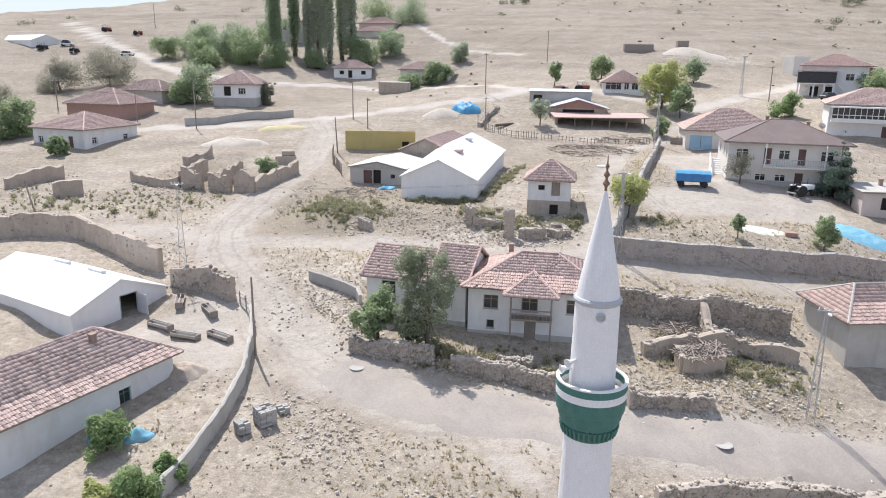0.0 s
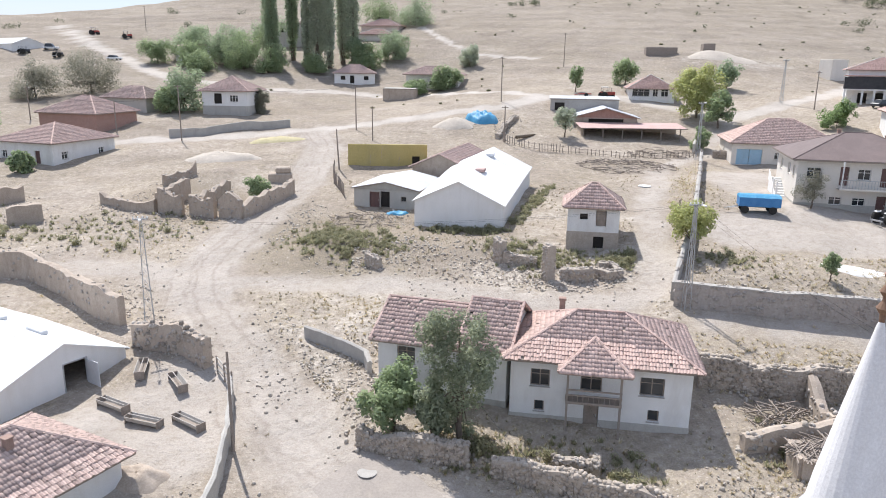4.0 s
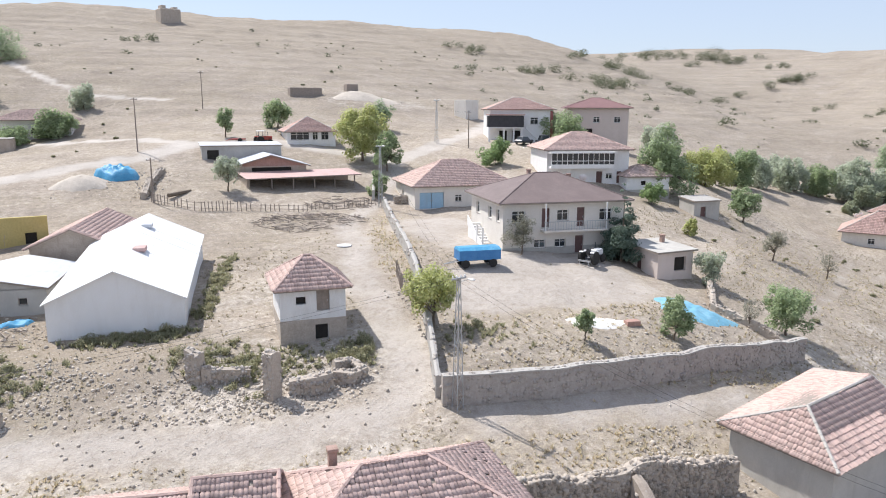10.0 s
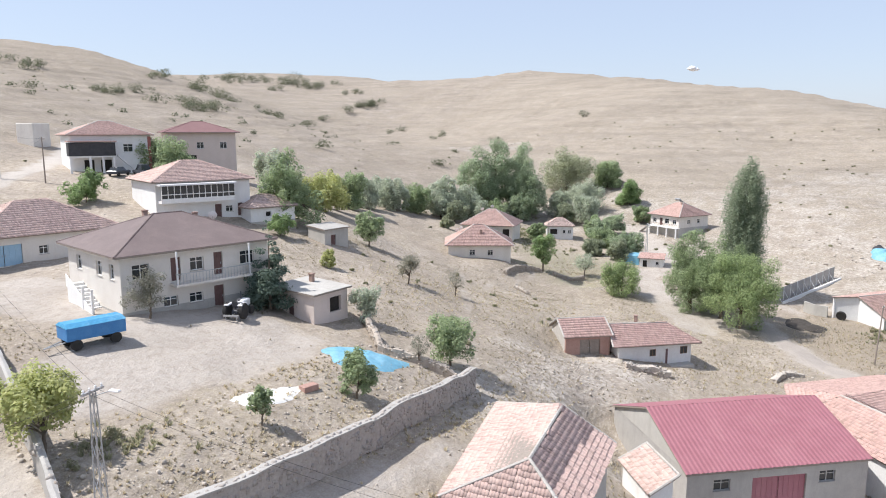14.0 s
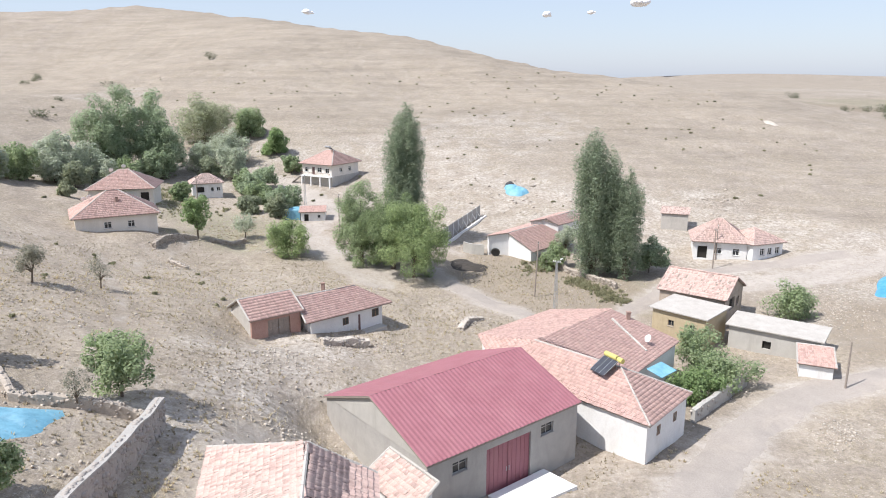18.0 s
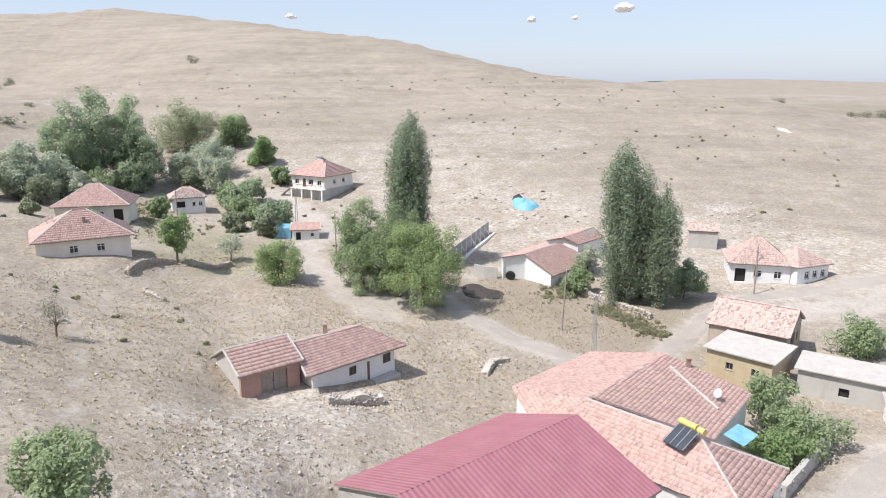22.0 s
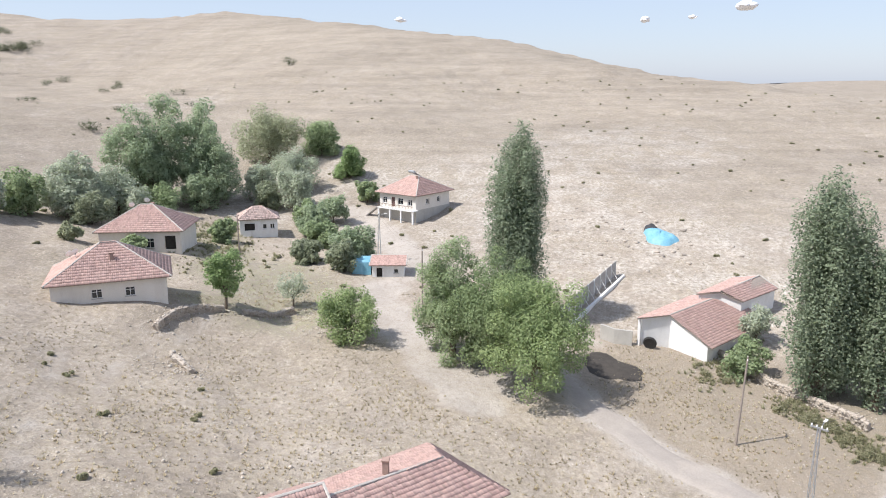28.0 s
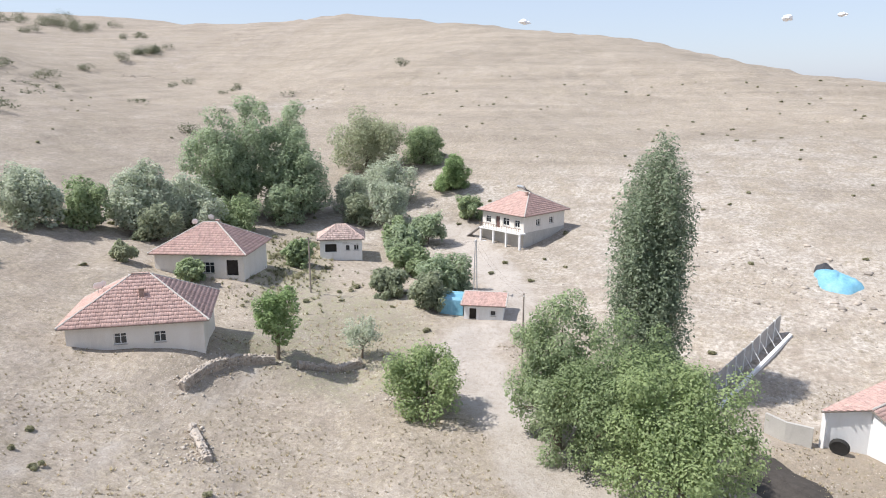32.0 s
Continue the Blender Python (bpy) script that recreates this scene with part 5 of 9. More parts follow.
house("corner_farmhouse_wing", (128.6, -4.0), (130.9, -10.2), 7.0, -1.7, 1.3, 3.4, "whitewashed wing of a farmhouse with three windows", wall=M_CLEANWHITE, oh=0.45, ops={"S": [(1.6, 0.9, 1.0, 1.2, "win"), (3.3, 0.9, 1.0, 1.2, "win"), (5.0, 0.9, 1.0, 1.2, "win")]})
house("slope_shed", (149.6, 5.5), (147.8, 0.8), 3.6, 0.4, 2.9, 3.6, "small pale shed with clay tile roof on the chalky slope", "shed", M_EARTHROOF, M_TILEOLD, oh=0.2, category="shed")
house("flat_house", (97.7, 22.5), (92.6, 17.5), 6.0, -3.6, 0.5, 0.7, "mud-brick house with a flat pale earth roof", "shed", M_OCHREMUD, M_EARTHROOF, oh=0.4, category="house", ops={"S": [(2.2, 2.0, 0.8, 0.8, "win"), (5.0, 2.0, 0.8, 0.8, "win")]}, frame_mat=M_WOOD)
house("flat_stable", (94.0, 13.9), (87.8, 5.6), 4.6, -3.6, -0.6, -0.3, "long low stable with flat pale earth roof", "shed", M_RENDER, M_EARTHROOF, oh=0.4, category="stable", ops={"S": [(4.0, 0.6, 1.0, 1.0, "hole")]})
house("ruined_house", (105.3, 19.3), (99.8, 12.3), 8.4, -3.2, 0.6, 2.8, "half-collapsed house with sagging clay tile roof", "gable_x", M_MUD, M_TILE, oh=0.3, gap=0.08, ops={"S": [(5.0, 1.7, 1.8, 1.4, "hole")], "E": [(2.2, 1.6, 2.4, 1.7, "hole"), (5.6, 1.6, 1.2, 1.2, "hole")]})
house("coop", (84.0, 9.9), (82.6, 6.8), 4.2, -3.6, -1.7, -1.0, "low hen house with red tile roof", "shed", M_WHITE, M_TILENEW, oh=0.25, category="shed")

# ---- houses along the upper road ----
house("west_house", (-69.2, 121.7), (-58.8, 118.0), 12.0, 13.6, 17.0, 19.4, "whitewashed house with red tile hip roof on a bank", wall=M_WHITE, oh=0.5, plinth=0.0, deep=3, ops={"S": [(1.0, 0.9, 1.1, 1.1, "win"), (4.6, 0.9, 1.1, 1.1, "win"), (7.6, 0.3, 1.0, 1.9, "door")], "E": [(1.6, 0.9, 1.1, 1.1, "win"), (8.6, 0.9, 1.1, 1.1, "win")]})
house("red_barn", (-73.6, 142.2), (-62.0, 139.0), 10.5, 16.6, 19.8, 22.6, "red-brown barn with low tile hip roof", wall=M_BRICK, oh=0.5, deep=3, category="barn")
house("west_cottage", (-71.0, 161.5), (-60.8, 157.8), 7.0, 18.6, 21.6, 23.8, "small pale cottage with tile roof", wall=M_RENDER, oh=0.45, deep=3, roof_mat=M_TILEOLD)
house("roadside_house", (-50.2, 159.6), (-41.0, 158.8), 9.5, 18.4, 23.2, 26.0, "white house on a grey basement with pink tile roof", wall=M_CLEANWHITE, oh=0.6, plinth=1.9, deep=3, ops={"S": [(5.6, 2.7, 1.7, 1.3, "win"), (2.4, 2.3, 1.6, 2.0, "hole")]})
house("white_hall", (-127.0, 228.8), (-121.4, 236.0), 26.0, 30.2, 33.2, 35.0, "long white farm hall with pale metal roof", "gable_y", M_CLEANWHITE, M_WHITESHEET, oh=0.2, deep=3, category="hall")
house("flat_white_house", (-77.5, 222.4), (-68.2, 222.6), 9.0, 28.8, 33.0, 34.0, "white flat-topped farmhouse behind trees", wall=M_CLEANWHITE, roof_mat=M_PINKSHEET, oh=0.5, deep=3, ops={"S": [(2.0, 1.0, 1.4, 1.2, "hole"), (5.0, 1.0, 1.4, 1.2, "hole")]})
house("upper_cottage", (-30.4, 204.8), (-20.0, 205.6), 8.0, 23.8, 26.4, 28.6, "white cottage with pink tile roof by the upper road", wall=M_CLEANWHITE, oh=0.5, ops={"S": [(1.6, 0.9, 1.2, 1.0, "hole"), (4.0, 0.0, 1.1, 2.0, "hole"), (7.6, 0.9, 1.2, 1.0, "hole")]})
house("garden_house", (-11.5, 198.4), (1.5, 195.6), 8.0, 22.9, 26.4, 28.4, "cottage with a vine-covered porch", wall=M_CREAM, oh=0.7, ops={"S": [(2.0, 0.8, 1.2, 1.2, "hole"), (6.0, 0.8, 1.2, 1.2, "hole"), (9.5, 0.8, 1.2, 1.2, "hole")]})
house("mud_pen", (-16.4, 187.0), (-8.6, 186.4), 4.5, 21.2, 23.2, 23.3, "unroofed mud-brick pen beside the road", "shed", M_MUD, M_RENDER, oh=0.0, category="shed")
house("hillside_house", (-29.5, 262.0), (-17.0, 259.0), 10.0, 38.0, 41.0, 43.4, "pink-roofed house high above the village", wall=M_PINK, oh=0.6, roof_mat=M_TILENEW, deep=5)
house("hillside_cottage", (-29.0, 249.0), (-18.5, 247.0), 8.0, 35.0, 37.8, 39.6, "pink-roofed cottage below trees", wall=M_CREAM, oh=0.6, roof_mat=M_TILENEW, deep=5)
house("poplar_house", (-54.0, 244.0), (-45.0, 243.4), 9.0, 34.5, 40.5, 42.0, "grey house hidden behind tall poplars", wall=M_RENDER, oh=0.5, deep=4, ops={"S": [(1.5, 3.4, 1.2, 1.2, "hole"), (5.5, 3.4, 1.2, 1.2, "hole")]})

# ---- white halls of sheeting ----
def sheet_hall(name, A, B, length, z0, ze, zr, rise, label, door=None, hatches=()):
    """A gabled hall whose floor and roof climb with the slope."""
    ax, ay = A
    bx, by = B
    W = math.hypot(bx - ax, by - ay)
    rz = math.degrees(math.atan2(by - ay, bx - ax))
    H = thing(name, (ax + bx) / 2, (ay + by) / 2, z0, rz, label, "hall")
    e, r = ze - z0, zr - z0
    w = W / 2
    prof = [(-w, -2.0), (w, -2.0), (w, e), (0, r), (-w, e)]
    g = Geo()
    if door:
        u0, u1, dh = door
        for a, b in ((-w, u0), (u1, w)):
            za, zb = (e + (r - e) * (1 - abs(q) / w) for q in (a, b))
            pts = [(a, -2.0), (b, -2.0), (b, zb)] + ([(0, r)] if a < 0 < b else []) + [(a, za)]
            n = len(pts)
            g.add([(x, 0, z) for x, z in pts] + [(x, 0.2, z) for x, z in pts], [tuple(range(n)), tuple(range(2 * n - 1, n - 1, -1))] + [(i + n, (i + 1) % n + n, (i + 1) % n, i) for i in range(n)])
        za, zb = (e + (r - e) * (1 - abs(q) / w) for q in (u0, u1))
        pts = [(u0, dh), (u1, dh), (u1, zb)] + ([(0, r)] if u0 < 0 < u1 else []) + [(u0, za)]
        n = len(pts)
        g.add([(x, 0, z) for x, z in pts] + [(x, 0.2, z) for x, z in pts], [tuple(range(n)), tuple(range(2 * n - 1, n - 1, -1))] + [(i + n, (i + 1) % n + n, (i + 1) % n, i) for i in range(n)])
        g.box(u0, u1, 0, 0.2, -2.0, 0.0)
        part("door_leaf", Geo().box(u1 - 0.06, u1, -1.5, 0.0, 0.05, dh - 0.05).mesh("door_leaf", M_GREYSHEET), H, "open sheet metal door leaf")
        part("door_frame", Geo().box(u0 - 0.08, u0, -0.04, 0.2, 0, dh).box(u1, u1 + 0.08, -0.04, 0.2, 0, dh).box(u0 - 0.08, u1 + 0.08, -0.04, 0.2, dh, dh + 0.08).mesh("door_frame", M_STEEL), H)
    else:
        n = 5
        g.add([(x, 0, z) for x, z in prof] + [(x, 0.2, z) for x, z in prof], [tuple(range(n)), tuple(range(2 * n - 1, n - 1, -1))] + [(i + n, (i + 1) % n + n, (i + 1) % n, i) for i in range(n)])
    part("front_wall", g.mesh("front_wall", M_CLEANWHITE), H)
    n = 5
    g = Geo().add([(x, length - 0.2, z + rise) for x, z in prof] + [(x, length, z + rise) for x, z in prof], [tuple(range(n)), tuple(range(2 * n - 1, n - 1, -1))] + [(i + n, (i + 1) % n + n, (i + 1) % n, i) for i in range(n)])
    part("back_wall", g.mesh("back_wall", M_CLEANWHITE), H)
    for s in (-1, 1):
        g = Geo()
        x0, x1 = sorted((s * w, s * (w - 0.2)))
        g.add([(x0, 0.2, -2), (x1, 0.2, -2), (x1, length - 0.2, -2 + rise), (x0, length - 0.2, -2 + rise), (x0, 0.2, e), (x1, 0.2, e), (x1, length - 0.2, e + rise), (x0, length - 0.2, e + rise)], BOX_F)
        part("side_wall", g.mesh("side_wall", M_CLEANWHITE), H)
    k = (r - e) / w
    for s in (-1, 1):
        g = Geo()
        lo, o = s * (w + 0.25), 0.25
        q = [(lo, -o, e - k * 0.25 + 0.06), (lo, length + o, e - k * 0.25 + 0.06 + rise), (0, length + o, r + 0.06 + rise), (0, -o, r + 0.06)]
        g.slab(q if s > 0 else q[::-1], 0.08)
        R = part("roof", g.mesh("roof", M_WHITESHEET), H, "bright white roof sheeting")
        g = Geo()
        m = max(3, int(length / 2.2))
        for i in range(m + 1):
            y = length * i / m
            z = rise * i / m
            g.rod((lo, y, e - k * 0.25 + 0.07 + z), (0, y, r + 0.07 + z), 0.016, n=4)
        part("roof_seams", g.mesh("roof_seams", M_WHITESHEET), R)
    for hx, hy, hw, hl, mat in hatches:
        z = r - k * abs(hx) + rise * hy / length
        part("roof_hatch", Geo().bevelbox(hx - hw / 2, hx + hw / 2, hy - hl / 2, hy + hl / 2, z, z + 0.35, 0.04).mesh("roof_hatch", mat), H)
    return H


sheet_hall("tent_hall", (-5.2, 91.8), (4.4, 89.2), 19.0, 11.6, 14.3, 16.6, 1.7, "large plain white hall with smooth bright roof", hatches=[(0.9, 7.0, 1.0, 1.4, M_PINKSHEET), (0.5, 14.5, 0.9, 1.1, M_GREYSHEET)])
sheet_hall("sheep_barn", (-31.2, 56.9), (-26.2, 65.0), 16.5, 4.6, 7.6, 9.5, 0.0, "white sheeted sheep barn with an open doorway", door=(-0.1, 1.6, 3.3), hatches=[(0.5, 4.0, 0.5, 2.0, M_GREYSHEET), (0.5, 9.5, 0.5, 2.0, M_GREYSHEET)])

# old tiled house at the near corner
house("near_house", (-27.0, 38.6), (-20.5, 50.9), 8.4, 3.0, 6.9, 9.2, "old whitewashed house with weathered brown tile roof", "hip", M_WHITE, M_TILEOLD, oh=0.6, rl=7.0, deep=3, plinth=0.0, ops={"S": [(9.0, 1.5, 1.0, 1.2, "win")]}, frame_mat=M_GREEN, chim=[(2.6, -1.2, 0.7)], tile=(0.2, 0.36), singles=300)


# ---- minaret ----
def minaret(x, y, z0):
    H = thing("minaret", x, y, z0, 0, "white round minaret with green balcony and pointed cone", "minaret")
    b = lambda z: z - z0
    part("shaft", Geo().lathe([(1.15, -1.0), (1.10, b(10)), (1.02, b(14.2))], 32).mesh("shaft", M_MINARET), H)
    part("corbel", Geo().lathe([(1.03, b(13.6)), (1.08, b(13.65)), (1.10, b(13.9)), (1.16, b(13.95)), (1.16, b(14.15)), (1.22, b(14.2)), (1.24, b(14.45)), (1.33, b(14.5)), (1.36, b(14.75)), (1.42, b(14.8)), (1.46, b(15.1))], 40).mesh("corbel", M_GREEN), H, "stepped green corbel under the balcony")
    g = Geo()
    for i in range(36):
        a = 2 * math.pi * i / 36
        g.rod((1.12 * math.cos(a), 1.12 * math.sin(a), b(13.7)), (1.22 * math.cos(a), 1.22 * math.sin(a), b(14.15)), 0.05, 0.06, 5)
    part("dentils", g.mesh("dentils", M_GREEN), H)
    rail = part("balcony", Geo().hoop([(1.42, b(15.05)), (1.46, b(15.1)), (1.46, b(15.45)), (1.40, b(15.46)), (1.30, b(15.3)), (1.0, b(15.28)), (1.0, b(15.05))], 40).mesh("balcony", M_GREEN), H, "green painted balcony parapet")
    part("white_band", Geo().hoop([(1.465, b(15.45)), (1.475, b(15.47)), (1.475, b(15.75)), (1.465, b(15.77)), (1.38, b(15.77)), (1.38, b(15.45))], 40).mesh("white_band", M_MINARET), rail, "white band on the parapet")
    part("parapet_rim", Geo().hoop([(1.465, b(15.77)), (1.475, b(15.79)), (1.475, b(16.08)), (1.36, b(16.08)), (1.36, b(15.77))], 40).mesh("parapet_rim", M_GREEN), rail)
    part("parapet_cap", Geo().hoop([(1.36, b(16.08)), (1.49, b(16.085)), (1.49, b(16.15)), (1.34, b(16.15)), (1.34, b(16.08))], 40).mesh("parapet_cap", M_CLEANWHITE), rail)
    part("balcony_floor", Geo().hoop([(0.9, b(15.46)), (1.37, b(15.46)), (1.37, b(15.52)), (0.9, b(15.52))], 40).mesh("balcony_floor", M_CONCRETE), H, "grey cement balcony floor")
    part("upper_shaft", Geo().lathe([(0.96, b(15.0)), (0.90, b(19.55))], 32).mesh("upper_shaft", M_MINARET), H)
    part("ring", Geo().lathe([(0.91, b(19.45)), (0.97, b(19.5)), (0.98, b(19.62)), (0.93, b(19.7)), (0.88, b(19.72))], 32).mesh("ring", M_LEAD), H, "grey lead ring under the cone")
    part("cone", Geo().lathe([(0.87, b(19.7)), (0.75, b(20.5)), (0.42, b(22.2)), (0.08, b(23.9)), (0.05, b(24.0))], 32).mesh("cone", M_MINARET), H)
    part("finial", Geo().lathe([(0.05, b(23.95)), (0.06, b(24.15)), (0.15, b(24.28)), (0.06, b(24.42)), (0.05, b(24.5)), (0.13, b(24.62)), (0.05, b(24.75)), (0.04, b(24.85)), (0.09, b(24.95)), (0.03, b(25.05)), (0.01, b(25.4))], 12).mesh("finial", M_BROWNWOOD), H, "dark metal alem finial")
    c = Geo().lathe([(0.0, 0.0), (0.16, 0.0), (0.2, 0.03), (0.2, 0.1), (0.14, 0.12), (0.13, 0.06), (0.01, 0.05)], 18)
    part("round_vent", c.mesh("round_vent", M_LEAD), H, "round vent below the cone", pose(-0.05, -0.88, b(19.1), 90, 0, 0))
    for ang, tilt in ((-150, 10), (-170, 4)):
        a = radians(ang)
        g = Geo().lathe([(0.05, 0.0), (0.06, 0.15), (0.10, 0.3), (0.2, 0.45), (0.21, 0.46), (0.1, 0.28)], 14)
        part("loudspeaker", g.mesh("loudspeaker", M_CLEANWHITE), H, "white horn loudspeaker", pose(0.95 * math.cos(a), 0.95 * math.sin(a), b(17.1 if tilt == 10 else 16.6), 90 + tilt, 0, ang + 90))
    part("door", Geo().box(-0.35, 0.35, 0.85, 0.97, b(15.3), b(17.0)).mesh("door", M_WOOD), H)


minaret(6.4, 27.4, gz(6.4, 27.4))


# ---- porch and balcony of the old house ----
def old_porch():
    L = 11.4
    x0, x1 = 3.6 - L / 2, 7.1 - L / 2
    yf = -3.8
    for x in (x0 + 0.1, x1 - 0.1):
        part("porch_post", Geo().box(x - 0.07, x + 0.07, yf - 1.0, yf - 0.86, 0, 4.55).mesh("porch_post", M_WOOD), old_house)
    bal = part("balcony_floor", Geo().box(x0, x1, yf - 1.05, yf - 0.002, 2.2, 2.36).mesh("balcony_floor", M_WOOD), old_house, "weathered plank balcony")
    g = Geo()
    for z in (2.75, 3.1):
        g.box(x0, x1, yf - 1.04, yf - 0.98, z, z + 0.1)
    for i in range(11):
        x = x0 + 0.1 + (x1 - x0 - 0.2) * i / 10
        g.box(x - 0.02, x + 0.02, yf - 1.02, yf - 0.99, 2.36, 2.75)
    part("railing", g.mesh("railing", M_WOOD), bal)
    s = [[(x0 - 0.5, yf - 1.5, 4.45), (x1 + 0.5, yf - 1.5, 4.45), ((x0 + x1) / 2, yf + 1.6, 5.75)], [((x0 + x1) / 2, yf + 1.6, 5.75), (x0 - 0.5, yf + 0.3, 4.75), (x0 - 0.5, yf - 1.5, 4.45)], [(x1 + 0.5, yf - 1.5, 4.45), (x1 + 0.5, yf + 0.3, 4.75), ((x0 + x1) / 2, yf + 1.6, 5.75)]]
    g = Geo()
    for q in s:
        g.slab(q, 0.1)
    R = part("porch_roof", g.mesh("porch_roof", M_WOOD), old_house)
    vs, fs, n = [], [], 0
    s2 = [s[0], [s[1][1], s[1][2], s[1][0]], s[2]]
    for q in s2:
        v, f, _ = tiles_on(q, 0.2, 0.36)
        vs.append(v)
        fs.append(f + n)
        n += len(v)
    tagged(part("porch_tiles", fast_mesh("porch_tiles", np.concatenate(vs), np.concatenate(fs), M_TILE), R), kind="stuff")
    part("ridge_capping", ridge_caps([(s[0][0], s[0][2]), (s[0][1], s[0][2])], M_TILE), R)


old_porch()

# ---- trees and shrubs ----
def leaves(centres, radii, n, size, squash=1.0, seed=1, fill=0.45):
    """Small leaf quads spread over the shells of many clumps."""
    r = np.random.default_rng(seed)
    c = np.asarray(centres, float)
    R = np.asarray(radii, float)
    pick = r.choice(len(c), n, p=(R ** 2) / (R ** 2).sum())
    d = r.normal(size=(n, 3))
    d /= np.linalg.norm(d, axis=1)[:, None]
    rad = R[pick] * (fill + (1.0 - fill) * r.random(n) ** 0.45) * (1 + 0.55 * r.random(n) ** 5)
    P = c[pick] + d * rad[:, None] * np.array([1, 1, squash])
    nrm = d * 0.9 + r.normal(size=(n, 3)) * 0.5 + np.array([0, 0, 0.75])
    nrm /= np.linalg.norm(nrm, axis=1)[:, None]
    t = np.cross(nrm, r.normal(size=(n, 3)))
    t /= np.linalg.norm(t, axis=1)[:, None]
    b = np.cross(nrm, t)
    s = size * (0.6 + 0.8 * r.random(n))[:, None]
    bend = nrm * s * 0.25
    V = np.stack([P - t * s, P - b * s * 0.55 + bend, P + t * s, P + b * s * 0.55 + bend], 1).reshape(-1, 3)
    return V, np.arange(4 * n).reshape(n, 4)


def limbs(h, r, clumps, seed, fork=0.35):
    q = random.Random(seed)
    g = Geo()
    top = Vector((q.uniform(-0.2, 0.2), q.uniform(-0.2, 0.2), h * fork))
    g.rod((0, 0, -0.4), top * 0.5 + Vector((q.uniform(-0.1, 0.1), 0, 0)), r * 1.25, r, 7)
    g.rod(top * 0.5, top, r, r * 0.8, 7)
    g.rod(top, (top.x * 1.5, top.y * 1.5, h * 0.8), r * 0.7, r * 0.15, 6)
    for c in sorted(clumps, key=lambda c: c[2])[:14]:
        mid = top.lerp(Vector(c), 0.5) + Vector((0, 0, 0.1 * h * q.uniform(0, 1)))
        g.rod(top * q.uniform(0.75, 1.0), mid, r * 0.45, r * 0.28, 5)
        g.rod(mid, c, r * 0.28, r * 0.06, 5)
    return g


TREES = [0]


def tree(x, y, h, w, mat, label, kind="round", leaf=0.22, n=2600, low=0.22, name="tree", group="", z=None):
    TREES[0] += 1
    seed = 100 + TREES[0]
    q = random.Random(seed)
    T = thing(name, x, y, gz(x, y) if z is None else z, q.uniform(0, 360), label, "tree" if name in ("tree", "poplar", "spruce") else "shrub", group)
    cl, rad = [], []
    R = w / 2
    if kind == "poplar":
        # many steep plumes side by side round the stem, under a blunt top
        for i in range(17 if h > 14 else 8):
            a = 2.4 * i + q.uniform(-0.4, 0.4)
            d = R * (0.0 if i == 0 else q.uniform(0.2, 0.4) if i % 3 == 0 else q.uniform(0.5, 0.74))
            t0, t1 = low + q.uniform(0.0, 0.3) * (i % 3 > 0), (0.96 if i == 0 else q.uniform(0.86, 0.96) if i % 3 == 0 else q.uniform(0.66, 0.91))
            m = max(4, int((t1 - t0) * h / 0.95))
            for k in range(m):
                t = t0 + (t1 - t0) * k / (m - 1)
                env = min(1.0, 0.66 + 1.5 * t) * (1.0 if t < 0.72 else max(0.25, 1 - ((t - 0.72) / 0.30) ** 1.8))
                cl.append((d * env * math.cos(a) + q.uniform(-0.14, 0.14) * R, d * env * math.sin(a) + q.uniform(-0.14, 0.14) * R, h * t))
                rad.append(max(0.32, R * env * q.uniform(0.19, 0.30)))
        sq = 1.7
    elif kind == "spruce":
        for i in range(12):
            t = i / 11
            env = R * (1 - t) ** 0.85 + 0.12
            for k in range(max(1, int(7 * (1 - t)))):
                a = q.uniform(0, 6.28)
                cl.append((env * 0.62 * math.cos(a), env * 0.62 * math.sin(a), h * (0.1 + 0.88 * t)))
                rad.append(max(0.2, env * 0.42))
        sq = 0.6
    else:
        lobes, each = {"round": (7, 8), "shrub": (5, 7), "wide": (10, 8), "tall": (9, 7)}.get(kind, (6, 7))
        span = h * (1 - low)
        for i in range(lobes + 1):
            a = 6.283 * i / lobes + q.uniform(-0.5, 0.5)
            u, out = (0.7, q.uniform(0, 0.15)) if i == lobes else (q.uniform(0.1 if kind in ("wide", "tall") else 0.2, 0.8 if kind == "tall" else 0.68), q.uniform(0.42, 0.68))
            rl, rz = R * q.uniform(0.34, 0.56), span * q.uniform(0.2, 0.3)
            cx, cy, cz = R * out * math.cos(a), R * out * math.sin(a), h * low + span * u
            for k in range(each):
                b, e = q.uniform(0, 6.28), q.uniform(-0.9, 1.0)
                f = math.sqrt(1 - e * e * 0.9) * q.uniform(0.45, 0.95)
                cl.append((cx + rl * f * math.cos(b), cy + rl * f * math.sin(b), min(h * 0.96, max(0.25, cz + rz * e))))
                rad.append(R * q.uniform(0.13, 0.27))
        for k in range(5):
            b = q.uniform(0, 6.28)
            cl.append((R * 0.3 * math.cos(b), R * 0.3 * math.sin(b), h * low + span * (0.22 + 0.11 * k)))
            rad.append(R * q.uniform(0.3, 0.4))
        sq = 1.05
    tr = limbs(h, max(0.06, h * 0.022) * (0.6 if kind == "shrub" else 1.0), cl, seed, 0.2 if kind in ("poplar", "shrub") else max(low, 0.28))
    part("trunk", tr.mesh("trunk", M_BARK), T)
    V, F_ = leaves(cl, rad, int(n * 3.0), leaf * 0.78, sq, seed, 0.5)
    V[:, 2] = np.maximum(V[:, 2], -0.1)
    part("crown", fast_mesh("crown", V, F_, mat), T)
    return T


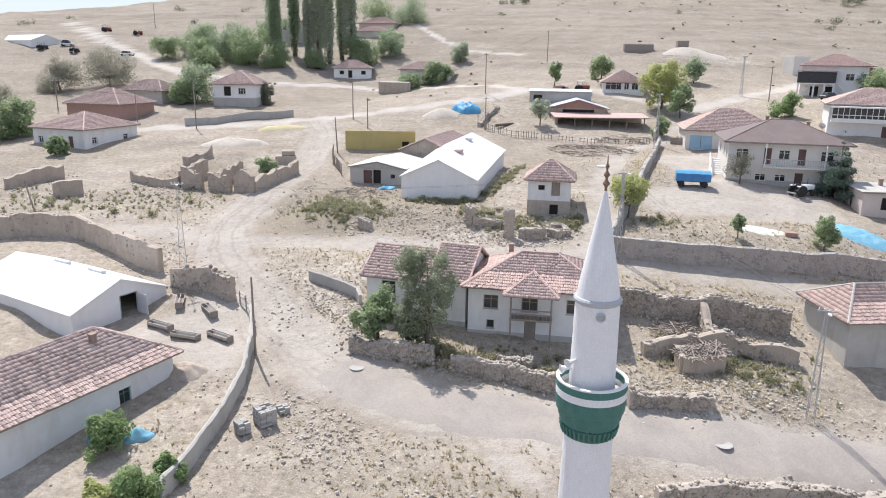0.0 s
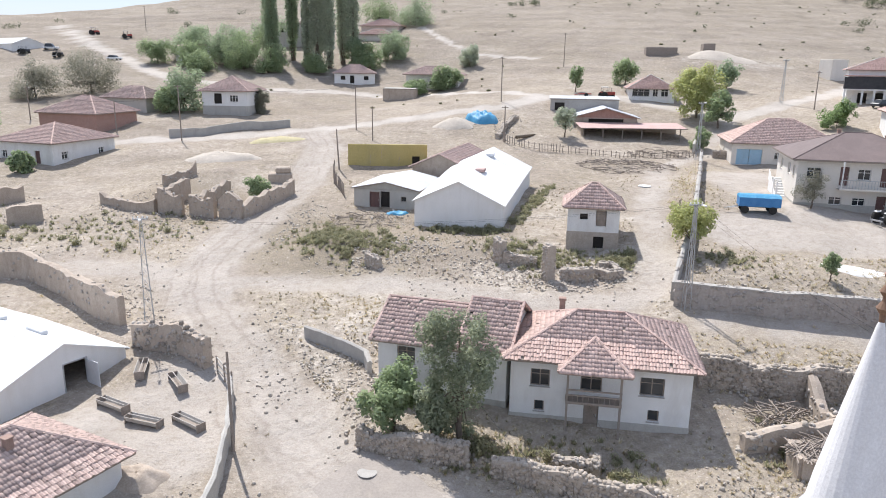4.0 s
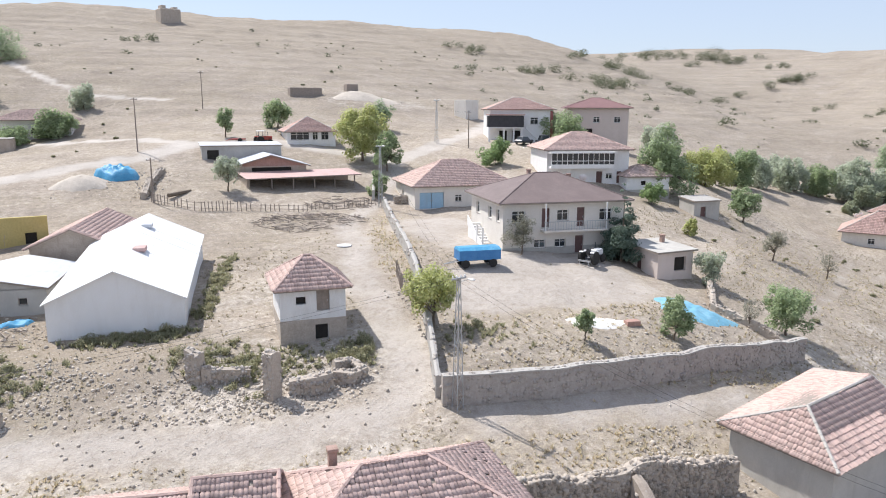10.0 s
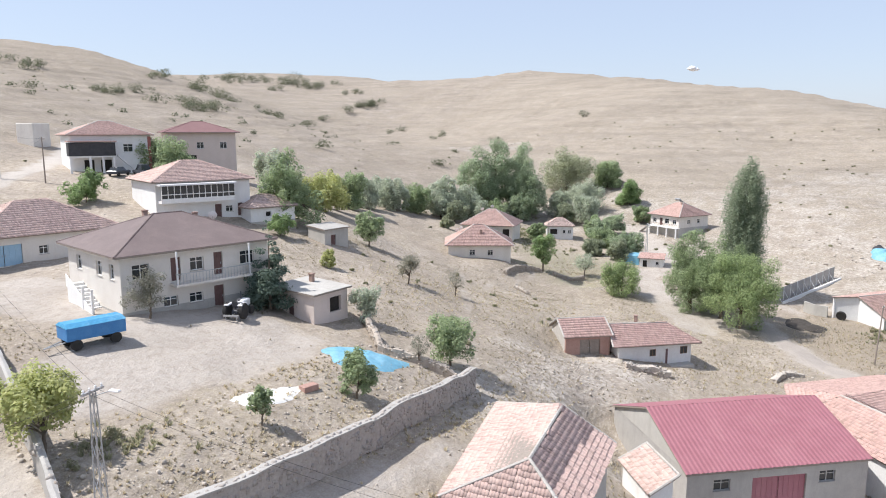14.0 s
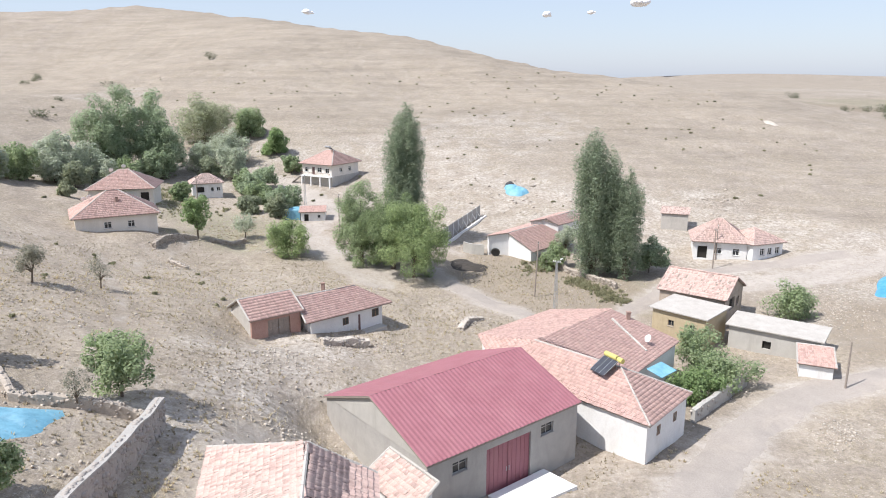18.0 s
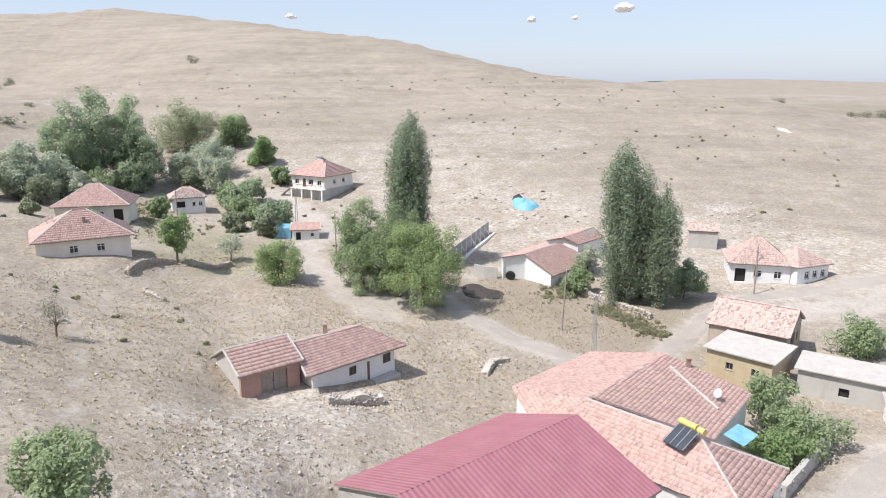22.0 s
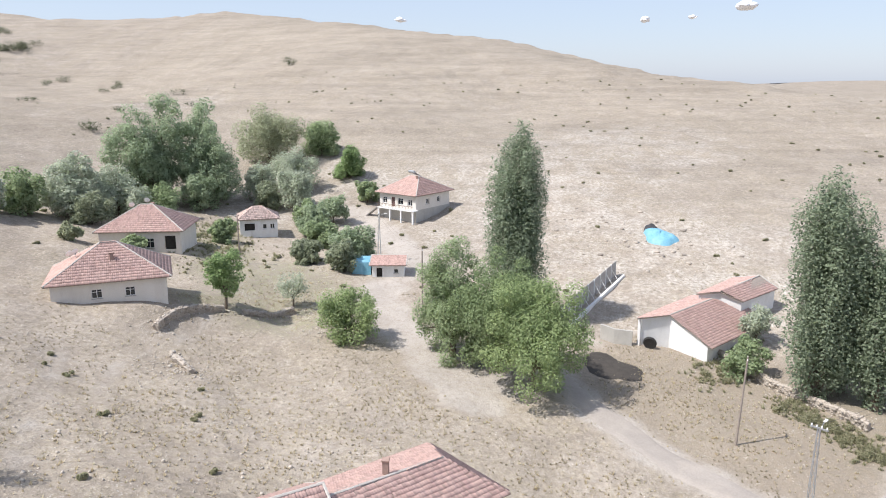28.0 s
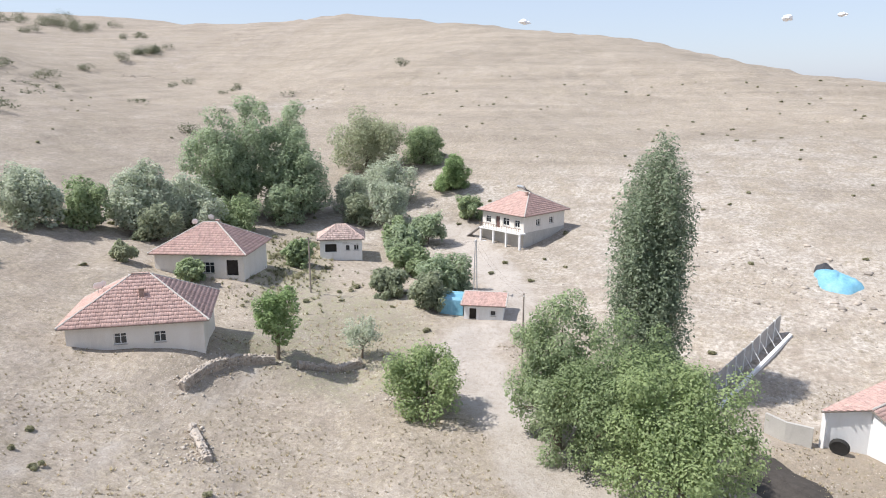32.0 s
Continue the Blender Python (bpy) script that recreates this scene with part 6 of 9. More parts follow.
# by the old house and in the walled yard
tree(-0.9, 54.6, 8.8, 4.8, L_SAGE, "tall leafy tree before a derelict white house", "tall", 0.13, 3700, 0.06)
tree(-2.6, 54.4, 4.4, 3.0, L_SAGE, "grey-green shrub before a derelict white house", "shrub", 0.14, 1800, 0.03, name="shrub")
tree(-5.2, 55.6, 5.2, 3.8, L_GREEN, "dense dark shrub tree beside a white wall", "round", 0.16, 2600, 0.08)
tree(21.2, 79.3, 5.0, 4.8, L_YELLOW, "yellow-green yard tree beside a stone wall", "round", 0.16, 2200, 0.3)
tree(31.2, 73.0, 2.6, 1.5, L_GREEN, "young slim tree in a yard", "round", 0.12, 700, 0.25)
tree(40.0, 72.0, 3.9, 3.0, L_GREEN, "small leafy yard tree near a blue tarpaulin", "round", 0.14, 1500, 0.2)
tree(55.5, 72.5, 4.6, 5.0, L_GREEN, "broad low tree at the yard wall's end", "round", 0.16, 2200, 0.15)
tree(51.4, 73.4, 2.8, 2.0, L_GREY, "bare thin shrub beside a stone wall", "round", 0.07, 420, 0.2)
tree(56.6, 82.6, 3.8, 3.4, L_OLIVE, "grey-green shrub beside a cream shed", "shrub", 0.14, 1300, 0.05, name="shrub")
tree(38.8, 92.2, 4.2, 3.4, L_GREY, "grey leafless tree against a cream house", "round", 0.10, 1100, 0.2)
tree(50.0, 89.2, 8.6, 5.0, L_SPRUCE, "blue-green spruce beside a cream villa", "spruce", 0.16, 3600, name="spruce")
# round the shelters and upper houses
tree(45.0, 149.0, 9.4, 8.5, L_YELLOW, "large yellowing tree beside farm shelters", "wide", 0.26, 3400, 0.12)
tree(47.0, 143.0, 7.5, 5.0, L_GREEN, "green tree beside farm shelters", "round", 0.24, 1800, 0.1)
tree(39.6, 130.4, 3.8, 3.6, L_GREEN, "round green bush at a track's corner", "shrub", 0.18, 1200, 0.05, name="shrub")
tree(18.2, 134.0, 5.0, 3.8, L_OLIVE, "grey-green tree in a fenced pen", "round", 0.17, 1300, 0.28)
tree(38.0, 176.0, 6.5, 6.6, L_GREEN, "round green tree on the hillside", "round", 0.28, 1300, 0.12)
tree(25.5, 167.0, 5.6, 3.4, L_GREEN, "small tree beside the upper road", "round", 0.24, 700, 0.25)
tree(59.0, 172.0, 6.0, 6.0, L_DARK, "dark green tree behind the shelters", "round", 0.28, 1200, 0.12)
tree(64.5, 136.5, 4.6, 5.6, L_BRIGHT, "bright green bushy tree beside parked cars", "shrub", 0.22, 1500, 0.08)
tree(-25.0, 102.5, 3.0, 4.2, L_GREEN, "green bush growing in a ruin", "shrub", 0.2, 1100, 0.05, name="shrub")
tree(84.6, 116.0, 11.5, 9.0, L_GREEN, "large dark green tree above a small white house", "wide", 0.27, 3400, 0.1)
tree(84.0, 140.0, 7.5, 7.0, L_GREEN, "green tree before a red-roofed villa", "wide", 0.26, 2000, 0.1)
tree(90.0, 151.5, 6.5, 8.0, L_GREEN, "green trees before a red-roofed villa", "wide", 0.26, 2000, 0.08)
tree(110.0, 160.0, 6.6, 5.5, L_DARK, "green tree at a villa's corner", "round", 0.26, 1200, 0.1)
tree(94.0, 108.0, 5.6, 5.0, L_GREEN, "green tree beside a hill hut", "round", 0.22, 1500, 0.1)
tree(76.5, 111.0, 3.4, 4.0, L_BRIGHT, "bright low bush by a small white house", "shrub", 0.2, 1000, 0.05, name="shrub")
tree(72.0, 99.0, 2.6, 2.4, L_YELLOW, "yellow bush on the slope", "shrub", 0.16, 700, 0.05, name="shrub")
tree(80.0, 92.0, 4.2, 3.4, L_GREY, "sparse grey tree on the slope", "round", 0.12, 800, 0.3)
tree(86.0, 88.0, 4.0, 3.0, L_GREY, "bare thin tree on the slope", "round", 0.09, 420, 0.3)
# along the stream
for x_, y_, h_, w_, m_, t_, k_, n_ in [
    (150, 139, 8, 8, L_OLIVE, "silver-green willow bush along the stream", "wide", 1500), (140, 141, 7, 8, L_OLIVE, "silver-green willow bush along the stream", "wide", 1500), (130, 138, 7, 8, L_GREEN, "green willow along the stream", "wide", 1500),
    (118, 134, 7.5, 7, L_YELLOW, "yellow-green willow along the stream", "wide", 1400), (108, 128, 6.5, 8, L_YELLOW, "yellow-green bush along the stream", "wide", 1400), (102, 134, 8, 7, L_OLIVE, "grey-green tree along the stream", "wide", 1300),
    (162, 132, 8.5, 8, L_OLIVE, "silver-green willow along the stream", "wide", 1600), (156, 148, 6, 7, L_OLIVE, "silver-green willow along the stream", "wide", 1100), (170, 128, 9, 9, L_OLIVE, "silver-green willow behind a bungalow", "wide", 1600),
    (190, 129, 16.2, 10, L_DARK, "large dark poplar grove tree", "wide", 3000), (185.5, 132.5, 14.5, 10, L_DARK, "large dark poplar grove tree", "wide", 3000), (198, 125, 16.5, 9.5, L_DARK, "tall dark poplar grove tree", "wide", 3000), (194, 121, 12.5, 9, L_DARK, "large dark tree in a grove", "wide", 2400),
    (226, 120, 13.5, 15, L_WILLOW, "broad silver-green willow by the stream", "wide", 3000), (210, 108, 9, 10, L_OLIVE, "silver-green willow by the stream", "wide", 1600), (198, 104, 8, 9, L_OLIVE, "silver-green willow by the stream", "wide", 1600), (232, 108, 7.6, 10, L_GREEN, "dark green round tree by the stream", "wide", 2400),
    (218, 97, 6.6, 8.0, L_BRIGHT, "bright green round tree above a bungalow", "round", 1800), (204, 90, 5.0, 5.0, L_GREEN, "small green garden tree below a balcony", "round", 900), (179, 95, 5.2, 5.5, L_DARK, "dark green tree in a garden", "wide", 1500), (172, 91, 5.0, 5.5, L_GREEN, "green leafy tree in a garden", "wide", 1500),
    (166, 84.5, 5.0, 6.8, L_DARK, "dark green plum tree in a garden", "wide", 1700), (161, 91, 3.4, 4.4, L_SAGE, "pale green tree in a garden", "wide", 1300), 
    (185, 98, 5.2, 5.0, L_GREEN, "leafy fruit tree in a garden", "wide", 1300), (190, 94, 5.5, 6.0, L_DARK, "dark green fruit tree in a garden", "wide", 1200), (158, 84, 4.4, 5.0, L_SAGE, "pale green sapling in a garden", "round", 900),
    (147.6, 112.6, 3.0, 3.4, L_GREEN, "small tree before a bungalow", "round", 900), (156, 136, 6.5, 6.5, L_GREEN, "green willow bush along the stream", "wide", 1100), (166, 133, 9.5, 7, L_OLIVE, "tall silver-green willow along the stream", "wide", 1400), (160, 127, 5, 6, L_SAGE, "sage-green bush along the stream", "wide", 1000),
    (174, 132, 7.5, 7, L_OLIVE, "silver-green willow along the stream", "wide", 1100), (178, 124, 6, 6.5, L_GREEN, "green bush below dark trees", "wide", 1000), (188, 121, 7, 7, L_DARK, "dark green bush below tall trees", "wide", 1200), (202, 113, 7.5, 8, L_OLIVE, "silver-green willow by the stream", "wide", 1300), (196, 110, 5.5, 6, L_SAGE, "sage-green bush by the stream", "wide", 1000),
    (147.2, 122.6, 2.2, 3.2, L_WILLOW, "low sage-green bush beside a bungalow", "shrub", 900), (166, 107, 4.2, 4.0, L_GREEN, "green tree beside a small hut", "round", 900)]:
    big = m_ is L_DARK and h_ > 12
    tree(x_, y_, h_ * (1.36 if big else 1.1), w_ * (1.35 if big else 1.12), m_, t_, k_, 0.3, int(n_ * 1.9), 0.03)
tree(134.6, 93.4, 8.4, 5.4, L_BRIGHT, "bright green slender tree beside a terrace wall", "round", 0.19, 2400, 0.12)
tree(141.0, 86.6, 5.4, 4.8, L_OLIVE, "thin pale green sapling tree", "round", 0.14, 1000, 0.25)
tree(132.4, 76.6, 6.8, 7.6, L_SUNLIT, "broad round green tree on open ground", "wide", 0.19, 3800, 0.06)
tree(127.0, 58.0, 14.5, 11.5, L_LANE, "large spreading green tree by the lane", "wide", 0.165, 13000, 0.15)
tree(121.8, 54.4, 12.0, 11.5, L_SUNLIT, "large spreading bright tree by the lane", "wide", 0.165, 14000, 0.15)
tree(130.0, 63.6, 14.0, 9.5, L_GREEN, "dark green tree in a group by the lane", "wide", 0.165, 10000, 0.06)
tree(142.0, 56.2, 27.5, 8.8, L_POPLAR, "tall columnar poplar by the lane", "poplar", 0.19, 17000, 0.05, name="poplar")
tree(125.3, 24.4, 25.5, 8.4, L_POPLAR, "tall columnar poplar above a stone wall", "poplar", 0.19, 16000, 0.03, name="poplar")
tree(122.8, 19.6, 19.0, 5.8, L_POPLAR, "columnar poplar above a stone wall", "poplar", 0.18, 8000, 0.03, name="poplar")
tree(128.0, 21.0, 17.0, 6.0, L_POPLAR, "slender poplar in a row", "poplar", 0.18, 6000, 0.03, name="poplar")
tree(126.0, 14.6, 6.0, 6.4, L_DARK, "dark green bush beside the poplars", "shrub", 0.22, 2400, 0.02)
tree(130.6, 30.0, 4.6, 5.0, L_GREEN, "green shrub beside a byre", "shrub", 0.2, 1500, 0.02)
tree(139.0, 26.6, 5.0, 5.0, L_OLIVE, "grey-green shrub before a byre", "shrub", 0.2, 1300, 0.04)
tree(87.0, 20.6, 6.4, 5.4, L_GREEN, "green tree in a walled garden", "round", 0.18, 1900, 0.08)
tree(82.6, 19.6, 4.6, 7.0, L_GREEN, "green garden shrubs by a wall", "shrub", 0.18, 2200, 0.03)
tree(79.6, 23.4, 4.0, 6.4, L_BRIGHT, "garden shrubs by a wall", "shrub", 0.18, 1800, 0.03)
tree(103.0, 1.6, 5.2, 7.6, L_GREEN, "round green shrub on rubble", "shrub", 0.2, 1800, 0.03)
# the upper west
for x_, y_, h_ in [(-49, 217, 26), (-51, 222, 28), (-45, 225, 27), (-40, 220, 24), (-37, 219, 26), (-33.5, 218, 25), (-30.5, 223, 27), (-28, 226, 26)]:
    tree(x_, y_, h_, 4.3, L_OLIVE if x_ > -42 else L_DARK, "tall slender poplar in a row above the village", "poplar", 0.34, 2300, 0.05, name="poplar", group="poplar row")
for x_, y_, h_, w_, m_, t_, n_ in [(-62, 219, 11, 13, L_DARK, "dark green tree by upper houses", 2200), (-56, 213, 10, 12, L_GREEN, "green tree by upper houses", 2000), (-70, 214, 7, 9, L_GREEN, "green tree by a farm track", 1300), (-55, 162, 8.5, 10, L_DARK, "dark tree beside a roadside house", 1600), (-57, 158, 5, 5, L_GREEN, "green bush beside a roadside house", 900),
    (-72, 224, 10, 11, L_DARK, "dark green tree by upper houses", 1700), (-66, 207, 5.5, 8, L_GREEN, "low green tree by a farm track", 1100), (-77, 229, 8, 11, L_DARK, "dark green tree by a farm track", 1500), (-48, 211, 7, 8, L_GREEN, "green tree at the foot of a poplar row", 1300), (-53, 229, 12, 11, L_DARK, "dark green tree behind the poplar row", 1600), (-37, 213, 5, 8, L_GREEN, "low green tree at the foot of a poplar row", 1100), (-86, 137, 7, 10, L_GREY, "grey-green thicket beside the village track", 1300),
    (-82, 220, 6.5, 9, L_GREEN, "green bush by a farm track", 1200), (-80, 176, 9, 14, L_GREY, "grey leafless thicket beside the road", 1500), (-88, 168, 8, 10, L_GREY, "grey leafless thicket beside the road", 1200), (-75, 126, 7, 8, L_GREEN, "green tree beside a whitewashed house", 1500), (-78, 120, 7, 8, L_GREEN, "green tree beside a whitewashed house", 1500),
    (-23, 218, 7.5, 9, L_GREEN, "green tree above a cottage", 1500), (-16, 226, 8, 10, L_DARK, "dark tree above a cottage", 1600), (-12, 268, 10, 14, L_DARK, "dark tree high on the slope", 1500), (-24, 271, 9, 14, L_GREEN, "green tree high on the slope", 1400), (-27, 222, 8, 6, L_DARK, "dark narrow tree beside a cottage", 1200), (-1.0, 193.8, 5.4, 8, L_GREEN, "vine-covered tree before a cottage", 1600), (-8.5, 193.4, 3.4, 7, L_GREEN, "low green vines before a cottage", 1100),
    (5, 214, 6, 6, L_OLIVE, "olive tree above a garden", 900), (-61.5, 114.5, 3.2, 3.0, L_GREEN, "small tree before a whitewashed house", 800), (-40, 164, 5, 4, L_GREY, "grey shrub by a roadside house", 800)]:
    tree(x_, y_, h_, w_, m_, t_, "wide", 0.2 if m_ is L_GREY else 0.28, int(n_ * (2.4 if m_ is L_GREY else 1.5)), 0.0)
for x_, y_, h_, w_, m_ in [(-21.5, 41.6, 2.7, 3.2, L_BRIGHT), (-17.8, 36.6, 2.7, 3.4, L_BRIGHT), (-19.6, 36.0, 1.8, 2.4, L_YELLOW), (-16.5, 38.8, 1.9, 2.0, L_BRIGHT)]:
    tree(x_, y_, h_, w_, m_, "bright green shrub in a farmyard", "shrub", 0.13, 1500, 0.03, name="shrub", group="farmyard shrubs")

# ---- rocks ----
def rock_shapes(k=8):
    out = []
    for i in range(k):
        q = random.Random(500 + i)
        vs = []
        for z in (-0.5, 0.5):
            s = 1.0 if z < 0 else q.uniform(0.55, 0.9)
            for x, y in ((-1, -1), (1, -1), (1, 1), (-1, 1)):
                vs.append((0.5 * s * x * q.uniform(0.7, 1.15), 0.5 * s * y * q.uniform(0.7, 1.15), z * q.uniform(0.75, 1.1)))
        vs.append((q.uniform(-0.15, 0.15), q.uniform(-0.15, 0.15), q.uniform(0.6, 0.78)))
        out.append(np.array(vs))
    return out


ROCKS = rock_shapes()
ROCK_T = np.array([(0, 2, 1), (0, 3, 2), (0, 1, 5), (0, 5, 4), (1, 2, 6), (1, 6, 5), (2, 3, 7), (2, 7, 6), (3, 0, 4), (3, 4, 7), (4, 5, 8), (5, 6, 8), (6, 7, 8), (7, 4, 8)])
ROCK_MESH = [fast_mesh("stone", r, ROCK_T, m) for m in (surface("single_field_stone", (0.40, 0.36, 0.32), (0.52, 0.475, 0.43), 1.6, 0.92, (0.27, 0.24, 0.2), 0.4, 9.0, 0.9, objrand=0.2),) for r in ROCKS[:5]]


def rocks_mesh(name, P, S, mat, seed=3, flat=0.7):
    """Many rocks in one mesh: places P, sizes S."""
    r = np.random.default_rng(seed)
    n = len(P)
    a = r.uniform(0, 6.28, n)
    ca, sa_ = np.cos(a), np.sin(a)
    k = r.integers(0, len(ROCKS), n)
    base = np.stack(ROCKS)[k] * np.array([1, 1, 1.0])
    sc = S[:, None] * r.uniform(0.7, 1.3, (n, 3)) * np.array([1, 1, flat])
    base = base * sc[:, None, :]
    x = base[..., 0] * ca[:, None] - base[..., 1] * sa_[:, None]
    y = base[..., 0] * sa_[:, None] + base[..., 1] * ca[:, None]
    V = np.stack([x, y, base[..., 2]], -1) + P[:, None, :]
    F_ = (np.arange(n)[:, None, None] * 9 + ROCK_T[None]).reshape(-1, 3)
    return fast_mesh(name, V.reshape(-1, 3), F_, mat)


# ---- walls of stone, mud and concrete ----
def along(pts, step):
    out = []
    for (ax, ay), (bx, by) in zip(pts, pts[1:]):
        n = max(1, round(math.hypot(bx - ax, by - ay) / step))
        out += [(ax + (bx - ax) * k / n, ay + (by - ay) * k / n) for k in range(n)]
    return np.array(out + [pts[-1]], float)


def free_wall(name, pts, height, label, mat, thick=0.45, ruin=0.0, stones=0, loose=0, seed=1, stone_mat=None, top=None, group="", kind="", level=None, size=0.3, sink=0.035):
    """A wall along a line on the ground; ruin makes its top ragged, stones faces it with single stones."""
    r = np.random.default_rng(seed)
    step = 0.5 if ruin else 1.0
    P = along(pts, step)
    n = len(P)
    d = np.gradient(P, axis=0)
    d /= np.linalg.norm(d, axis=1)[:, None]
    nr = np.stack([-d[:, 1], d[:, 0]], 1)
    h = np.full(n, float(height))
    if ruin:
        w = r.normal(0, 1, n)
        for _ in range(2):
            w = np.convolve(np.pad(w, 1, "edge"), [0.3, 0.4, 0.3], "valid")
        h = np.maximum(0.25 * height, h * (1 + ruin * w * 0.8 - ruin * 0.25 * (r.random(n) < 0.2)))
    zb = land_z(P[:, 0], P[:, 1])
    zt = zb + h if level is None else np.full(n, level) + 0 * h
    T = thing(name, P[n // 2, 0], P[n // 2, 1], zb[n // 2], 0, label, "wall", group, kind)
    o = np.array([P[n // 2, 0], P[n // 2, 1], zb[n // 2]])
    g = Geo()
    vs = []
    for i in range(n):
        jl, jr = (r.uniform(-0.05, 0.05), r.uniform(-0.05, 0.05)) if ruin or stones else (0, 0)
        a, b = P[i] + nr[i] * (thick / 2 + jl), P[i] - nr[i] * (thick / 2 + jr)
        vs += [(*a, zb[i] - 0.6), (*b, zb[i] - 0.6), (*b, zt[i]), (*(P[i]), zt[i] + (0.08 if ruin or stones else 0.0)), (*a, zt[i])]
    fs = [(0, 4, 3, 2, 1)]
    for i in range(n - 1):
        p, q = i * 5, i * 5 + 5
        for k in range(5):
            fs.append((p + k, p + (k + 1) % 5, q + (k + 1) % 5, q + k))
    fs.append(tuple((n - 1) * 5 + k for k in range(5)))
    g.add(np.array(vs) - o, fs)
    part("wall_body", g.mesh("wall_body", mat), T)
    if top:
        c = Geo()
        vs = []
        for i in range(n):
            a, b = P[i] + nr[i] * (thick / 2 + 0.06), P[i] - nr[i] * (thick / 2 + 0.06)
            vs += [(*a, zt[i] + 0.002), (*b, zt[i] + 0.002), (*b, zt[i] + 0.1), (*a, zt[i] + 0.1)]
        fs = [(3, 2, 1, 0)] + [(i * 4 + k, i * 4 + (k + 1) % 4, i * 4 + 4 + (k + 1) % 4, i * 4 + 4 + k) for i in range(n - 1) for k in range(4)] + [tuple((n - 1) * 4 + k for k in range(4))]
        c.add(np.array(vs) - o, fs)
        part("coping", c.mesh("coping", top), T)
    if stones:
        stones, size = (int(stones * 3.2), size * 0.82) if mat is M_STONE else (stones, size)
        k = r.uniform(0, n - 1.001, stones)
        i = k.astype(int)
        f = (k - i)[:, None]
        side = np.where(r.random(stones) < 0.6, -1, 1)
        base, nn = P[i] * (1 - f) + P[i + 1] * f, nr[i]
        hh = (zt[i] - zb[i]) * r.random(stones)
        on_top = r.random(stones) < 0.16
        off = np.where(on_top, r.uniform(-0.5, 0.5, stones), side * 1.0)
        xy = base + nn * (off * (thick / 2 - sink))[:, None]
        z = zb[i] * (1 - f[:, 0]) + zb[i + 1] * f[:, 0] + np.where(on_top, zt[i] - zb[i] + 0.05, hh)
        Q = np.c_[xy, z] - o
        S = size * (0.6 + 0.7 * r.random(stones))
        m = min(110, stones)
        for q, s in zip(Q[:m], S[:m]):
            ob = part("stone", rnd.choice(ROCK_MESH), T)
            ob.matrix_basis = Matrix.LocRotScale(Vector(q), Euler((rnd.uniform(-0.3, 0.3), rnd.uniform(-0.3, 0.3), rnd.uniform(0, 6.3))), Vector((s, s * 0.8, s * 0.7)))
        if stones > m:
            tagged(part("stone_facing", rocks_mesh("stone_facing", Q[m:], S[m:], stone_mat or M_STONE, seed), T), kind="stuff")
    if loose:
        k = r.integers(0, n, loose)
        xy = P[k] + r.normal(0, 0.9, (loose, 2))
        Q = np.c_[xy, land_z(xy[:, 0], xy[:, 1]) + 0.04] - o
        tagged(part("fallen_stones", rocks_mesh("fallen_stones", Q, 0.09 + 0.22 * r.random(loose) ** 2, M_RUBBLE, seed + 1), T), kind="stuff")
    return T


YARD = [(17.2, 70.6), (21.4, 69.2), (25.7, 68.4), (30.4, 67.9), (35.9, 67.7), (42.5, 67.9), (52.6, 68.7)]
free_wall("yard_wall", YARD, 1.95, "long grey fieldstone yard wall with cement coping", M_COURSED, 0.5, stone_mat=M_COURSED, stones=1500, seed=11, top=M_CONCRETE, kind="structure", size=0.24, sink=0.06)
free_wall("yard_side_wall", [(17.3, 71.3), (21.3, 80.4), (25.3, 90.2), (32.3, 109.2), (37.6, 124.0)], 1.5, "grey yard side wall running uphill beside a track", M_CONCRETE, 0.4, stones=160, seed=12, kind="structure")
free_wall("yard_east_wall", [(52.7, 69.0), (50.6, 77.0), (58.0, 84.0)], 0.7, "low dry-stone boundary at the yard's edge", M_STONE, 0.5, 0.5, 120, 60, seed=13)
free_wall("front_garden_wall", [(-7.2, 54.2), (-4.4, 53.2), (-2.2, 52.8), (-0.4, 52.6)], 1.3, "dry-stone garden wall along the road", M_STONE, 0.6, 0.25, 260, 60, seed=14)
free_wall("front_garden_wall", [(1.0, 51.6), (4.2, 50.4), (8.0, 49.2), (10.4, 48.4)], 1.3, "dry-stone garden wall with weeds along the road", M_STONE, 0.6, 0.25, 320, 60, seed=15)
free_wall("garden_pen_wall", [(4.6, 52.2), (7.0, 51.5), (7.2, 52.8)], 0.9, "low stone pen wall before a white house", M_STONE, 0.5, 0.3, 90, 30, seed=16)
free_wall("farmyard_wall", [(-16.4, 37.0), (-15.6, 41.0), (-15.0, 45.0), (-14.9, 50.0), (-15.4, 54.5), (-16.2, 58.0), (-16.8, 60.0)], 1.35, "curving pale plastered farmyard wall", M_RENDER, 0.3, 0.04, seed=17, kind="structure")
free_wall("barnyard_wall", [(-26.2, 66.8), (-24.0, 66.2), (-21.6, 65.2), (-19.4, 63.4)], 2.0, "stone and mud retaining wall behind the barnyard", M_MUD, 0.7, 0.2, 200, 60, seed=18)
free_wall("ruined_mud_wall", [(-52.0, 79.0), (-46.0, 80.0), (-41.0, 78.8), (-36.0, 75.6), (-31.5, 71.8), (-28.6, 70.2)], 2.6, "ruined mud-brick wall with a small window behind a barn", M_MUD, 0.7, 0.16, 120, 120, seed=19)
free_wall("concrete_road_wall", [(-49, 137.4), (-40, 142.2), (-30, 146.0)], 1.4, "long low grey concrete wall beside the road", M_CONCRETE, 0.4, seed=20, kind="structure")
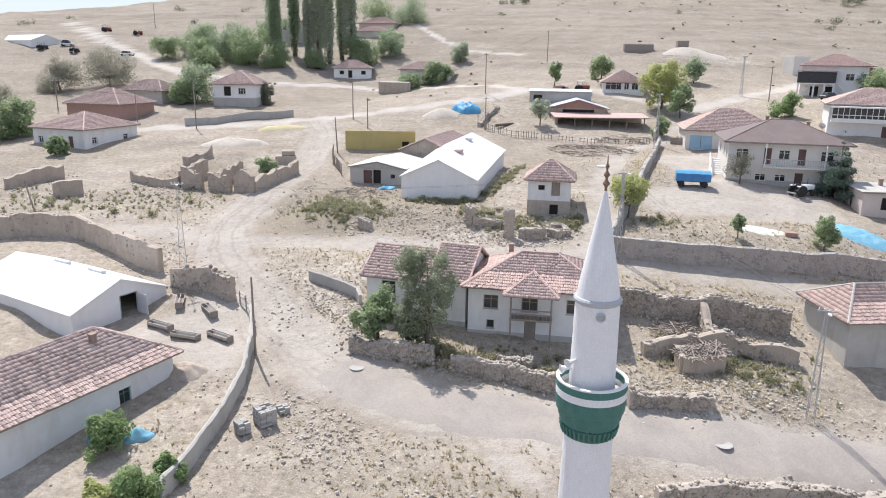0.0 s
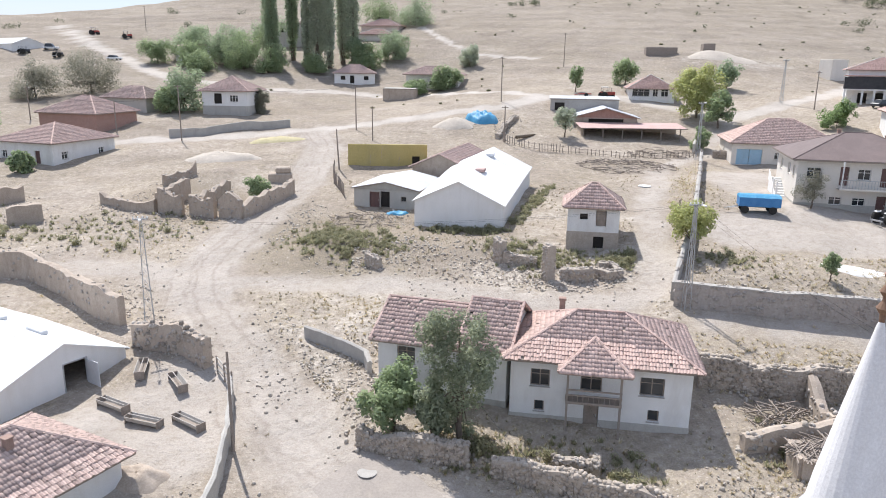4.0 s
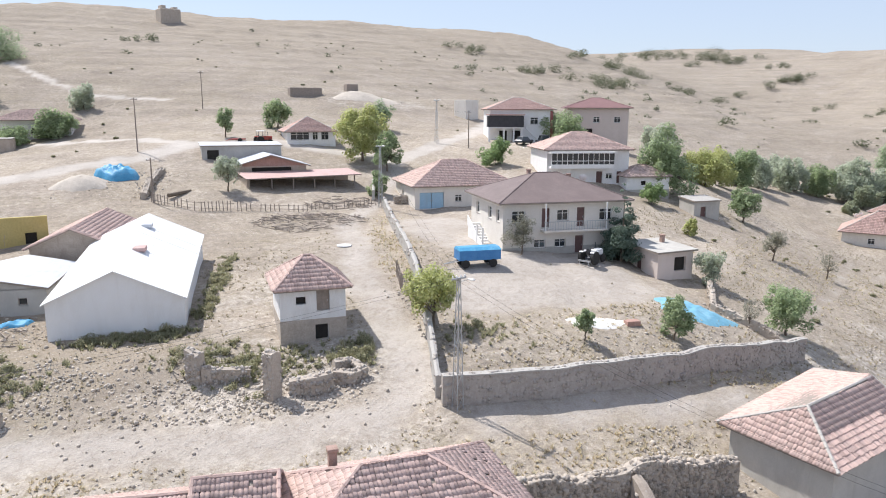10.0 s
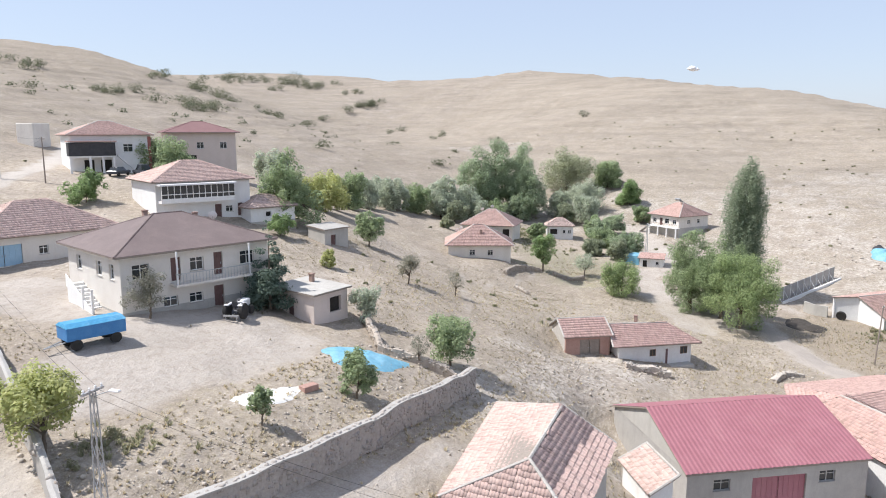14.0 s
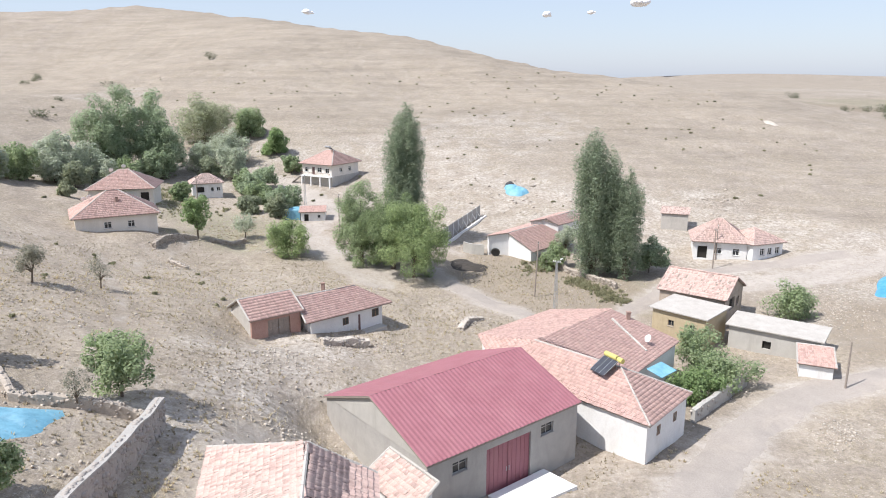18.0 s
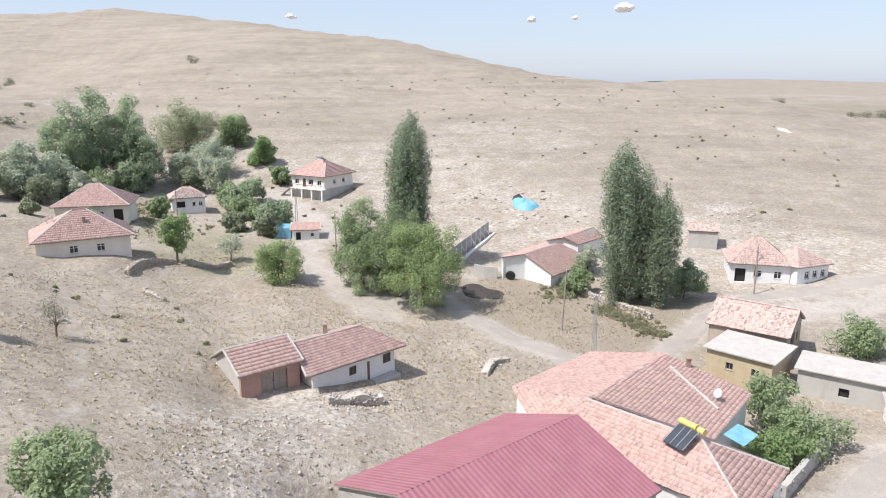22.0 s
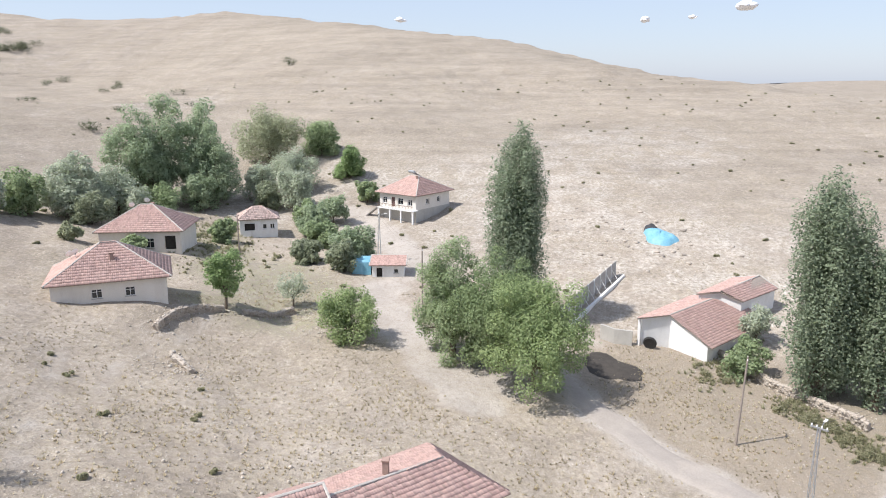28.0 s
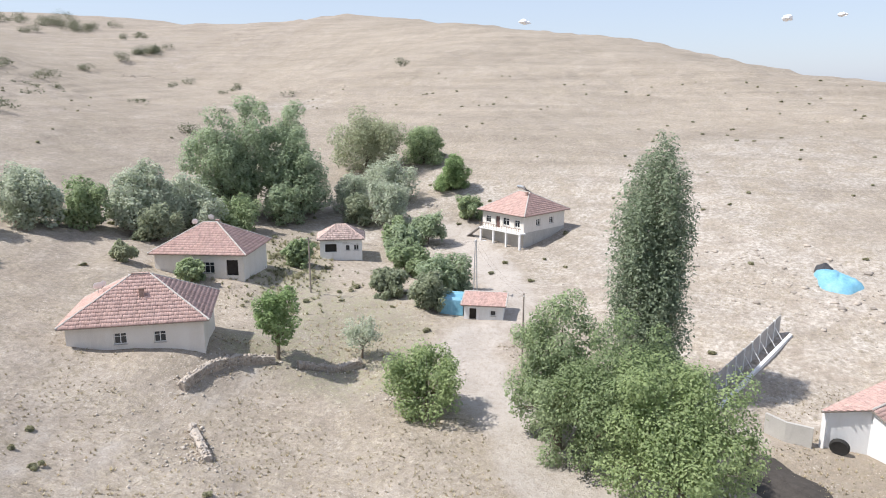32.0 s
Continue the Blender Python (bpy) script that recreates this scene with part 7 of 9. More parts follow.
free_wall("ruin_back_wall", [(15.8, 60.2), (20.0, 59.6), (25.0, 58.8), (30.2, 57.8)], 2.1, "tall fieldstone wall of a ruined house", M_STONE, 0.7, 0.14, 620, 160, seed=21)
free_wall("ruin_front_wall", [(16.4, 53.6), (19.0, 54.0), (22.0, 54.2), (25.0, 54.0), (28.6, 52.6)], 1.5, "ruined mud-plastered wall with empty window gaps", M_MUD, 0.6, 0.3, 160, 160, seed=22)
free_wall("ruin_cross_wall", [(22.6, 54.6), (22.9, 58.6)], 1.6, "collapsed cross wall of a ruin", M_MUD, 0.6, 0.4, 60, 60, seed=23)
free_wall("roadside_rubble_wall", [(13.6, 46.9), (16.0, 47.2), (19.8, 46.8)], 1.0, "collapsed stone wall along the road verge", M_STONE, 0.8, 0.5, 140, 160, seed=24)
free_wall("lower_field_wall", [(13.5, 38.6), (17.0, 39.0), (22.0, 39.2), (28.0, 39.6), (34.0, 38.6)], 1.2, "dark stone retaining wall below the road", M_STONE, 0.7, 0.2, 340, 120, seed=25)
free_wall("concrete_kerb_wall", [(-12.8, 67.0), (-10.0, 65.4), (-7.7, 63.9), (-7.3, 62.4)], 1.0, "low broken concrete wall on a stony bank", M_CONCRETE, 0.35, 0.06, seed=26)
for k_, (p_, h_) in enumerate([([(-44.4, 101.6), (-40.0, 99.4), (-36.6, 98.6)], 1.0), ([(-36.4, 98.8), (-34.6, 104.5)], 2.2), ([(-36.0, 98.4), (-33.0, 97.8)], 2.4), ([(-32.2, 98.0), (-29.0, 97.2)], 2.3), ([(-28.2, 96.8), (-25.4, 95.6)], 2.4), ([(-31.0, 97.8), (-29.6, 105.0)], 2.0), ([(-25.4, 95.8), (-22.6, 103.4), (-21.6, 106.0)], 1.9), ([(-39.6, 109.0), (-35.8, 111.4)], 1.4)]):
    free_wall("mud_ruin_wall", p_, h_, "eroded mud-brick wall of a roofless ruin", M_MUD, 0.7, 0.4, 24, 60, seed=30 + k_, group="mud-brick ruin")
free_wall("mud_stump", [(-60.0, 97.0), (-57.6, 99.0), (-55.0, 103.0)], 2.0, "eroded mud wall stump on a rubble slope", M_MUD, 1.0, 0.35, 0, 60, seed=40)
free_wall("mud_stump", [(-51.6, 93.6), (-48.6, 95.6)], 2.2, "eroded mud wall stump beside a track", M_MUD, 1.0, 0.3, 0, 60, seed=41)
free_wall("ruin_pier", [(7.3, 76.4), (7.7, 75.6)], 3.2, "tall plastered stone pier standing in a ruin", M_STONE, 0.8, 0.05, 40, 40, seed=42)
free_wall("ruin_pier", [(3.0, 80.3), (3.7, 79.6)], 2.0, "stone pier overgrown with weeds", M_STONE, 0.8, 0.1, 30, 40, seed=43)
free_wall("ruin_low_wall", [(3.7, 79.7), (6.8, 79.0)], 0.8, "low overgrown foundation wall", M_STONE, 0.6, 0.3, 40, 40, seed=44)
free_wall("ruin_arch_wall", [(8.6, 76.0), (10.2, 75.4), (11.4, 75.6)], 1.1, "broken foundation wall by a derelict house", M_STONE, 0.7, 0.4, 50, 80, seed=45)
free_wall("ruin_oven", [(11.8, 76.2), (12.8, 75.5), (13.9, 76.0), (13.6, 77.2), (12.2, 77.2)], 0.8, "round rubble ring of an old oven", M_STONE, 0.6, 0.3, 60, 60, seed=46)
free_wall("bank_wall_stump", [(-9.4, 80.6), (-8.0, 79.6)], 1.3, "leaning stone stump on a rubble bank", M_STONE, 0.6, 0.2, 30, 40, seed=47)
free_wall("terrace_wall", [(123.0, 96.6), (126.4, 96.8), (130.2, 95.6), (133.4, 93.2)], 0.75, "dry-stone terrace wall under a tree", M_STONE, 0.6, 0.2, 160, 80, seed=48)
free_wall("terrace_wall", [(134.4, 91.0), (139.6, 86.2)], 0.6, "dry-stone terrace wall in shade", M_STONE, 0.6, 0.3, 110, 80, seed=49)
free_wall("field_edge", [(118.6, 92.6), (114.8, 88.6)], 0.6, "tumbled stone edge of a path", M_STONE, 0.6, 0.5, 60, 80, seed=50)
free_wall("lane_wall", [(137.4, 33.0), (133.0, 30.4), (128.4, 28.0), (123.0, 24.4), (118.4, 22.0)], 0.9, "dry-stone wall beside poplars", M_STONE, 0.6, 0.3, 240, 140, seed=51)
free_wall("garden_corner_wall", [(74.4, 25.2), (79.0, 20.6), (83.2, 16.2)], 1.5, "plastered garden wall by the road", M_RENDER, 0.5, 0.15, 60, 40, seed=52)
free_wall("stone_heap_wall", [(83.2, 63.2), (84.8, 60.8), (86.0, 58.4)], 0.8, "white limestone rubble heap beside a brick store", M_RUBBLE, 0.9, 0.5, 120, 160, seed=53, stone_mat=M_RUBBLE)
free_wall("stone_heap_wall", [(97.6, 47.6), (101.0, 46.2), (103.0, 44.4)], 0.5, "white limestone rubble beside the lane", M_RUBBLE, 0.8, 0.5, 80, 120, seed=54, stone_mat=M_RUBBLE)
free_wall("pen_stone_wall", [(6.8, 132.0), (8.6, 138.0), (11.0, 143.4)], 0.9, "tumbled stone pen wall", M_STONE, 0.7, 0.5, 110, 140, seed=55)
free_wall("shelter_end_wall", [(38.0, 128.6), (40.6, 134.6)], 1.5, "pale end wall beside an open shelter", M_RENDER, 0.35, 0.12, seed=56)
free_wall("yard_low_wall", [(40.2, 126.2), (43.8, 124.8)], 0.9, "low stone wall before a garage", M_STONE, 0.5, 0.3, 70, 40, seed=57)


# ---- loose stones and dry plants over the ground ----
def spread(specs, seed):
    r = np.random.default_rng(seed)
    out = []
    for pts, w, n in specs:
        P = along(pts, 0.5)
        k = r.integers(0, len(P), n)
        out.append(P[k] + r.normal(0, w * 0.5, (n, 2)))
    return np.concatenate(out)


def off_track(P, keep=0.12, seed=5):
    """Leaves the trodden tracks nearly clear."""
    r = np.random.default_rng(seed)
    d = np.full(len(P), 9.0)
    for w, pts in TRACKS + [(w, p) for w, p, _, _ in PAVED]:
        d = np.minimum(d, strip_dist(P[:, 0], P[:, 1], pts) - w)
    return P[(d > 0.2) | (r.random(len(P)) < keep)]


RUBBLE = [([(-13, 58), (-17, 70)], 4, 700), ([(-29, 70), (-30, 84)], 4, 500), ([(-21, 86), (-18, 100)], 4, 500), ([(-12, 48), (-5, 41)], 5, 500), ([(-30, 92), (-44, 96)], 6, 500), ([(22, 46), (40, 43)], 4, 400), ([(-14, 62), (-8, 62), (-6, 66)], 5, 1100), ([(-7, 58), (-9, 55)], 3, 420), ([(-12, 84), (-2, 82)], 7, 1000), ([(4, 78), (14, 74)], 6, 1300), ([(-4, 74), (6, 78)], 8, 900), ([(14, 49), (28, 48)], 4, 1000), ([(18, 57), (28, 55)], 4, 500), ([(22, 71), (45, 72)], 5, 420), ([(20, 76), (22, 90)], 3, 260),
          ([(58, 66), (64, 54)], 5, 800), ([(66, 70), (78, 64)], 7, 500), ([(84, 62), (88, 56)], 4, 300), ([(-12, 46), (-6, 42)], 5, 260), ([(-18, 50), (-22, 52)], 3, 260), ([(-30, 100), (-40, 104)], 7, 400), ([(-50, 95), (-60, 100)], 8, 400), ([(-40, 86), (-60, 86)], 5, 300), ([(115, -16), (128, -26)], 10, 900),
          ([(100, -4), (112, -8)], 6, 500), ([(68, 14), (72, 12)], 3, 240), ([(118, 94), (112, 88)], 6, 300), ([(132, 82), (142, 75)], 4, 420), ([(165, 30), (180, 60)], 16, 900), ([(100, 110), (108, 116)], 9, 600), ([(-2, 138), (8, 142)], 4, 260), ([(62, 205), (80, 204)], 8, 260), ([(-10, 96), (-4, 93)], 3, 260),
          ([(26, 60), (31, 62)], 3, 300), ([(90, 66), (110, 80)], 16, 500), ([(70, 84), (96, 92)], 10, 400), ([(-4, 40), (10, 36)], 8, 260), ([(36, 64), (55, 64)], 4, 300), ([(-20, 62), (-28, 74)], 4, 300)]
P_ = off_track(spread([(p, w * 0.75, int(n * 2.3)) for p, w, n in RUBBLE], 61))
S_ = 0.045 + 0.22 * np.random.default_rng(62).random(len(P_)) ** 6
tagged(new("rubble", rocks_mesh("rubble", np.c_[P_, land_z(P_[:, 0], P_[:, 1]) + S_ * 0.15], S_, M_RUBBLE, 63)), "pale limestone rubble strewn over the ground", "stones", kind="stuff")
r_ = np.random.default_rng(64)
P_ = np.stack([r_.uniform(-75, 175, 4200), r_.uniform(30, 175, 4200)], 1)
P_ = off_track(P_)
S_ = 0.04 + 0.13 * r_.random(len(P_)) ** 4
tagged(new("pebbles", rocks_mesh("pebbles", np.c_[P_, land_z(P_[:, 0], P_[:, 1]) + S_ * 0.15], S_, M_RUBBLE, 65)), "scattered small pale stones", "stones", kind="stuff")


def tufts(name, P, hgt, mat, label, seed, blades=7, width=0.05, lean=0.5):
    r = np.random.default_rng(seed)
    n = len(P)
    z = land_z(P[:, 0], P[:, 1])
    h = hgt * (0.5 + r.random(n))
    a = r.uniform(0, 6.28, (n, blades))
    sp = r.uniform(0.0, 0.5, (n, blades)) * h[:, None]
    bx, by = P[:, 0:1] + np.cos(a) * sp * 0.5, P[:, 1:2] + np.sin(a) * sp * 0.5
    hh = h[:, None] * r.uniform(0.5, 1.0, (n, blades))
    tx, ty = bx + np.cos(a) * hh * lean * r.random((n, blades)), by + np.sin(a) * hh * lean * r.random((n, blades))
    w = width * (0.6 + r.random((n, blades)))
    px, py = -np.sin(a) * w, np.cos(a) * w
    zz = np.broadcast_to(z[:, None], bx.shape)
    V = np.stack([np.stack([bx - px, by - py, zz - 0.03], -1), np.stack([bx + px, by + py, zz - 0.03], -1), np.stack([tx, ty, zz + hh], -1)], 2).reshape(-1, 3)
    tagged(new(name, fast_mesh(name, V, np.arange(len(V)).reshape(-1, 3), mat)), label, "grass", kind="stuff")


DRY = [([(20, 66), (50, 65)], 4, 1500), ([(14, 62), (30, 61)], 3, 700), ([(16, 50), (27, 49)], 4, 800), ([(-2, 40), (6, 38)], 6, 900), ([(22, 75), (46, 76)], 6, 900), ([(23, 92), (36, 118)], 2.5, 700), ([(-4, 54), (8, 52)], 2, 700), ([(88, 46), (104, 52)], 9, 1100), ([(90, 72), (112, 84)], 14, 1800), ([(66, 82), (96, 94)], 10, 1300),
       ([(-10, 72), (-2, 70)], 5, 700), ([(112, 30), (130, 42)], 7, 1100), ([(60, 44), (74, 46)], 4, 500), ([(60, 20), (68, 30)], 3, 300), ([(56, 66), (62, 60)], 5, 400), ([(2, 66), (12, 66)], 3, 400), ([(-40, 88), (-30, 90)], 8, 400), ([(150, 92), (140, 84)], 7, 600), ([(120, 70), (112, 60)], 6, 400), ([(42, 56), (47, 60)], 3, 300)]
tufts("dry_grass", off_track(spread([(p, w * 1.3, int(n * 0.6)) for p, w, n in DRY], 71), 0.02), 0.2, L_DRY, "straw-coloured dry grass tufts", 72, 9, 0.045, 1.3)
r_ = np.random.default_rng(78)
P_ = np.stack([r_.uniform(-20, 150, 42000), r_.uniform(34, 112, 42000)], 1)
f_ = np.sin(P_[:, 0] * 0.31 + 2.0 * np.sin(P_[:, 1] * 0.17)) + np.sin(P_[:, 1] * 0.37 + 1.7 * np.sin(P_[:, 0] * 0.13)) + 0.8 * np.sin(P_[:, 0] * 0.9 + P_[:, 1] * 0.7)
P_ = off_track(P_[f_ > r_.uniform(-1.2, 2.6, len(P_))], 0.03)
tufts("dry_tussocks", P_, 0.15, L_TUSSOCK, "low straw and brown tussocks over the open slopes", 79, 6, 0.05, 1.4)
WEEDS = [([(-16, 89), (-9, 84)], 4, 420), ([(4, 82), (10, 80)], 3, 260), ([(-3, 90), (4, 88)], 1.2, 160), ([(5.6, 90), (12, 106)], 0.8, 160), ([(22, 78), (26, 76)], 2, 40), ([(13, 78), (17, 80)], 2, 160), ([(112, 22), (124, 28)], 2.0, 400), ([(84, 52), (80, 48)], 5, 200), ([(95, 45), (104, 36)], 2, 160), ([(58, 70), (78, 88)], 8, 260), ([(104, 84), (96, 72)], 10, 260), ([(-3, 54), (9, 51)], 2, 200),
         ([(66, 96), (90, 100)], 8, 240), ([(20, 54), (27, 51)], 3, 160), ([(-60, 92), (-30, 92)], 6, 200), ([(100, 128), (160, 140)], 6, 500), ([(150, 104), (180, 112)], 8, 500), ([(128, 34), (140, 28)], 3, 260)]
tufts("weeds", off_track(spread([q for q in WEEDS if not 50 < q[0][0][0] < 108], 73), 0.0), 0.4, L_WEED, "grey-green weeds and thistles", 74, 14, 0.06, 1.1)


def far_scrub(name, spots, mat, label, seed):
    """Low round bushes far off on the hills."""
    r = np.random.default_rng(seed)
    C, R = [], []
    for x, y, w, n, s in spots:
        for _ in range(n):
            px, py = x + r.normal(0, w), y + r.normal(0, w * 0.5)
            z = float(land_z(px, py))
            b = s * r.uniform(0.6, 1.3)
            for _ in range(5):
                C.append((px + r.normal(0, b * 0.5), py + r.normal(0, b * 0.5), z + b * r.uniform(0.25, 0.65)))
                R.append(b * r.uniform(0.4, 0.65))
    V, F_ = leaves(C, R, len(C) * 60, 0.3 if mat is L_SCRUB else 0.14, 0.8, seed)
    tagged(new(name, fast_mesh(name, V, F_, mat)), label, "shrubs", kind="stuff")


far_scrub("hill_scrub", [(192, 290, 12, 9, 3.4), (205, 272, 14, 9, 3.6), (277, 340, 18, 8, 3.6), (315, 328, 20, 7, 3.6), (520, 560, 40, 12, 6.0), (525, 520, 30, 10, 5.6), (530, 488, 30, 10, 5.4), (490, 388, 12, 6, 5.0), (334, 341, 14, 4, 3.0), (428, 380, 12, 2, 3.6), (440, 323, 8, 2, 3.4), (411, 271, 10, 2, 3.0), (350, 153, 2, 1, 3.2), (213, 208, 2, 1, 2.6), (286, 348, 12, 5, 3.6),
                         (177, 335, 9, 5, 3.0), (31, 297, 5, 4, 2.4), (240, 240, 40, 9, 1.6), (300, 200, 40, 7, 1.8), (-130, 300, 40, 8, 2.2), (60, 300, 60, 12, 1.2), (150, 250, 40, 10, 1.5), (202, 240, 3, 1, 2.8), (390, -205, 20, 6, 5.0), (300, -127, 10, 3, 3.0), (1250, -560, 4, 1, 9.0), (900, -330, 20, 3, 4.0), (215, 210, 1, 1, 2.4), (232, 172, 1, 1, 2.2), (439, 325, 2, 1, 3.0), (410, 270, 2, 1, 3.0), (494, 386, 5, 6, 4.0), (538, 430, 10, 6, 3.6)], L_SCRUB, "dark green scrub dotting the bare hills", 81)
r_ = np.random.default_rng(82)
far_scrub("dry_scrub", [(r_.uniform(-60, 330), r_.uniform(150, 330), 6, 1, 0.28) for _ in range(150)] + [(r_.uniform(150, 330), r_.uniform(-60, 150), 6, 1, 0.3) for _ in range(190)] + [(r_.uniform(60, 118), r_.uniform(66, 104), 4, 1, 0.25) for _ in range(20)], L_WEED, "low grey dry scrub on the slopes", 83)

OUTCROPS = [([(441, 364), (449, 347)], 9, 160), ([(293, 196), (282, 180)], 5, 120), ([(245, 247), (300, 284)], 4, 90), ([(213, 248), (260, 278)], 3, 70), ([(300, 184), (330, 170)], 14, 160), ([(165, 24), (186, 52)], 14, 200), ([(150, -14), (170, -10)], 8, 140)]
P_ = spread(OUTCROPS, 91)
S_ = 0.2 + 0.8 * np.random.default_rng(92).random(len(P_)) ** 4
tagged(new("rock_outcrop", rocks_mesh("rock_outcrop", np.c_[P_, land_z(P_[:, 0], P_[:, 1]) + S_ * 0.05], S_, M_STONE, 93, 0.3)), "pale rock outcrops breaking through the slope", "rocks", kind="stuff")
P_ = off_track(spread([(p, w, max(8, n // 6)) for p, w, n in WEEDS if not 50 < p[0][0] < 108], 75), 0.0)
r_ = np.random.default_rng(76)
C_, R_ = [], []
for x_, y_ in P_:
    b_ = 0.22 + 0.4 * r_.random() ** 2
    for _ in range(4):
        C_.append((x_ + r_.normal(0, b_ * 0.5), y_ + r_.normal(0, b_ * 0.5), gz(x_, y_) + b_ * r_.uniform(0.2, 0.8)))
        R_.append(b_ * r_.uniform(0.4, 0.7))
V_, F_ = leaves(C_, R_, len(C_) * 40, 0.075, 0.9, 77)
tagged(new("weed_clumps", fast_mesh("weed_clumps", V_, F_, L_WEED)), "grey-green weeds growing in clumps", "weeds", kind="stuff")
free_wall("byre_yard_wall", [(136.9, 41.9), (137.6, 44.0), (138.6, 45.6)], 1.9, "grey rendered yard wall beside a byre", M_RENDER, 0.3, seed=58)

# ---- poles and wires ----
POLE_TOPS = {}


def lattice_pole(key, x, y, h, rz=0.0, label="tapering galvanised lattice power pole", w=0.55):
    z = gz(x, y)
    T = thing("lattice_pole", x, y, z, rz, label, "power pole", "lattice power poles")
    t = 0.16
    c = [(-1, -1), (1, -1), (1, 1), (-1, 1)]
    for a, b in c:
        part("leg", Geo().rod((a * w / 2, b * w / 2, -0.5), (a * t / 2, b * t / 2, h), 0.035, 0.03, 4).mesh("leg", M_STEEL), T)
    g = Geo()
    n = int(h / 0.75)
    for i in range(n):
        z0, z1 = h * i / n, h * (i + 1) / n
        w0, w1 = w + (t - w) * i / n, w + (t - w) * (i + 1) / n
        for k in range(4):
            (a, b), (p, q) = c[k], c[(k + 1) % 4]
            if i % 2:
                (a, b), (p, q) = (p, q), (a, b)
            g.rod((a * w0 / 2, b * w0 / 2, z0), (p * w1 / 2, q * w1 / 2, z1), 0.016, n=4)
    tagged(part("bracing", g.mesh("bracing", M_STEEL), T), kind="stuff")
    arm = part("cross_arm", Geo().box(-0.6, 0.6, -0.05, 0.05, h - 0.05, h + 0.05).mesh("cross_arm", M_STEEL), T)
    for k in range(4):
        xx = -0.5 + k / 3
        part("insulator", Geo().lathe([(0.03, h + 0.05), (0.06, h + 0.09), (0.04, h + 0.14), (0.06, h + 0.18), (0.02, h + 0.22)], 8, xx, 0).mesh("insulator", M_CLEANWHITE), arm)
    lamp = part("lamp_arm", Geo().rod((0, -0.1, h - 0.2), (0, -1.0, h + 0.15), 0.025, n=5).mesh("lamp_arm", M_STEEL), T)
    part("lamp_head", Geo().bevelbox(-0.1, 0.1, -1.45, -0.95, h + 0.1, h + 0.22, 0.04).mesh("lamp_head", M_CLEANWHITE), lamp, "white street lamp head")
    POLE_TOPS[key] = (x, y, z + h)


def wood_pole(key, x, y, h, lean=(0.0, 0.0), arm=True, label="weathered wooden utility pole"):
    z = gz(x, y)
    T = thing("utility_pole", x, y, z, rnd.uniform(-20, 20), label, "utility pole", "wooden utility poles")
    lx, ly = lean
    part("shaft", Geo().rod((0, 0, -0.6), (lx, ly, h), 0.12, 0.08, 8).mesh("shaft", M_WOOD), T)
    if arm:
        part("cross_arm", Geo().box(lx - 0.55, lx + 0.55, ly - 0.04, ly + 0.04, h - 0.35, h - 0.25).mesh("cross_arm", M_WOOD), T)
        for k in (-0.45, 0.45):
            part("insulator", Geo().lathe([(0.03, h - 0.25), (0.05, h - 0.2), (0.03, h - 0.14), (0.05, h - 0.1), (0.01, h - 0.06)], 8, lx + k, ly).mesh("insulator", M_CLEANWHITE), T)
    POLE_TOPS[key] = (x + lx, y + ly, z + h - 0.1)


lattice_pole("a", -25.9, 69.1, 9.4, 20, w=0.8)
lattice_pole("b", 18.0, 69.9, 8.7, 10)
lattice_pole("c", 98.7, 35.1, 10.4, 50)
lattice_pole("d", 26.7, 46.4, 8.2, -20)
lattice_pole("e", 164.6, 79.4, 8.0, 0)
lattice_pole("f", 64.2, 157.0, 8.2, 0)
lattice_pole("g", 36.9, 123.6, 8.6, 0)
for k_, x_, y_, h_, l_ in [("h", -14.9, 53.8, 6.6, (0, 0)), ("i", 113.8, 35.7, 8.6, (0.5, -0.3)), ("j", 143.6, 69.2, 8.8, (0.2, 0)), ("k", -47.7, 82.8, 5.3, (-1.3, 0)), ("l", 9.1, 155.0, 8.4, (0, 0)), ("m", 28.4, 201.0, 8.2, (0, 0)), ("n", 67.0, 149.4, 7.0, (0, 0)), ("o", -17.4, 141.3, 7.6, (0, 0)), ("p", -13.8, 133.8, 5.6, (0, 0)),
                           ("q", -17.0, 116.8, 5.8, (-0.3, 0)), ("r", -46.1, 135.2, 9.2, (0, 0)), ("s", -78.3, 147.8, 6.0, (0, 0)), ("t", -59.2, 140.3, 5.4, (0, 0)), ("u", -104.5, 270.6, 8.0, (0, 0)), ("v", 155.3, 99.8, 7.6, (0, 0)), ("w", 126.5, 3.6, 7.0, (0, 0)), ("x", 130.9, 1.5, 6.4, (0, 0)), ("y", 7.8, 130.3, 5.8, (0, 0)), ("z", 80.4, 6.6, 5.4, (0, 0))]:
    wood_pole(k_, x_, y_, h_, l_, arm=k_ not in "hkpqtz")


def wire(a, b, sag, name="overhead_wire", r=0.008, offs=(0.0,)):
    A, B = Vector(a), Vector(b)
    side = (B - A).cross(Vector((0, 0, 1))).normalized()
    for o in offs:
        vs, fs, n = [], [], 12
        for i in range(n + 1):
            t = i / n
            p = A.lerp(B, t) + side * o - Vector((0, 0, sag * 4 * t * (1 - t)))
            for k in range(3):
                vs.append(p + side * (r * math.cos(k * 2.094)) + Vector((0, 0, r * math.sin(k * 2.094))))
        for i in range(n):
            for k in range(3):
                fs.append((i * 3 + k, i * 3 + (k + 1) % 3, i * 3 + 3 + (k + 1) % 3, i * 3 + 3 + k))
        tagged(new(name, mesh_of(name, vs, fs, M_BLACK)), "thin sagging overhead power wire", "wire", "overhead wires")


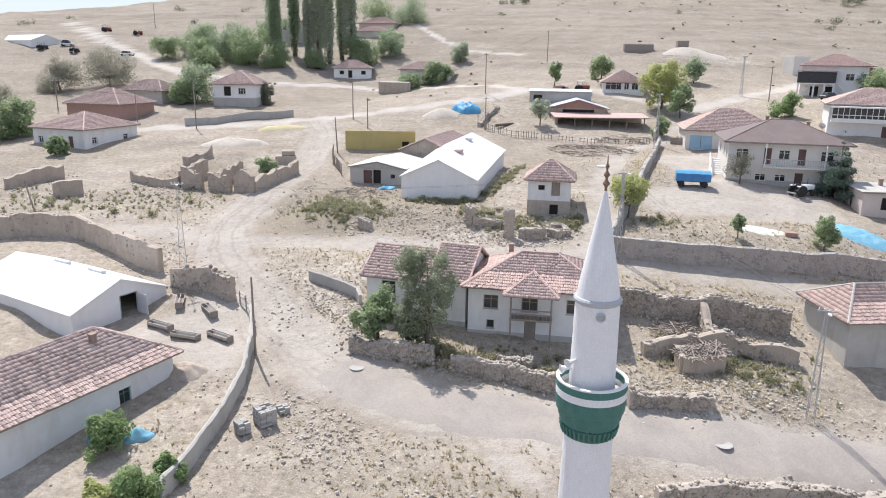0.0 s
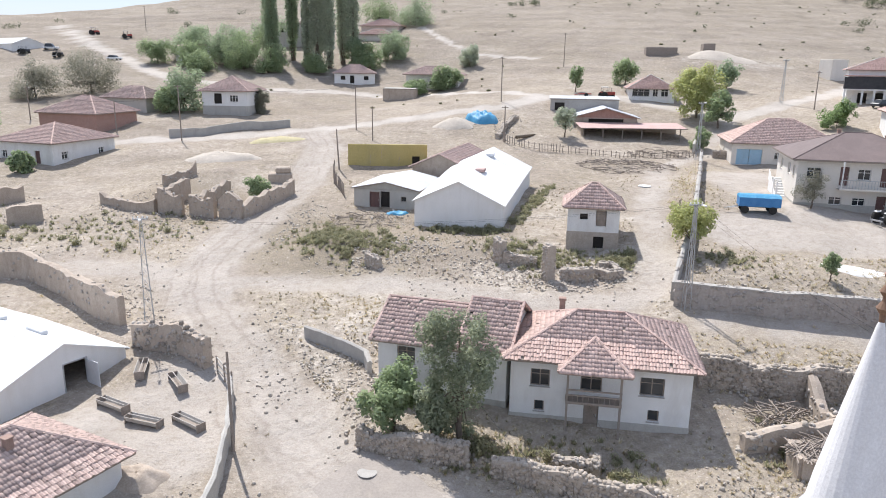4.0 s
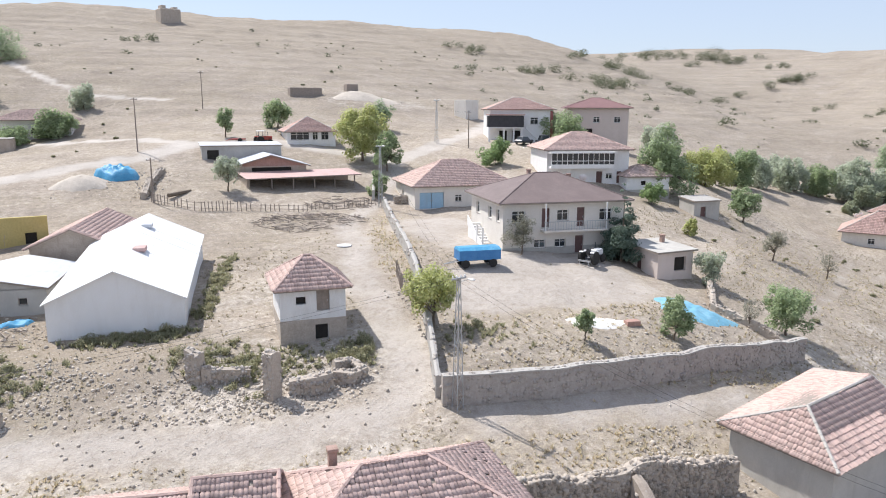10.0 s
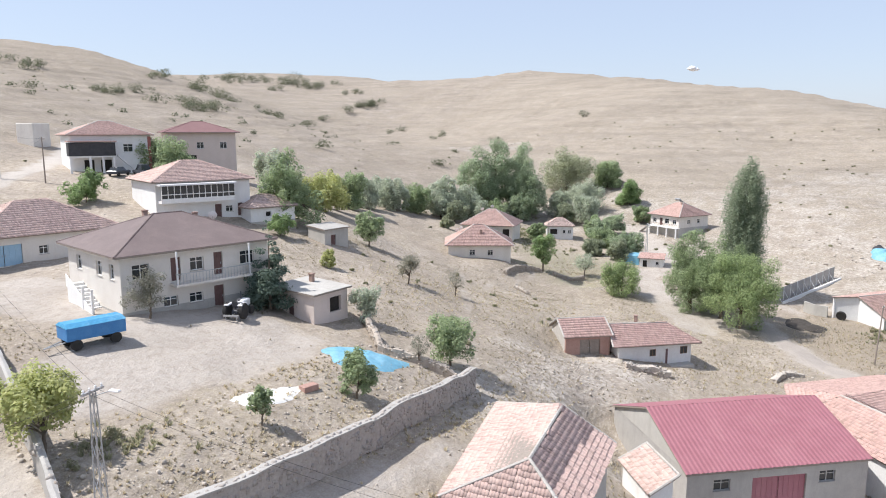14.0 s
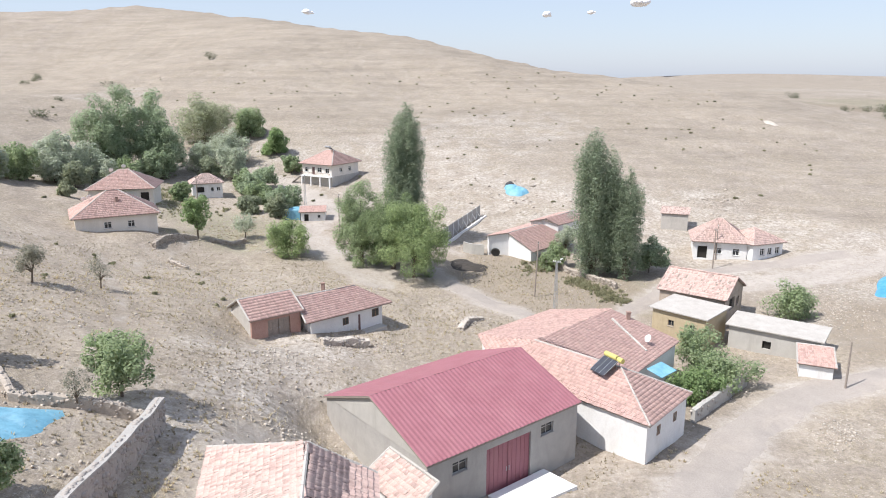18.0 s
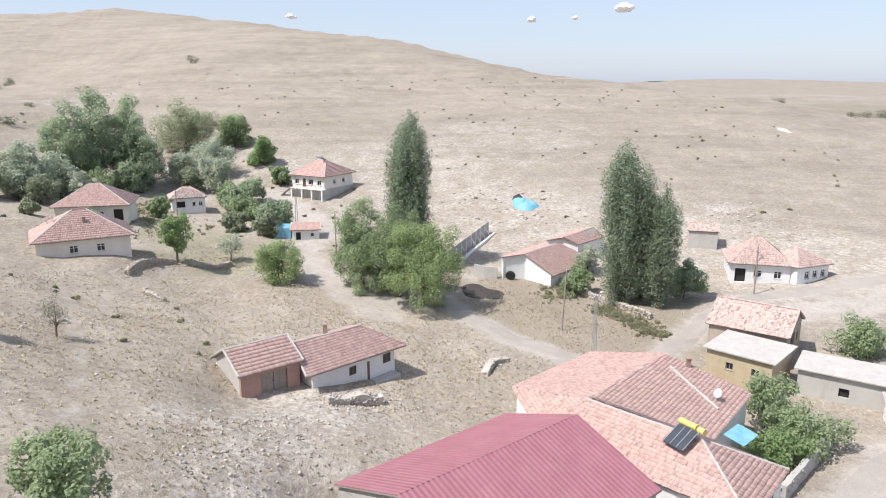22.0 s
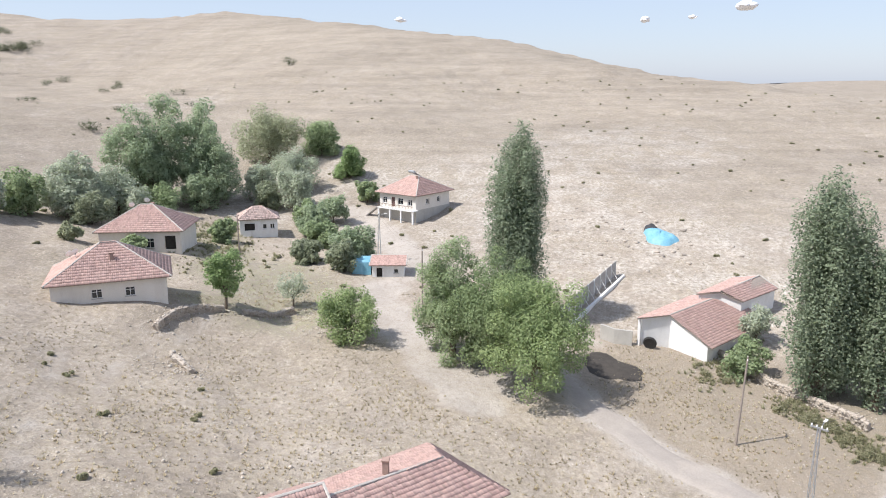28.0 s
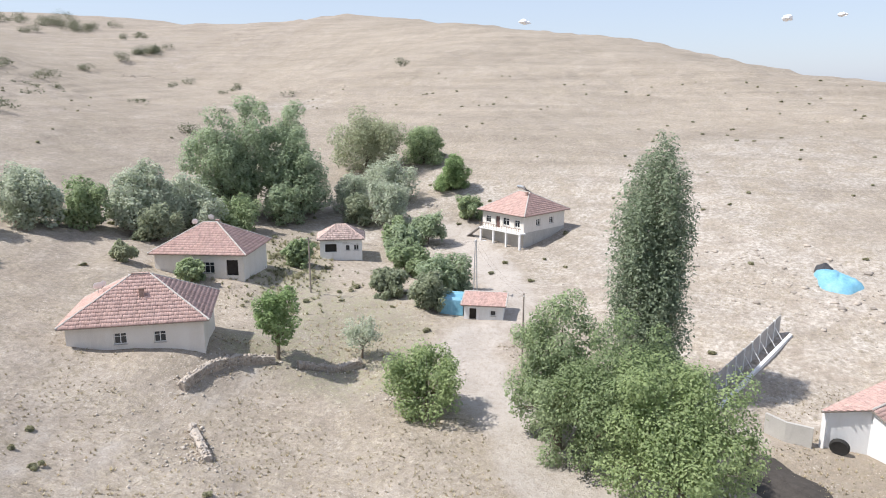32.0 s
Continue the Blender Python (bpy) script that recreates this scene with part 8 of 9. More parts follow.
for a_, b_ in [("a", "b"), ("b", "g"), ("g", "n"), ("n", "f"), ("c", "i"), ("c", "w"), ("e", "v"), ("e", "j"), ("o", "l"), ("o", "r"), ("r", "t"), ("t", "s"), ("l", "m"), ("d", "b"), ("w", "x")]:
    wire(POLE_TOPS[a_], POLE_TOPS[b_], 0.9, offs=(-0.3, 0.3))
wire((7.3, 56.1, 7.9), (6.0, 28.3, 16.9), 1.3)
wire((-1.0, 58.6, 8.8), (5.7, 28.1, 16.2), 1.6)


# ---- details on houses ----
def villa_details():
    H, L = villa, 14.26
    f = -5.75
    bal = part("balcony", Geo().box(-2.9, 4.6, f - 1.25, f - 0.002, 2.75, 2.95).mesh("balcony", M_CREAM), H, "cream balcony slab")
    g = Geo()
    for i in range(25):
        x = -2.85 + 7.4 * i / 24
        g.box(x - 0.015, x + 0.015, f - 1.22, f - 1.19, 2.95, 3.85)
    g.box(-2.9, 4.6, f - 1.24, f - 1.17, 3.85, 3.92)
    part("railing", g.mesh("railing", M_STEEL), bal)
    for x in (-2.7, 4.4):
        part("pillar", Geo().box(x - 0.06, x + 0.06, f - 1.14, f - 1.02, 2.95, 5.85).mesh("pillar", M_CLEANWHITE), bal)
    g = Geo()
    for i in range(11):
        g.box(-8.45, -7.15, 2.2 - i * 0.52, 2.72 - i * 0.52, -0.5, 2.6 - i * 0.24)
    st = part("stairs", g.mesh("stairs", M_CLEANWHITE), H, "white outside stair along the wall")
    part("stair_parapet", Geo().add([(-8.55, 2.7, 2.4), (-8.55, -3.0, -0.2), (-8.55, -3.0, 0.9), (-8.55, 2.7, 3.5), (-8.45, 2.7, 2.4), (-8.45, -3.0, -0.2), (-8.45, -3.0, 0.9), (-8.45, 2.7, 3.5)], BOX_F).mesh("stair_parapet", M_CLEANWHITE), st)
    for y in (-3.0, -1.0):
        part("stair_post", Geo().box(-8.6, -8.4, y - 0.1, y + 0.1, -0.5, 2.9).mesh("stair_post", M_CLEANWHITE), st)
    dish(H, 5.2, 1.0, villa_slopes, 150)


villa_details()


def gallery(A, B, depth, floor, z0, z1, out):
    """The glazed upper gallery of the white house."""
    ax, ay = A
    bx, by = B
    L = math.hypot(bx - ax, by - ay)
    T = thing("glazed_gallery", ax, ay, floor, math.degrees(math.atan2(by - ay, bx - ax)), "long glazed gallery with white roof on a white house", "gallery")
    part("floor_slab", Geo().box(0.3, L - 3.0, -out, -0.01, z0 - 0.3, z0).mesh("floor_slab", M_CLEANWHITE), T)
    part("parapet", Geo().box(0.3, L - 3.0, -out, -out + 0.15, z0 + 0.002, z0 + 0.35).mesh("parapet", M_CLEANWHITE), T)
    part("gallery_roof", Geo().box(0.0, L - 2.7, -out - 0.4, -0.01, z1, z1 + 0.22).mesh("gallery_roof", M_WHITESHEET), T)
    n = 12
    for i in range(n):
        a, b = 0.3 + (L - 3.3) * i / n, 0.3 + (L - 3.3) * (i + 1) / n
        fr = part("window_frame", Geo().box(a, a + 0.08, -out, -out + 0.12, z0 + 0.35, z1).box(a + 0.08, b, -out, -out + 0.12, z0 + 0.85, z0 + 0.95).mesh("window_frame", M_CLEANWHITE), T)
        part("pane", Geo().box(a + 0.08, b, -out + 0.05, -out + 0.07, z0 + 0.35, z1).mesh("pane", M_GLASS), fr)


gallery((66.0, 123.6), (78.5, 118.4), 11.0, 17.0, 3.0, 5.1, 1.6)


def awning_balcony():
    T = thing("awning_balcony", 76.7, 157.0, 22.0, -26.0, "balcony with a black awning screen on white columns", "balcony")
    part("slab", Geo().box(-0.6, 6.6, -2.6, -0.01, 3.1, 3.35).mesh("slab", M_CLEANWHITE), T)
    part("screen", Geo().box(-0.6, 6.6, -2.65, -2.55, 3.35, 5.6).mesh("screen", M_BLACK), T, "black fabric screen")
    part("side_screen", Geo().box(-0.65, -0.55, -2.55, -0.05, 3.35, 5.6).mesh("side_screen", M_BLACK), T)
    part("canopy", Geo().box(-0.8, 6.8, -2.9, -0.01, 5.7, 5.9).mesh("canopy", M_TILENEW), T)
    for x in (-0.4, 2.6, 4.6, 6.3):
        part("column", Geo().box(x - 0.17, x + 0.17, -2.5, -2.16, -0.5, 3.1).mesh("column", M_CLEANWHITE), T)
    part("stairs", Geo().add([(7.0, -2.4, 3.2), (10.4, -2.4, 0.0), (10.4, -1.4, 0.0), (7.0, -1.4, 3.2), (7.0, -2.4, 3.5), (10.4, -2.4, 0.3), (10.4, -1.4, 0.3), (7.0, -1.4, 3.5)], BOX_F).mesh("stairs", M_CLEANWHITE), T)


awning_balcony()


def stilt_balcony():
    H = rc
    f = -5.5
    b = part("balcony", Geo().box(-4.4, 5.4, f - 1.5, f - 0.002, 2.1, 2.3).mesh("balcony", M_CLEANWHITE), H, "long white balcony slab")
    g = Geo().box(-4.4, 5.4, f - 1.48, f - 1.42, 3.1, 3.16)
    for i in range(26):
        x = -4.35 + 9.7 * i / 25
        g.box(x - 0.02, x + 0.02, f - 1.47, f - 1.43, 2.3, 3.1)
    part("railing", g.mesh("railing", M_BROWNWOOD), b)
    for x in (-4.1, -1.0, 2.0, 5.1):
        part("pillar", Geo().box(x - 0.15, x + 0.15, f - 1.4, f - 1.1, -1.5, 2.1).mesh("pillar", M_CLEANWHITE), b)
    part("stairs", Geo().add([(-4.4, f - 1.4, 2.2), (-7.6, f - 1.4, 0.0), (-7.6, f - 0.3, 0.0), (-4.4, f - 0.3, 2.2), (-4.4, f - 1.4, 2.4), (-7.6, f - 1.4, 0.2), (-7.6, f - 0.3, 0.2), (-4.4, f - 0.3, 2.4)], [(f_[0], f_[3], f_[2], f_[1]) for f_ in BOX_F]).mesh("stairs", M_CONCRETE), b)


stilt_balcony()


def solar_heater(parent_slopes, H, x, y, rz, tank=None, note="yellow"):
    z = plane_z(parent_slopes, x, y)
    S = thing("solar_heater", 0, 0, 0, 0, f"solar water heater with dark panel and {note} tank", "solar heater")
    S.matrix_basis = H.matrix_basis @ pose(x, y, z, 0, 0, rz)
    p = Geo().add([(-0.9, -1.0, 0.1), (0.9, -1.0, 0.1), (0.9, 0.7, 1.1), (-0.9, 0.7, 1.1), (-0.9, -1.0, 0.2), (0.9, -1.0, 0.2), (0.9, 0.7, 1.2), (-0.9, 0.7, 1.2)], BOX_F)
    part("panel", p.mesh("panel", M_CARDARK), S, "dark glass collector panel")
    g = Geo()
    for xx in (-0.92, -0.3, 0.3, 0.92):
        g.rod((xx, -1.0, 0.22), (xx, 0.7, 1.22), 0.03, n=4)
    part("panel_frame", g.mesh("panel_frame", M_STEEL), S)
    part("tank", Geo().rod((-1.0, 0.95, 1.35), (0.6, 0.95, 1.35), 0.27, n=14).mesh("tank", tank or M_TANK), S, f"{note} water tank")
    part("spare_tank", Geo().rod((0.7, 0.95, 1.3), (1.3, 0.95, 1.3), 0.25, n=14).mesh("spare_tank", tank or M_TANK), S)
    g = Geo()
    for xx in (-0.8, 0.8):
        g.rod((xx, 0.7, -0.3), (xx, 0.7, 1.2), 0.03, n=4).rod((xx, 1.2, -0.5), (xx, 1.0, 1.2), 0.03, n=4)
    part("stand", g.mesh("stand", M_STEEL), S)


solar_heater([sol_slopes[0]], sol, -8.6, 1.0, 210)
solar_heater(rc_sl, rc, -0.6, 1.2, 160, M_STEEL, "grey steel")
dish(ra, -4.4, 1.2, ra_sl, 200)
dish(ra, -3.6, -0.2, ra_sl, 220)
dish(rb, -2.6, 1.0, rb_sl, 200)
dish(rb, 0.0, 0.3, rb_sl, 190)
dish(sol, 1.6, -6.2, [sol_slopes[3]], 200)
chimney(sol, 7.2, -5.4, 1.0, [sol_slopes[3]])


# ---- open shelter and pens ----
def shelter(x, y, z, rz):
    T = thing("open_shelter", x, y, z, rz, "open timber shelter with faded red sheet roof", "shelter")
    for i in range(6):
        part("post", Geo().rod((i * 3.3, 0, -0.5), (i * 3.3, 0, 2.2), 0.11, n=6).mesh("post", M_WOOD), T)
    R = part("roof", Geo().add([(-0.6, -0.8, 2.15), (17.4, -0.8, 2.15), (17.4, 4.6, 2.7), (-0.6, 4.6, 2.7), (-0.6, -0.8, 2.25), (17.4, -0.8, 2.25), (17.4, 4.6, 2.8), (-0.6, 4.6, 2.8)], BOX_F).mesh("roof", M_WOOD), T)
    part("roof_sheet", sheet_on([(-0.6, -0.8, 2.25), (17.4, -0.8, 2.25), (17.4, 4.6, 2.8), (-0.6, 4.6, 2.8)], 0.5, M_PINKSHEET), R)
    part("back_wall", Geo().box(-0.4, 17.2, 4.2, 4.5, -0.8, 2.6).mesh("back_wall", M_MUD), T)
    part("side_wall", Geo().box(-0.4, -0.1, 0, 4.2, -0.8, 2.2).mesh("side_wall", M_MUD), T)
    part("manger", Geo().box(1.0, 12.0, 3.2, 3.9, -0.2, 0.7).mesh("manger", M_WOOD), T)


shelter(21.6, 135.6, 16.6, 1.5)
house("sheet_barn", (20.9, 141.2), (31.6, 139.8), 7.6, 17.8, 20.2, 21.9, "open-gabled barn with pale blue-white metal roof", "gable_y", M_MUD, M_GREYSHEET, oh=0.6, category="barn", ops={"S": [(2.5, 0.0, 6.0, 2.2, "hole")]}, gable_mat=M_BRICK)


def pale_fence(pts, h, label, gap=0.28, mat=None, name="picket_fence"):
    P = along(pts, gap)
    o = np.array([*P[0], gz(*P[0])])
    T = thing(name, *o, 0, label, "fence")
    zs = land_z(P[:, 0], P[:, 1]) - o[2]
    for i, (x, y) in enumerate(P):
        if rnd.random() < 0.12:
            continue
        a = rnd.uniform(-0.12, 0.12)
        part("slat", Geo().add([(-0.05, -0.02, -0.2), (0.05, -0.02, -0.2), (0.05, 0.02, -0.2), (-0.05, 0.02, -0.2), (-0.05 + a, -0.02, h), (0.05 + a, -0.02, h), (0.05 + a, 0.02, h), (-0.05 + a, 0.02, h)], BOX_F).mesh("slat", mat or M_WOOD), T, at=pose(x - o[0], y - o[1], zs[i], 0, 0, rnd.uniform(-25, 25)))
    for i in range(0, len(P) - 6, 6):
        for z in (0.3, h * 0.8):
            g = Geo().rod((P[i, 0] - o[0], P[i, 1] - o[1], zs[i] + z), (P[i + 6, 0] - o[0], P[i + 6, 1] - o[1], zs[i + 6] + z), 0.035, n=4)
            part("rail", g.mesh("rail", mat or M_WOOD), T)


pale_fence([(-17.6, 116.0), (-16.8, 110.0), (-14.6, 104.0)], 1.6, "rickety grey pole fence beside a shed", 0.4)
pale_fence([(7.6, 130.6), (12.6, 126.6), (18.4, 125.8)], 1.3, "rough timber fence of an animal pen", 0.45)
pale_fence([(18.6, 126.0), (26.0, 125.0), (37.0, 125.6)], 1.0, "broken timber fence before a shelter", 0.6)
pale_fence([(24.2, 92.0), (22.6, 87.6)], 1.3, "short grey picket fence against a wall", 0.3)


def brush_heap(name, x, y, r_, n, h, label, mat=None, seed=5, lift=0.0):
    q = random.Random(seed)
    g = Geo()
    z = gz(x, y)
    for _ in range(n):
        a, d = q.uniform(0, 6.28), r_ * math.sqrt(q.random())
        px, py, b = d * math.cos(a) * 1.6, d * math.sin(a), q.uniform(0, 3.14)
        l, zz = q.uniform(0.6, 2.2), (h * (1 - d / r_) * q.random()) + gz(x + px, y + py) - z + 0.05
        g.rod((px - l / 2 * math.cos(b), py - l / 2 * math.sin(b), zz), (px + l / 2 * math.cos(b), py + l / 2 * math.sin(b), zz + q.uniform(-0.15, 0.3)), q.uniform(0.02, 0.06), n=4)
    T = thing(name, x, y, z + lift, 0, label, "wood pile")
    tagged(part("sticks", g.mesh("sticks", mat or M_WOOD), T), kind="stuff")


brush_heap("brushwood_heap", 25.0, 119.0, 4.6, 260, 1.3, "tangled heap of grey branches and poles", seed=5)
brush_heap("brushwood_heap", 33.0, 127.8, 3.6, 120, 0.7, "scattered boards and branches before a shelter", seed=6)
brush_heap("plank_litter", -11.0, 94.5, 3.0, 60, 0.5, "broken planks littered on a bank", seed=7)
brush_heap("pole_heap", -9.5, 84.5, 2.2, 14, 0.8, "leaning grey poles on a rubble bank", seed=8)
brush_heap("brushwood_roof", 20.5, 52.0, 1.15, 240, 0.4, "collapsed brushwood roof on a small ruin", seed=9, lift=1.2)
brush_heap("brushwood_heap", 20.3, 57.0, 1.5, 70, 1.2, "grey branches heaped in a ruin", seed=10)
free_wall("ruin_hut_wall", [(18.9, 51.2), (22.0, 51.0), (22.2, 52.8), (19.0, 53.0), (18.9, 51.2)], 1.3, "small mud hut ruin with a brushwood top", M_MUD, 0.4, 0.06, 0, 30, seed=91)
solo("felled_log", Geo().rod((-2.0, -1.4, 0.25), (2.0, 1.4, 0.35), 0.28, 0.2, 8).mesh("felled_log", M_BARK), 11.6, 133.4, gz(11.6, 133.4), 10, "grey felled log lying in a pen", "log")


# ---- heaps and tarpaulins ----
def heap(name, x, y, rx, ry, h, mat, label, rz=0.0, lump=0.12, seed=1, category="heap", power=1.0):
    q = np.random.default_rng(seed)
    n, m = 26, 9
    vs, fs = [], []
    z = gz(x, y)
    ph = q.uniform(0, 6.28, 6)
    for j in range(m):
        t = j / (m - 1)
        for i in range(n):
            a = 2 * math.pi * i / n
            k = t * (1 + 0.10 * math.sin(3 * a + ph[0]) + 0.07 * math.sin(5 * a + ph[1]))
            px, py = rx * k * math.cos(a), ry * k * math.sin(a)
            c, s = math.cos(radians(rz)), math.sin(radians(rz))
            wx, wy = px * c - py * s, px * s + py * c
            g0 = gz(x + wx, y + wy) - z
            hh = h * (1 - t ** 2) ** power * (1 + lump * math.sin(4 * px + ph[2]) * math.sin(3.3 * py + ph[3])) + q.normal(0, 0.02 * h + 0.01)
            vs.append((wx, wy, g0 + (hh if j < m - 1 else -0.05)))
    for j in range(m - 1):
        for i in range(n):
            a, b = j * n + i, j * n + (i + 1) % n
            fs.append((a, a + n, b + n, b))
    me = mesh_of(name, vs, fs, mat)
    for p in me.polygons:
        p.use_smooth = True
    return solo(name, me, x, y, z, 0, label, category)


heap("blue_tarp", 46.6, 75.8, 3.9, 2.5, 0.35, M_CYANTARP, "crumpled bright blue tarpaulin spread on the yard", -25, 0.5, 2, "tarpaulin")
heap("lime_patch", 34.6, 75.4, 2.9, 1.2, 0.12, M_LIME, "white spread of lime on the yard floor", -15, 0.3, 3, "heap")
solo("brick_stack", Geo().bevelbox(-0.6, 0.6, -0.35, 0.35, -0.1, 0.35, 0.03).mesh("brick_stack", M_BRICK), 37.6, 74.4, gz(37.6, 74.4), -15, "small stack of red bricks beside lime", "bricks")
heap("covered_haystack", 4.8, 142.2, 3.0, 2.0, 1.5, M_BLUETARP, "stack covered with a blue tarpaulin", -20, 0.25, 4, "tarpaulin", 0.5)
heap("sand_heap", 0.0, 138.4, 3.6, 2.4, 0.7, M_RUBBLE, "pale sand heap beside a covered stack", 0, 0.1, 5)
heap("straw_heap", -30.0, 135.2, 4.6, 1.9, 0.5, M_HAY, "yellow straw spread by the road", 12, 0.2, 6)
heap("gravel_heap", -36.3, 124.3, 5.6, 2.6, 0.9, M_RUBBLE, "low mound of pale gravel beside the road", 8, 0.2, 20)
heap("spoil_heap", 70.0, 203.4, 9.0, 4.0, 0.8, M_RUBBLE, "grey rubble and junk heap on the hillside", 0, 0.2, 7)
heap("blue_tarp", 175.6, 32.0, 3.4, 2.4, 1.2, M_CYANTARP, "round stack under a bright blue tarpaulin on the slope", 30, 0.15, 8, "tarpaulin", 0.5)
heap("black_bundle", 178.6, 33.0, 1.6, 1.2, 1.2, M_BLACK, "black bundle beside a blue-covered stack", 0, 0.2, 9, "bundle", 0.6)
heap("blue_tarp", 112.0, -18.0, 5.0, 2.2, 0.6, M_BLUETARP, "blue tarpaulins lying on rubble", -40, 0.5, 10, "tarpaulin")
heap("blue_tarp", -22.4, 42.8, 1.1, 0.7, 0.6, M_BLUETARP, "blue tarpaulin bundle in a farmyard", 0, 0.4, 11, "tarpaulin", 0.5)
heap("blue_tarp", -20.2, 43.0, 1.1, 0.6, 0.4, M_CYANTARP, "blue twine and tarpaulin in a farmyard", 10, 0.6, 12, "tarpaulin", 0.5)
heap("manure_heap", -19.8, 51.2, 1.9, 1.1, 0.6, M_MUD, "dark manure heap in a farmyard", -10, 0.3, 13)
heap("rubble_heap", 8.0, 36.0, 3.0, 1.8, 0.5, M_RUBBLE, "low rubble heap on the verge", 0, 0.3, 14)
heap("straw_heap", 148.6, 52.6, 2.0, 1.4, 1.1, M_HAY, "yellow straw heap behind a concrete fence", 0, 0.2, 16)
heap("blue_litter", 4.6 - 12.0, 96.6, 1.4, 0.6, 0.3, M_BLUETARP, "blue plastic litter by a shed wall", 0, 0.5, 17, "litter", 0.6)


def ochre_wall():
    T = thing("ochre_wall", -16.0, 118.9, 14.1, 1, "long ochre-painted yard wall with a dark sheet standing in for the shade in a doorway", "wall")
    part("wall_body", pierced("wall_body", 0.0, 11.6, 0.0, 0.45, -0.8, 3.3, [(9.4, -0.1, 1.1, 1.7)], M_YELLOW), T)
    # dark sheet within the gap stands in for the shade behind it
    part("doorway", Geo().box(9.4, 10.5, 0.3, 0.4, -0.1, 1.6).mesh("doorway", M_DARK), T, "dark sheet standing in for the shade in a doorway")
    g = Geo()
    for u, z, h in ((3.2, 0.2, 1.6), (4.9, 1.2, 1.9), (7.4, 0.3, 1.2)):
        for k in range(5):
            g.box(u + 0.05 * math.sin(k * 2.3) + 0.02 * k, u + 0.05 * math.sin(k * 2.3) + 0.02 * k + 0.05, -0.004, 0.001, z + h * k / 5, z + h * (k + 1) / 5)
    tagged(part("crack", g.mesh("crack", M_MUD), T, "dark crack in the plaster"), kind="stuff")


ochre_wall()


# ---- trailers, tractors, cars ----
def wheel(T, x, y, r, w, name="wheel"):
    wl_ = part(name, Geo().lathe([(r * 0.55, -w / 2), (r * 0.9, -w / 2), (r, -w * 0.32), (r, w * 0.32), (r * 0.9, w / 2), (r * 0.55, w / 2)], 18).mesh("tyre", M_RUBBER), T, at=pose(x, y, r, 90, 0, 0))
    part("rim", Geo().lathe([(0.06, -w * 0.3), (r * 0.55, -w * 0.36), (r * 0.55, w * 0.36), (0.06, w * 0.3)], 14).mesh("rim", M_CLEANWHITE), wl_)


def trailer(x, y, rz):
    T = thing("farm_trailer", x, y, gz(x, y), rz, "bright blue four-wheel farm trailer in the yard", "trailer")
    part("bed", Geo().bevelbox(-2.1, 2.1, -0.95, 0.95, 0.75, 0.9, 0.02).mesh("bed", M_TRUCKBLUE), T)
    for a, b, c, d in ((-2.1, 2.1, -0.95, -0.88), (-2.1, 2.1, 0.88, 0.95), (-2.1, -2.03, -0.88, 0.88), (2.03, 2.1, -0.88, 0.88)):
        part("side_board", Geo().bevelbox(a, b, c, d, 0.9, 1.75, 0.015).mesh("side_board", M_TRUCKBLUE), T)
    part("cover", Geo().add([(-2.15, -1.0, 1.72), (2.15, -1.0, 1.72), (2.15, 1.0, 1.72), (-2.15, 1.0, 1.72), (-2.05, -0.5, 1.98), (2.05, -0.5, 1.98), (2.05, 0.5, 1.98), (-2.05, 0.5, 1.98)], BOX_F).mesh("cover", M_BLUETARP), T, "blue tarpaulin cover")
    part("chassis", Geo().box(-2.0, 2.0, -0.35, -0.25, 0.6, 0.75).box(-2.0, 2.0, 0.25, 0.35, 0.6, 0.75).box(-1.5, -1.4, -0.9, 0.9, 0.42, 0.6).box(1.3, 1.4, -0.9, 0.9, 0.42, 0.6).mesh("chassis", M_CARDARK), T)
    part("drawbar", Geo().rod((-2.0, -0.3, 0.6), (-3.4, 0, 0.35), 0.05).rod((-2.0, 0.3, 0.6), (-3.4, 0, 0.35), 0.05).mesh("drawbar", M_STEEL), T)
    for a in (-1.45, 1.35):
        for b in (-0.85, 0.85):
            wheel(T, a, b, 0.42, 0.22)


trailer(32.0, 90.0, -14)


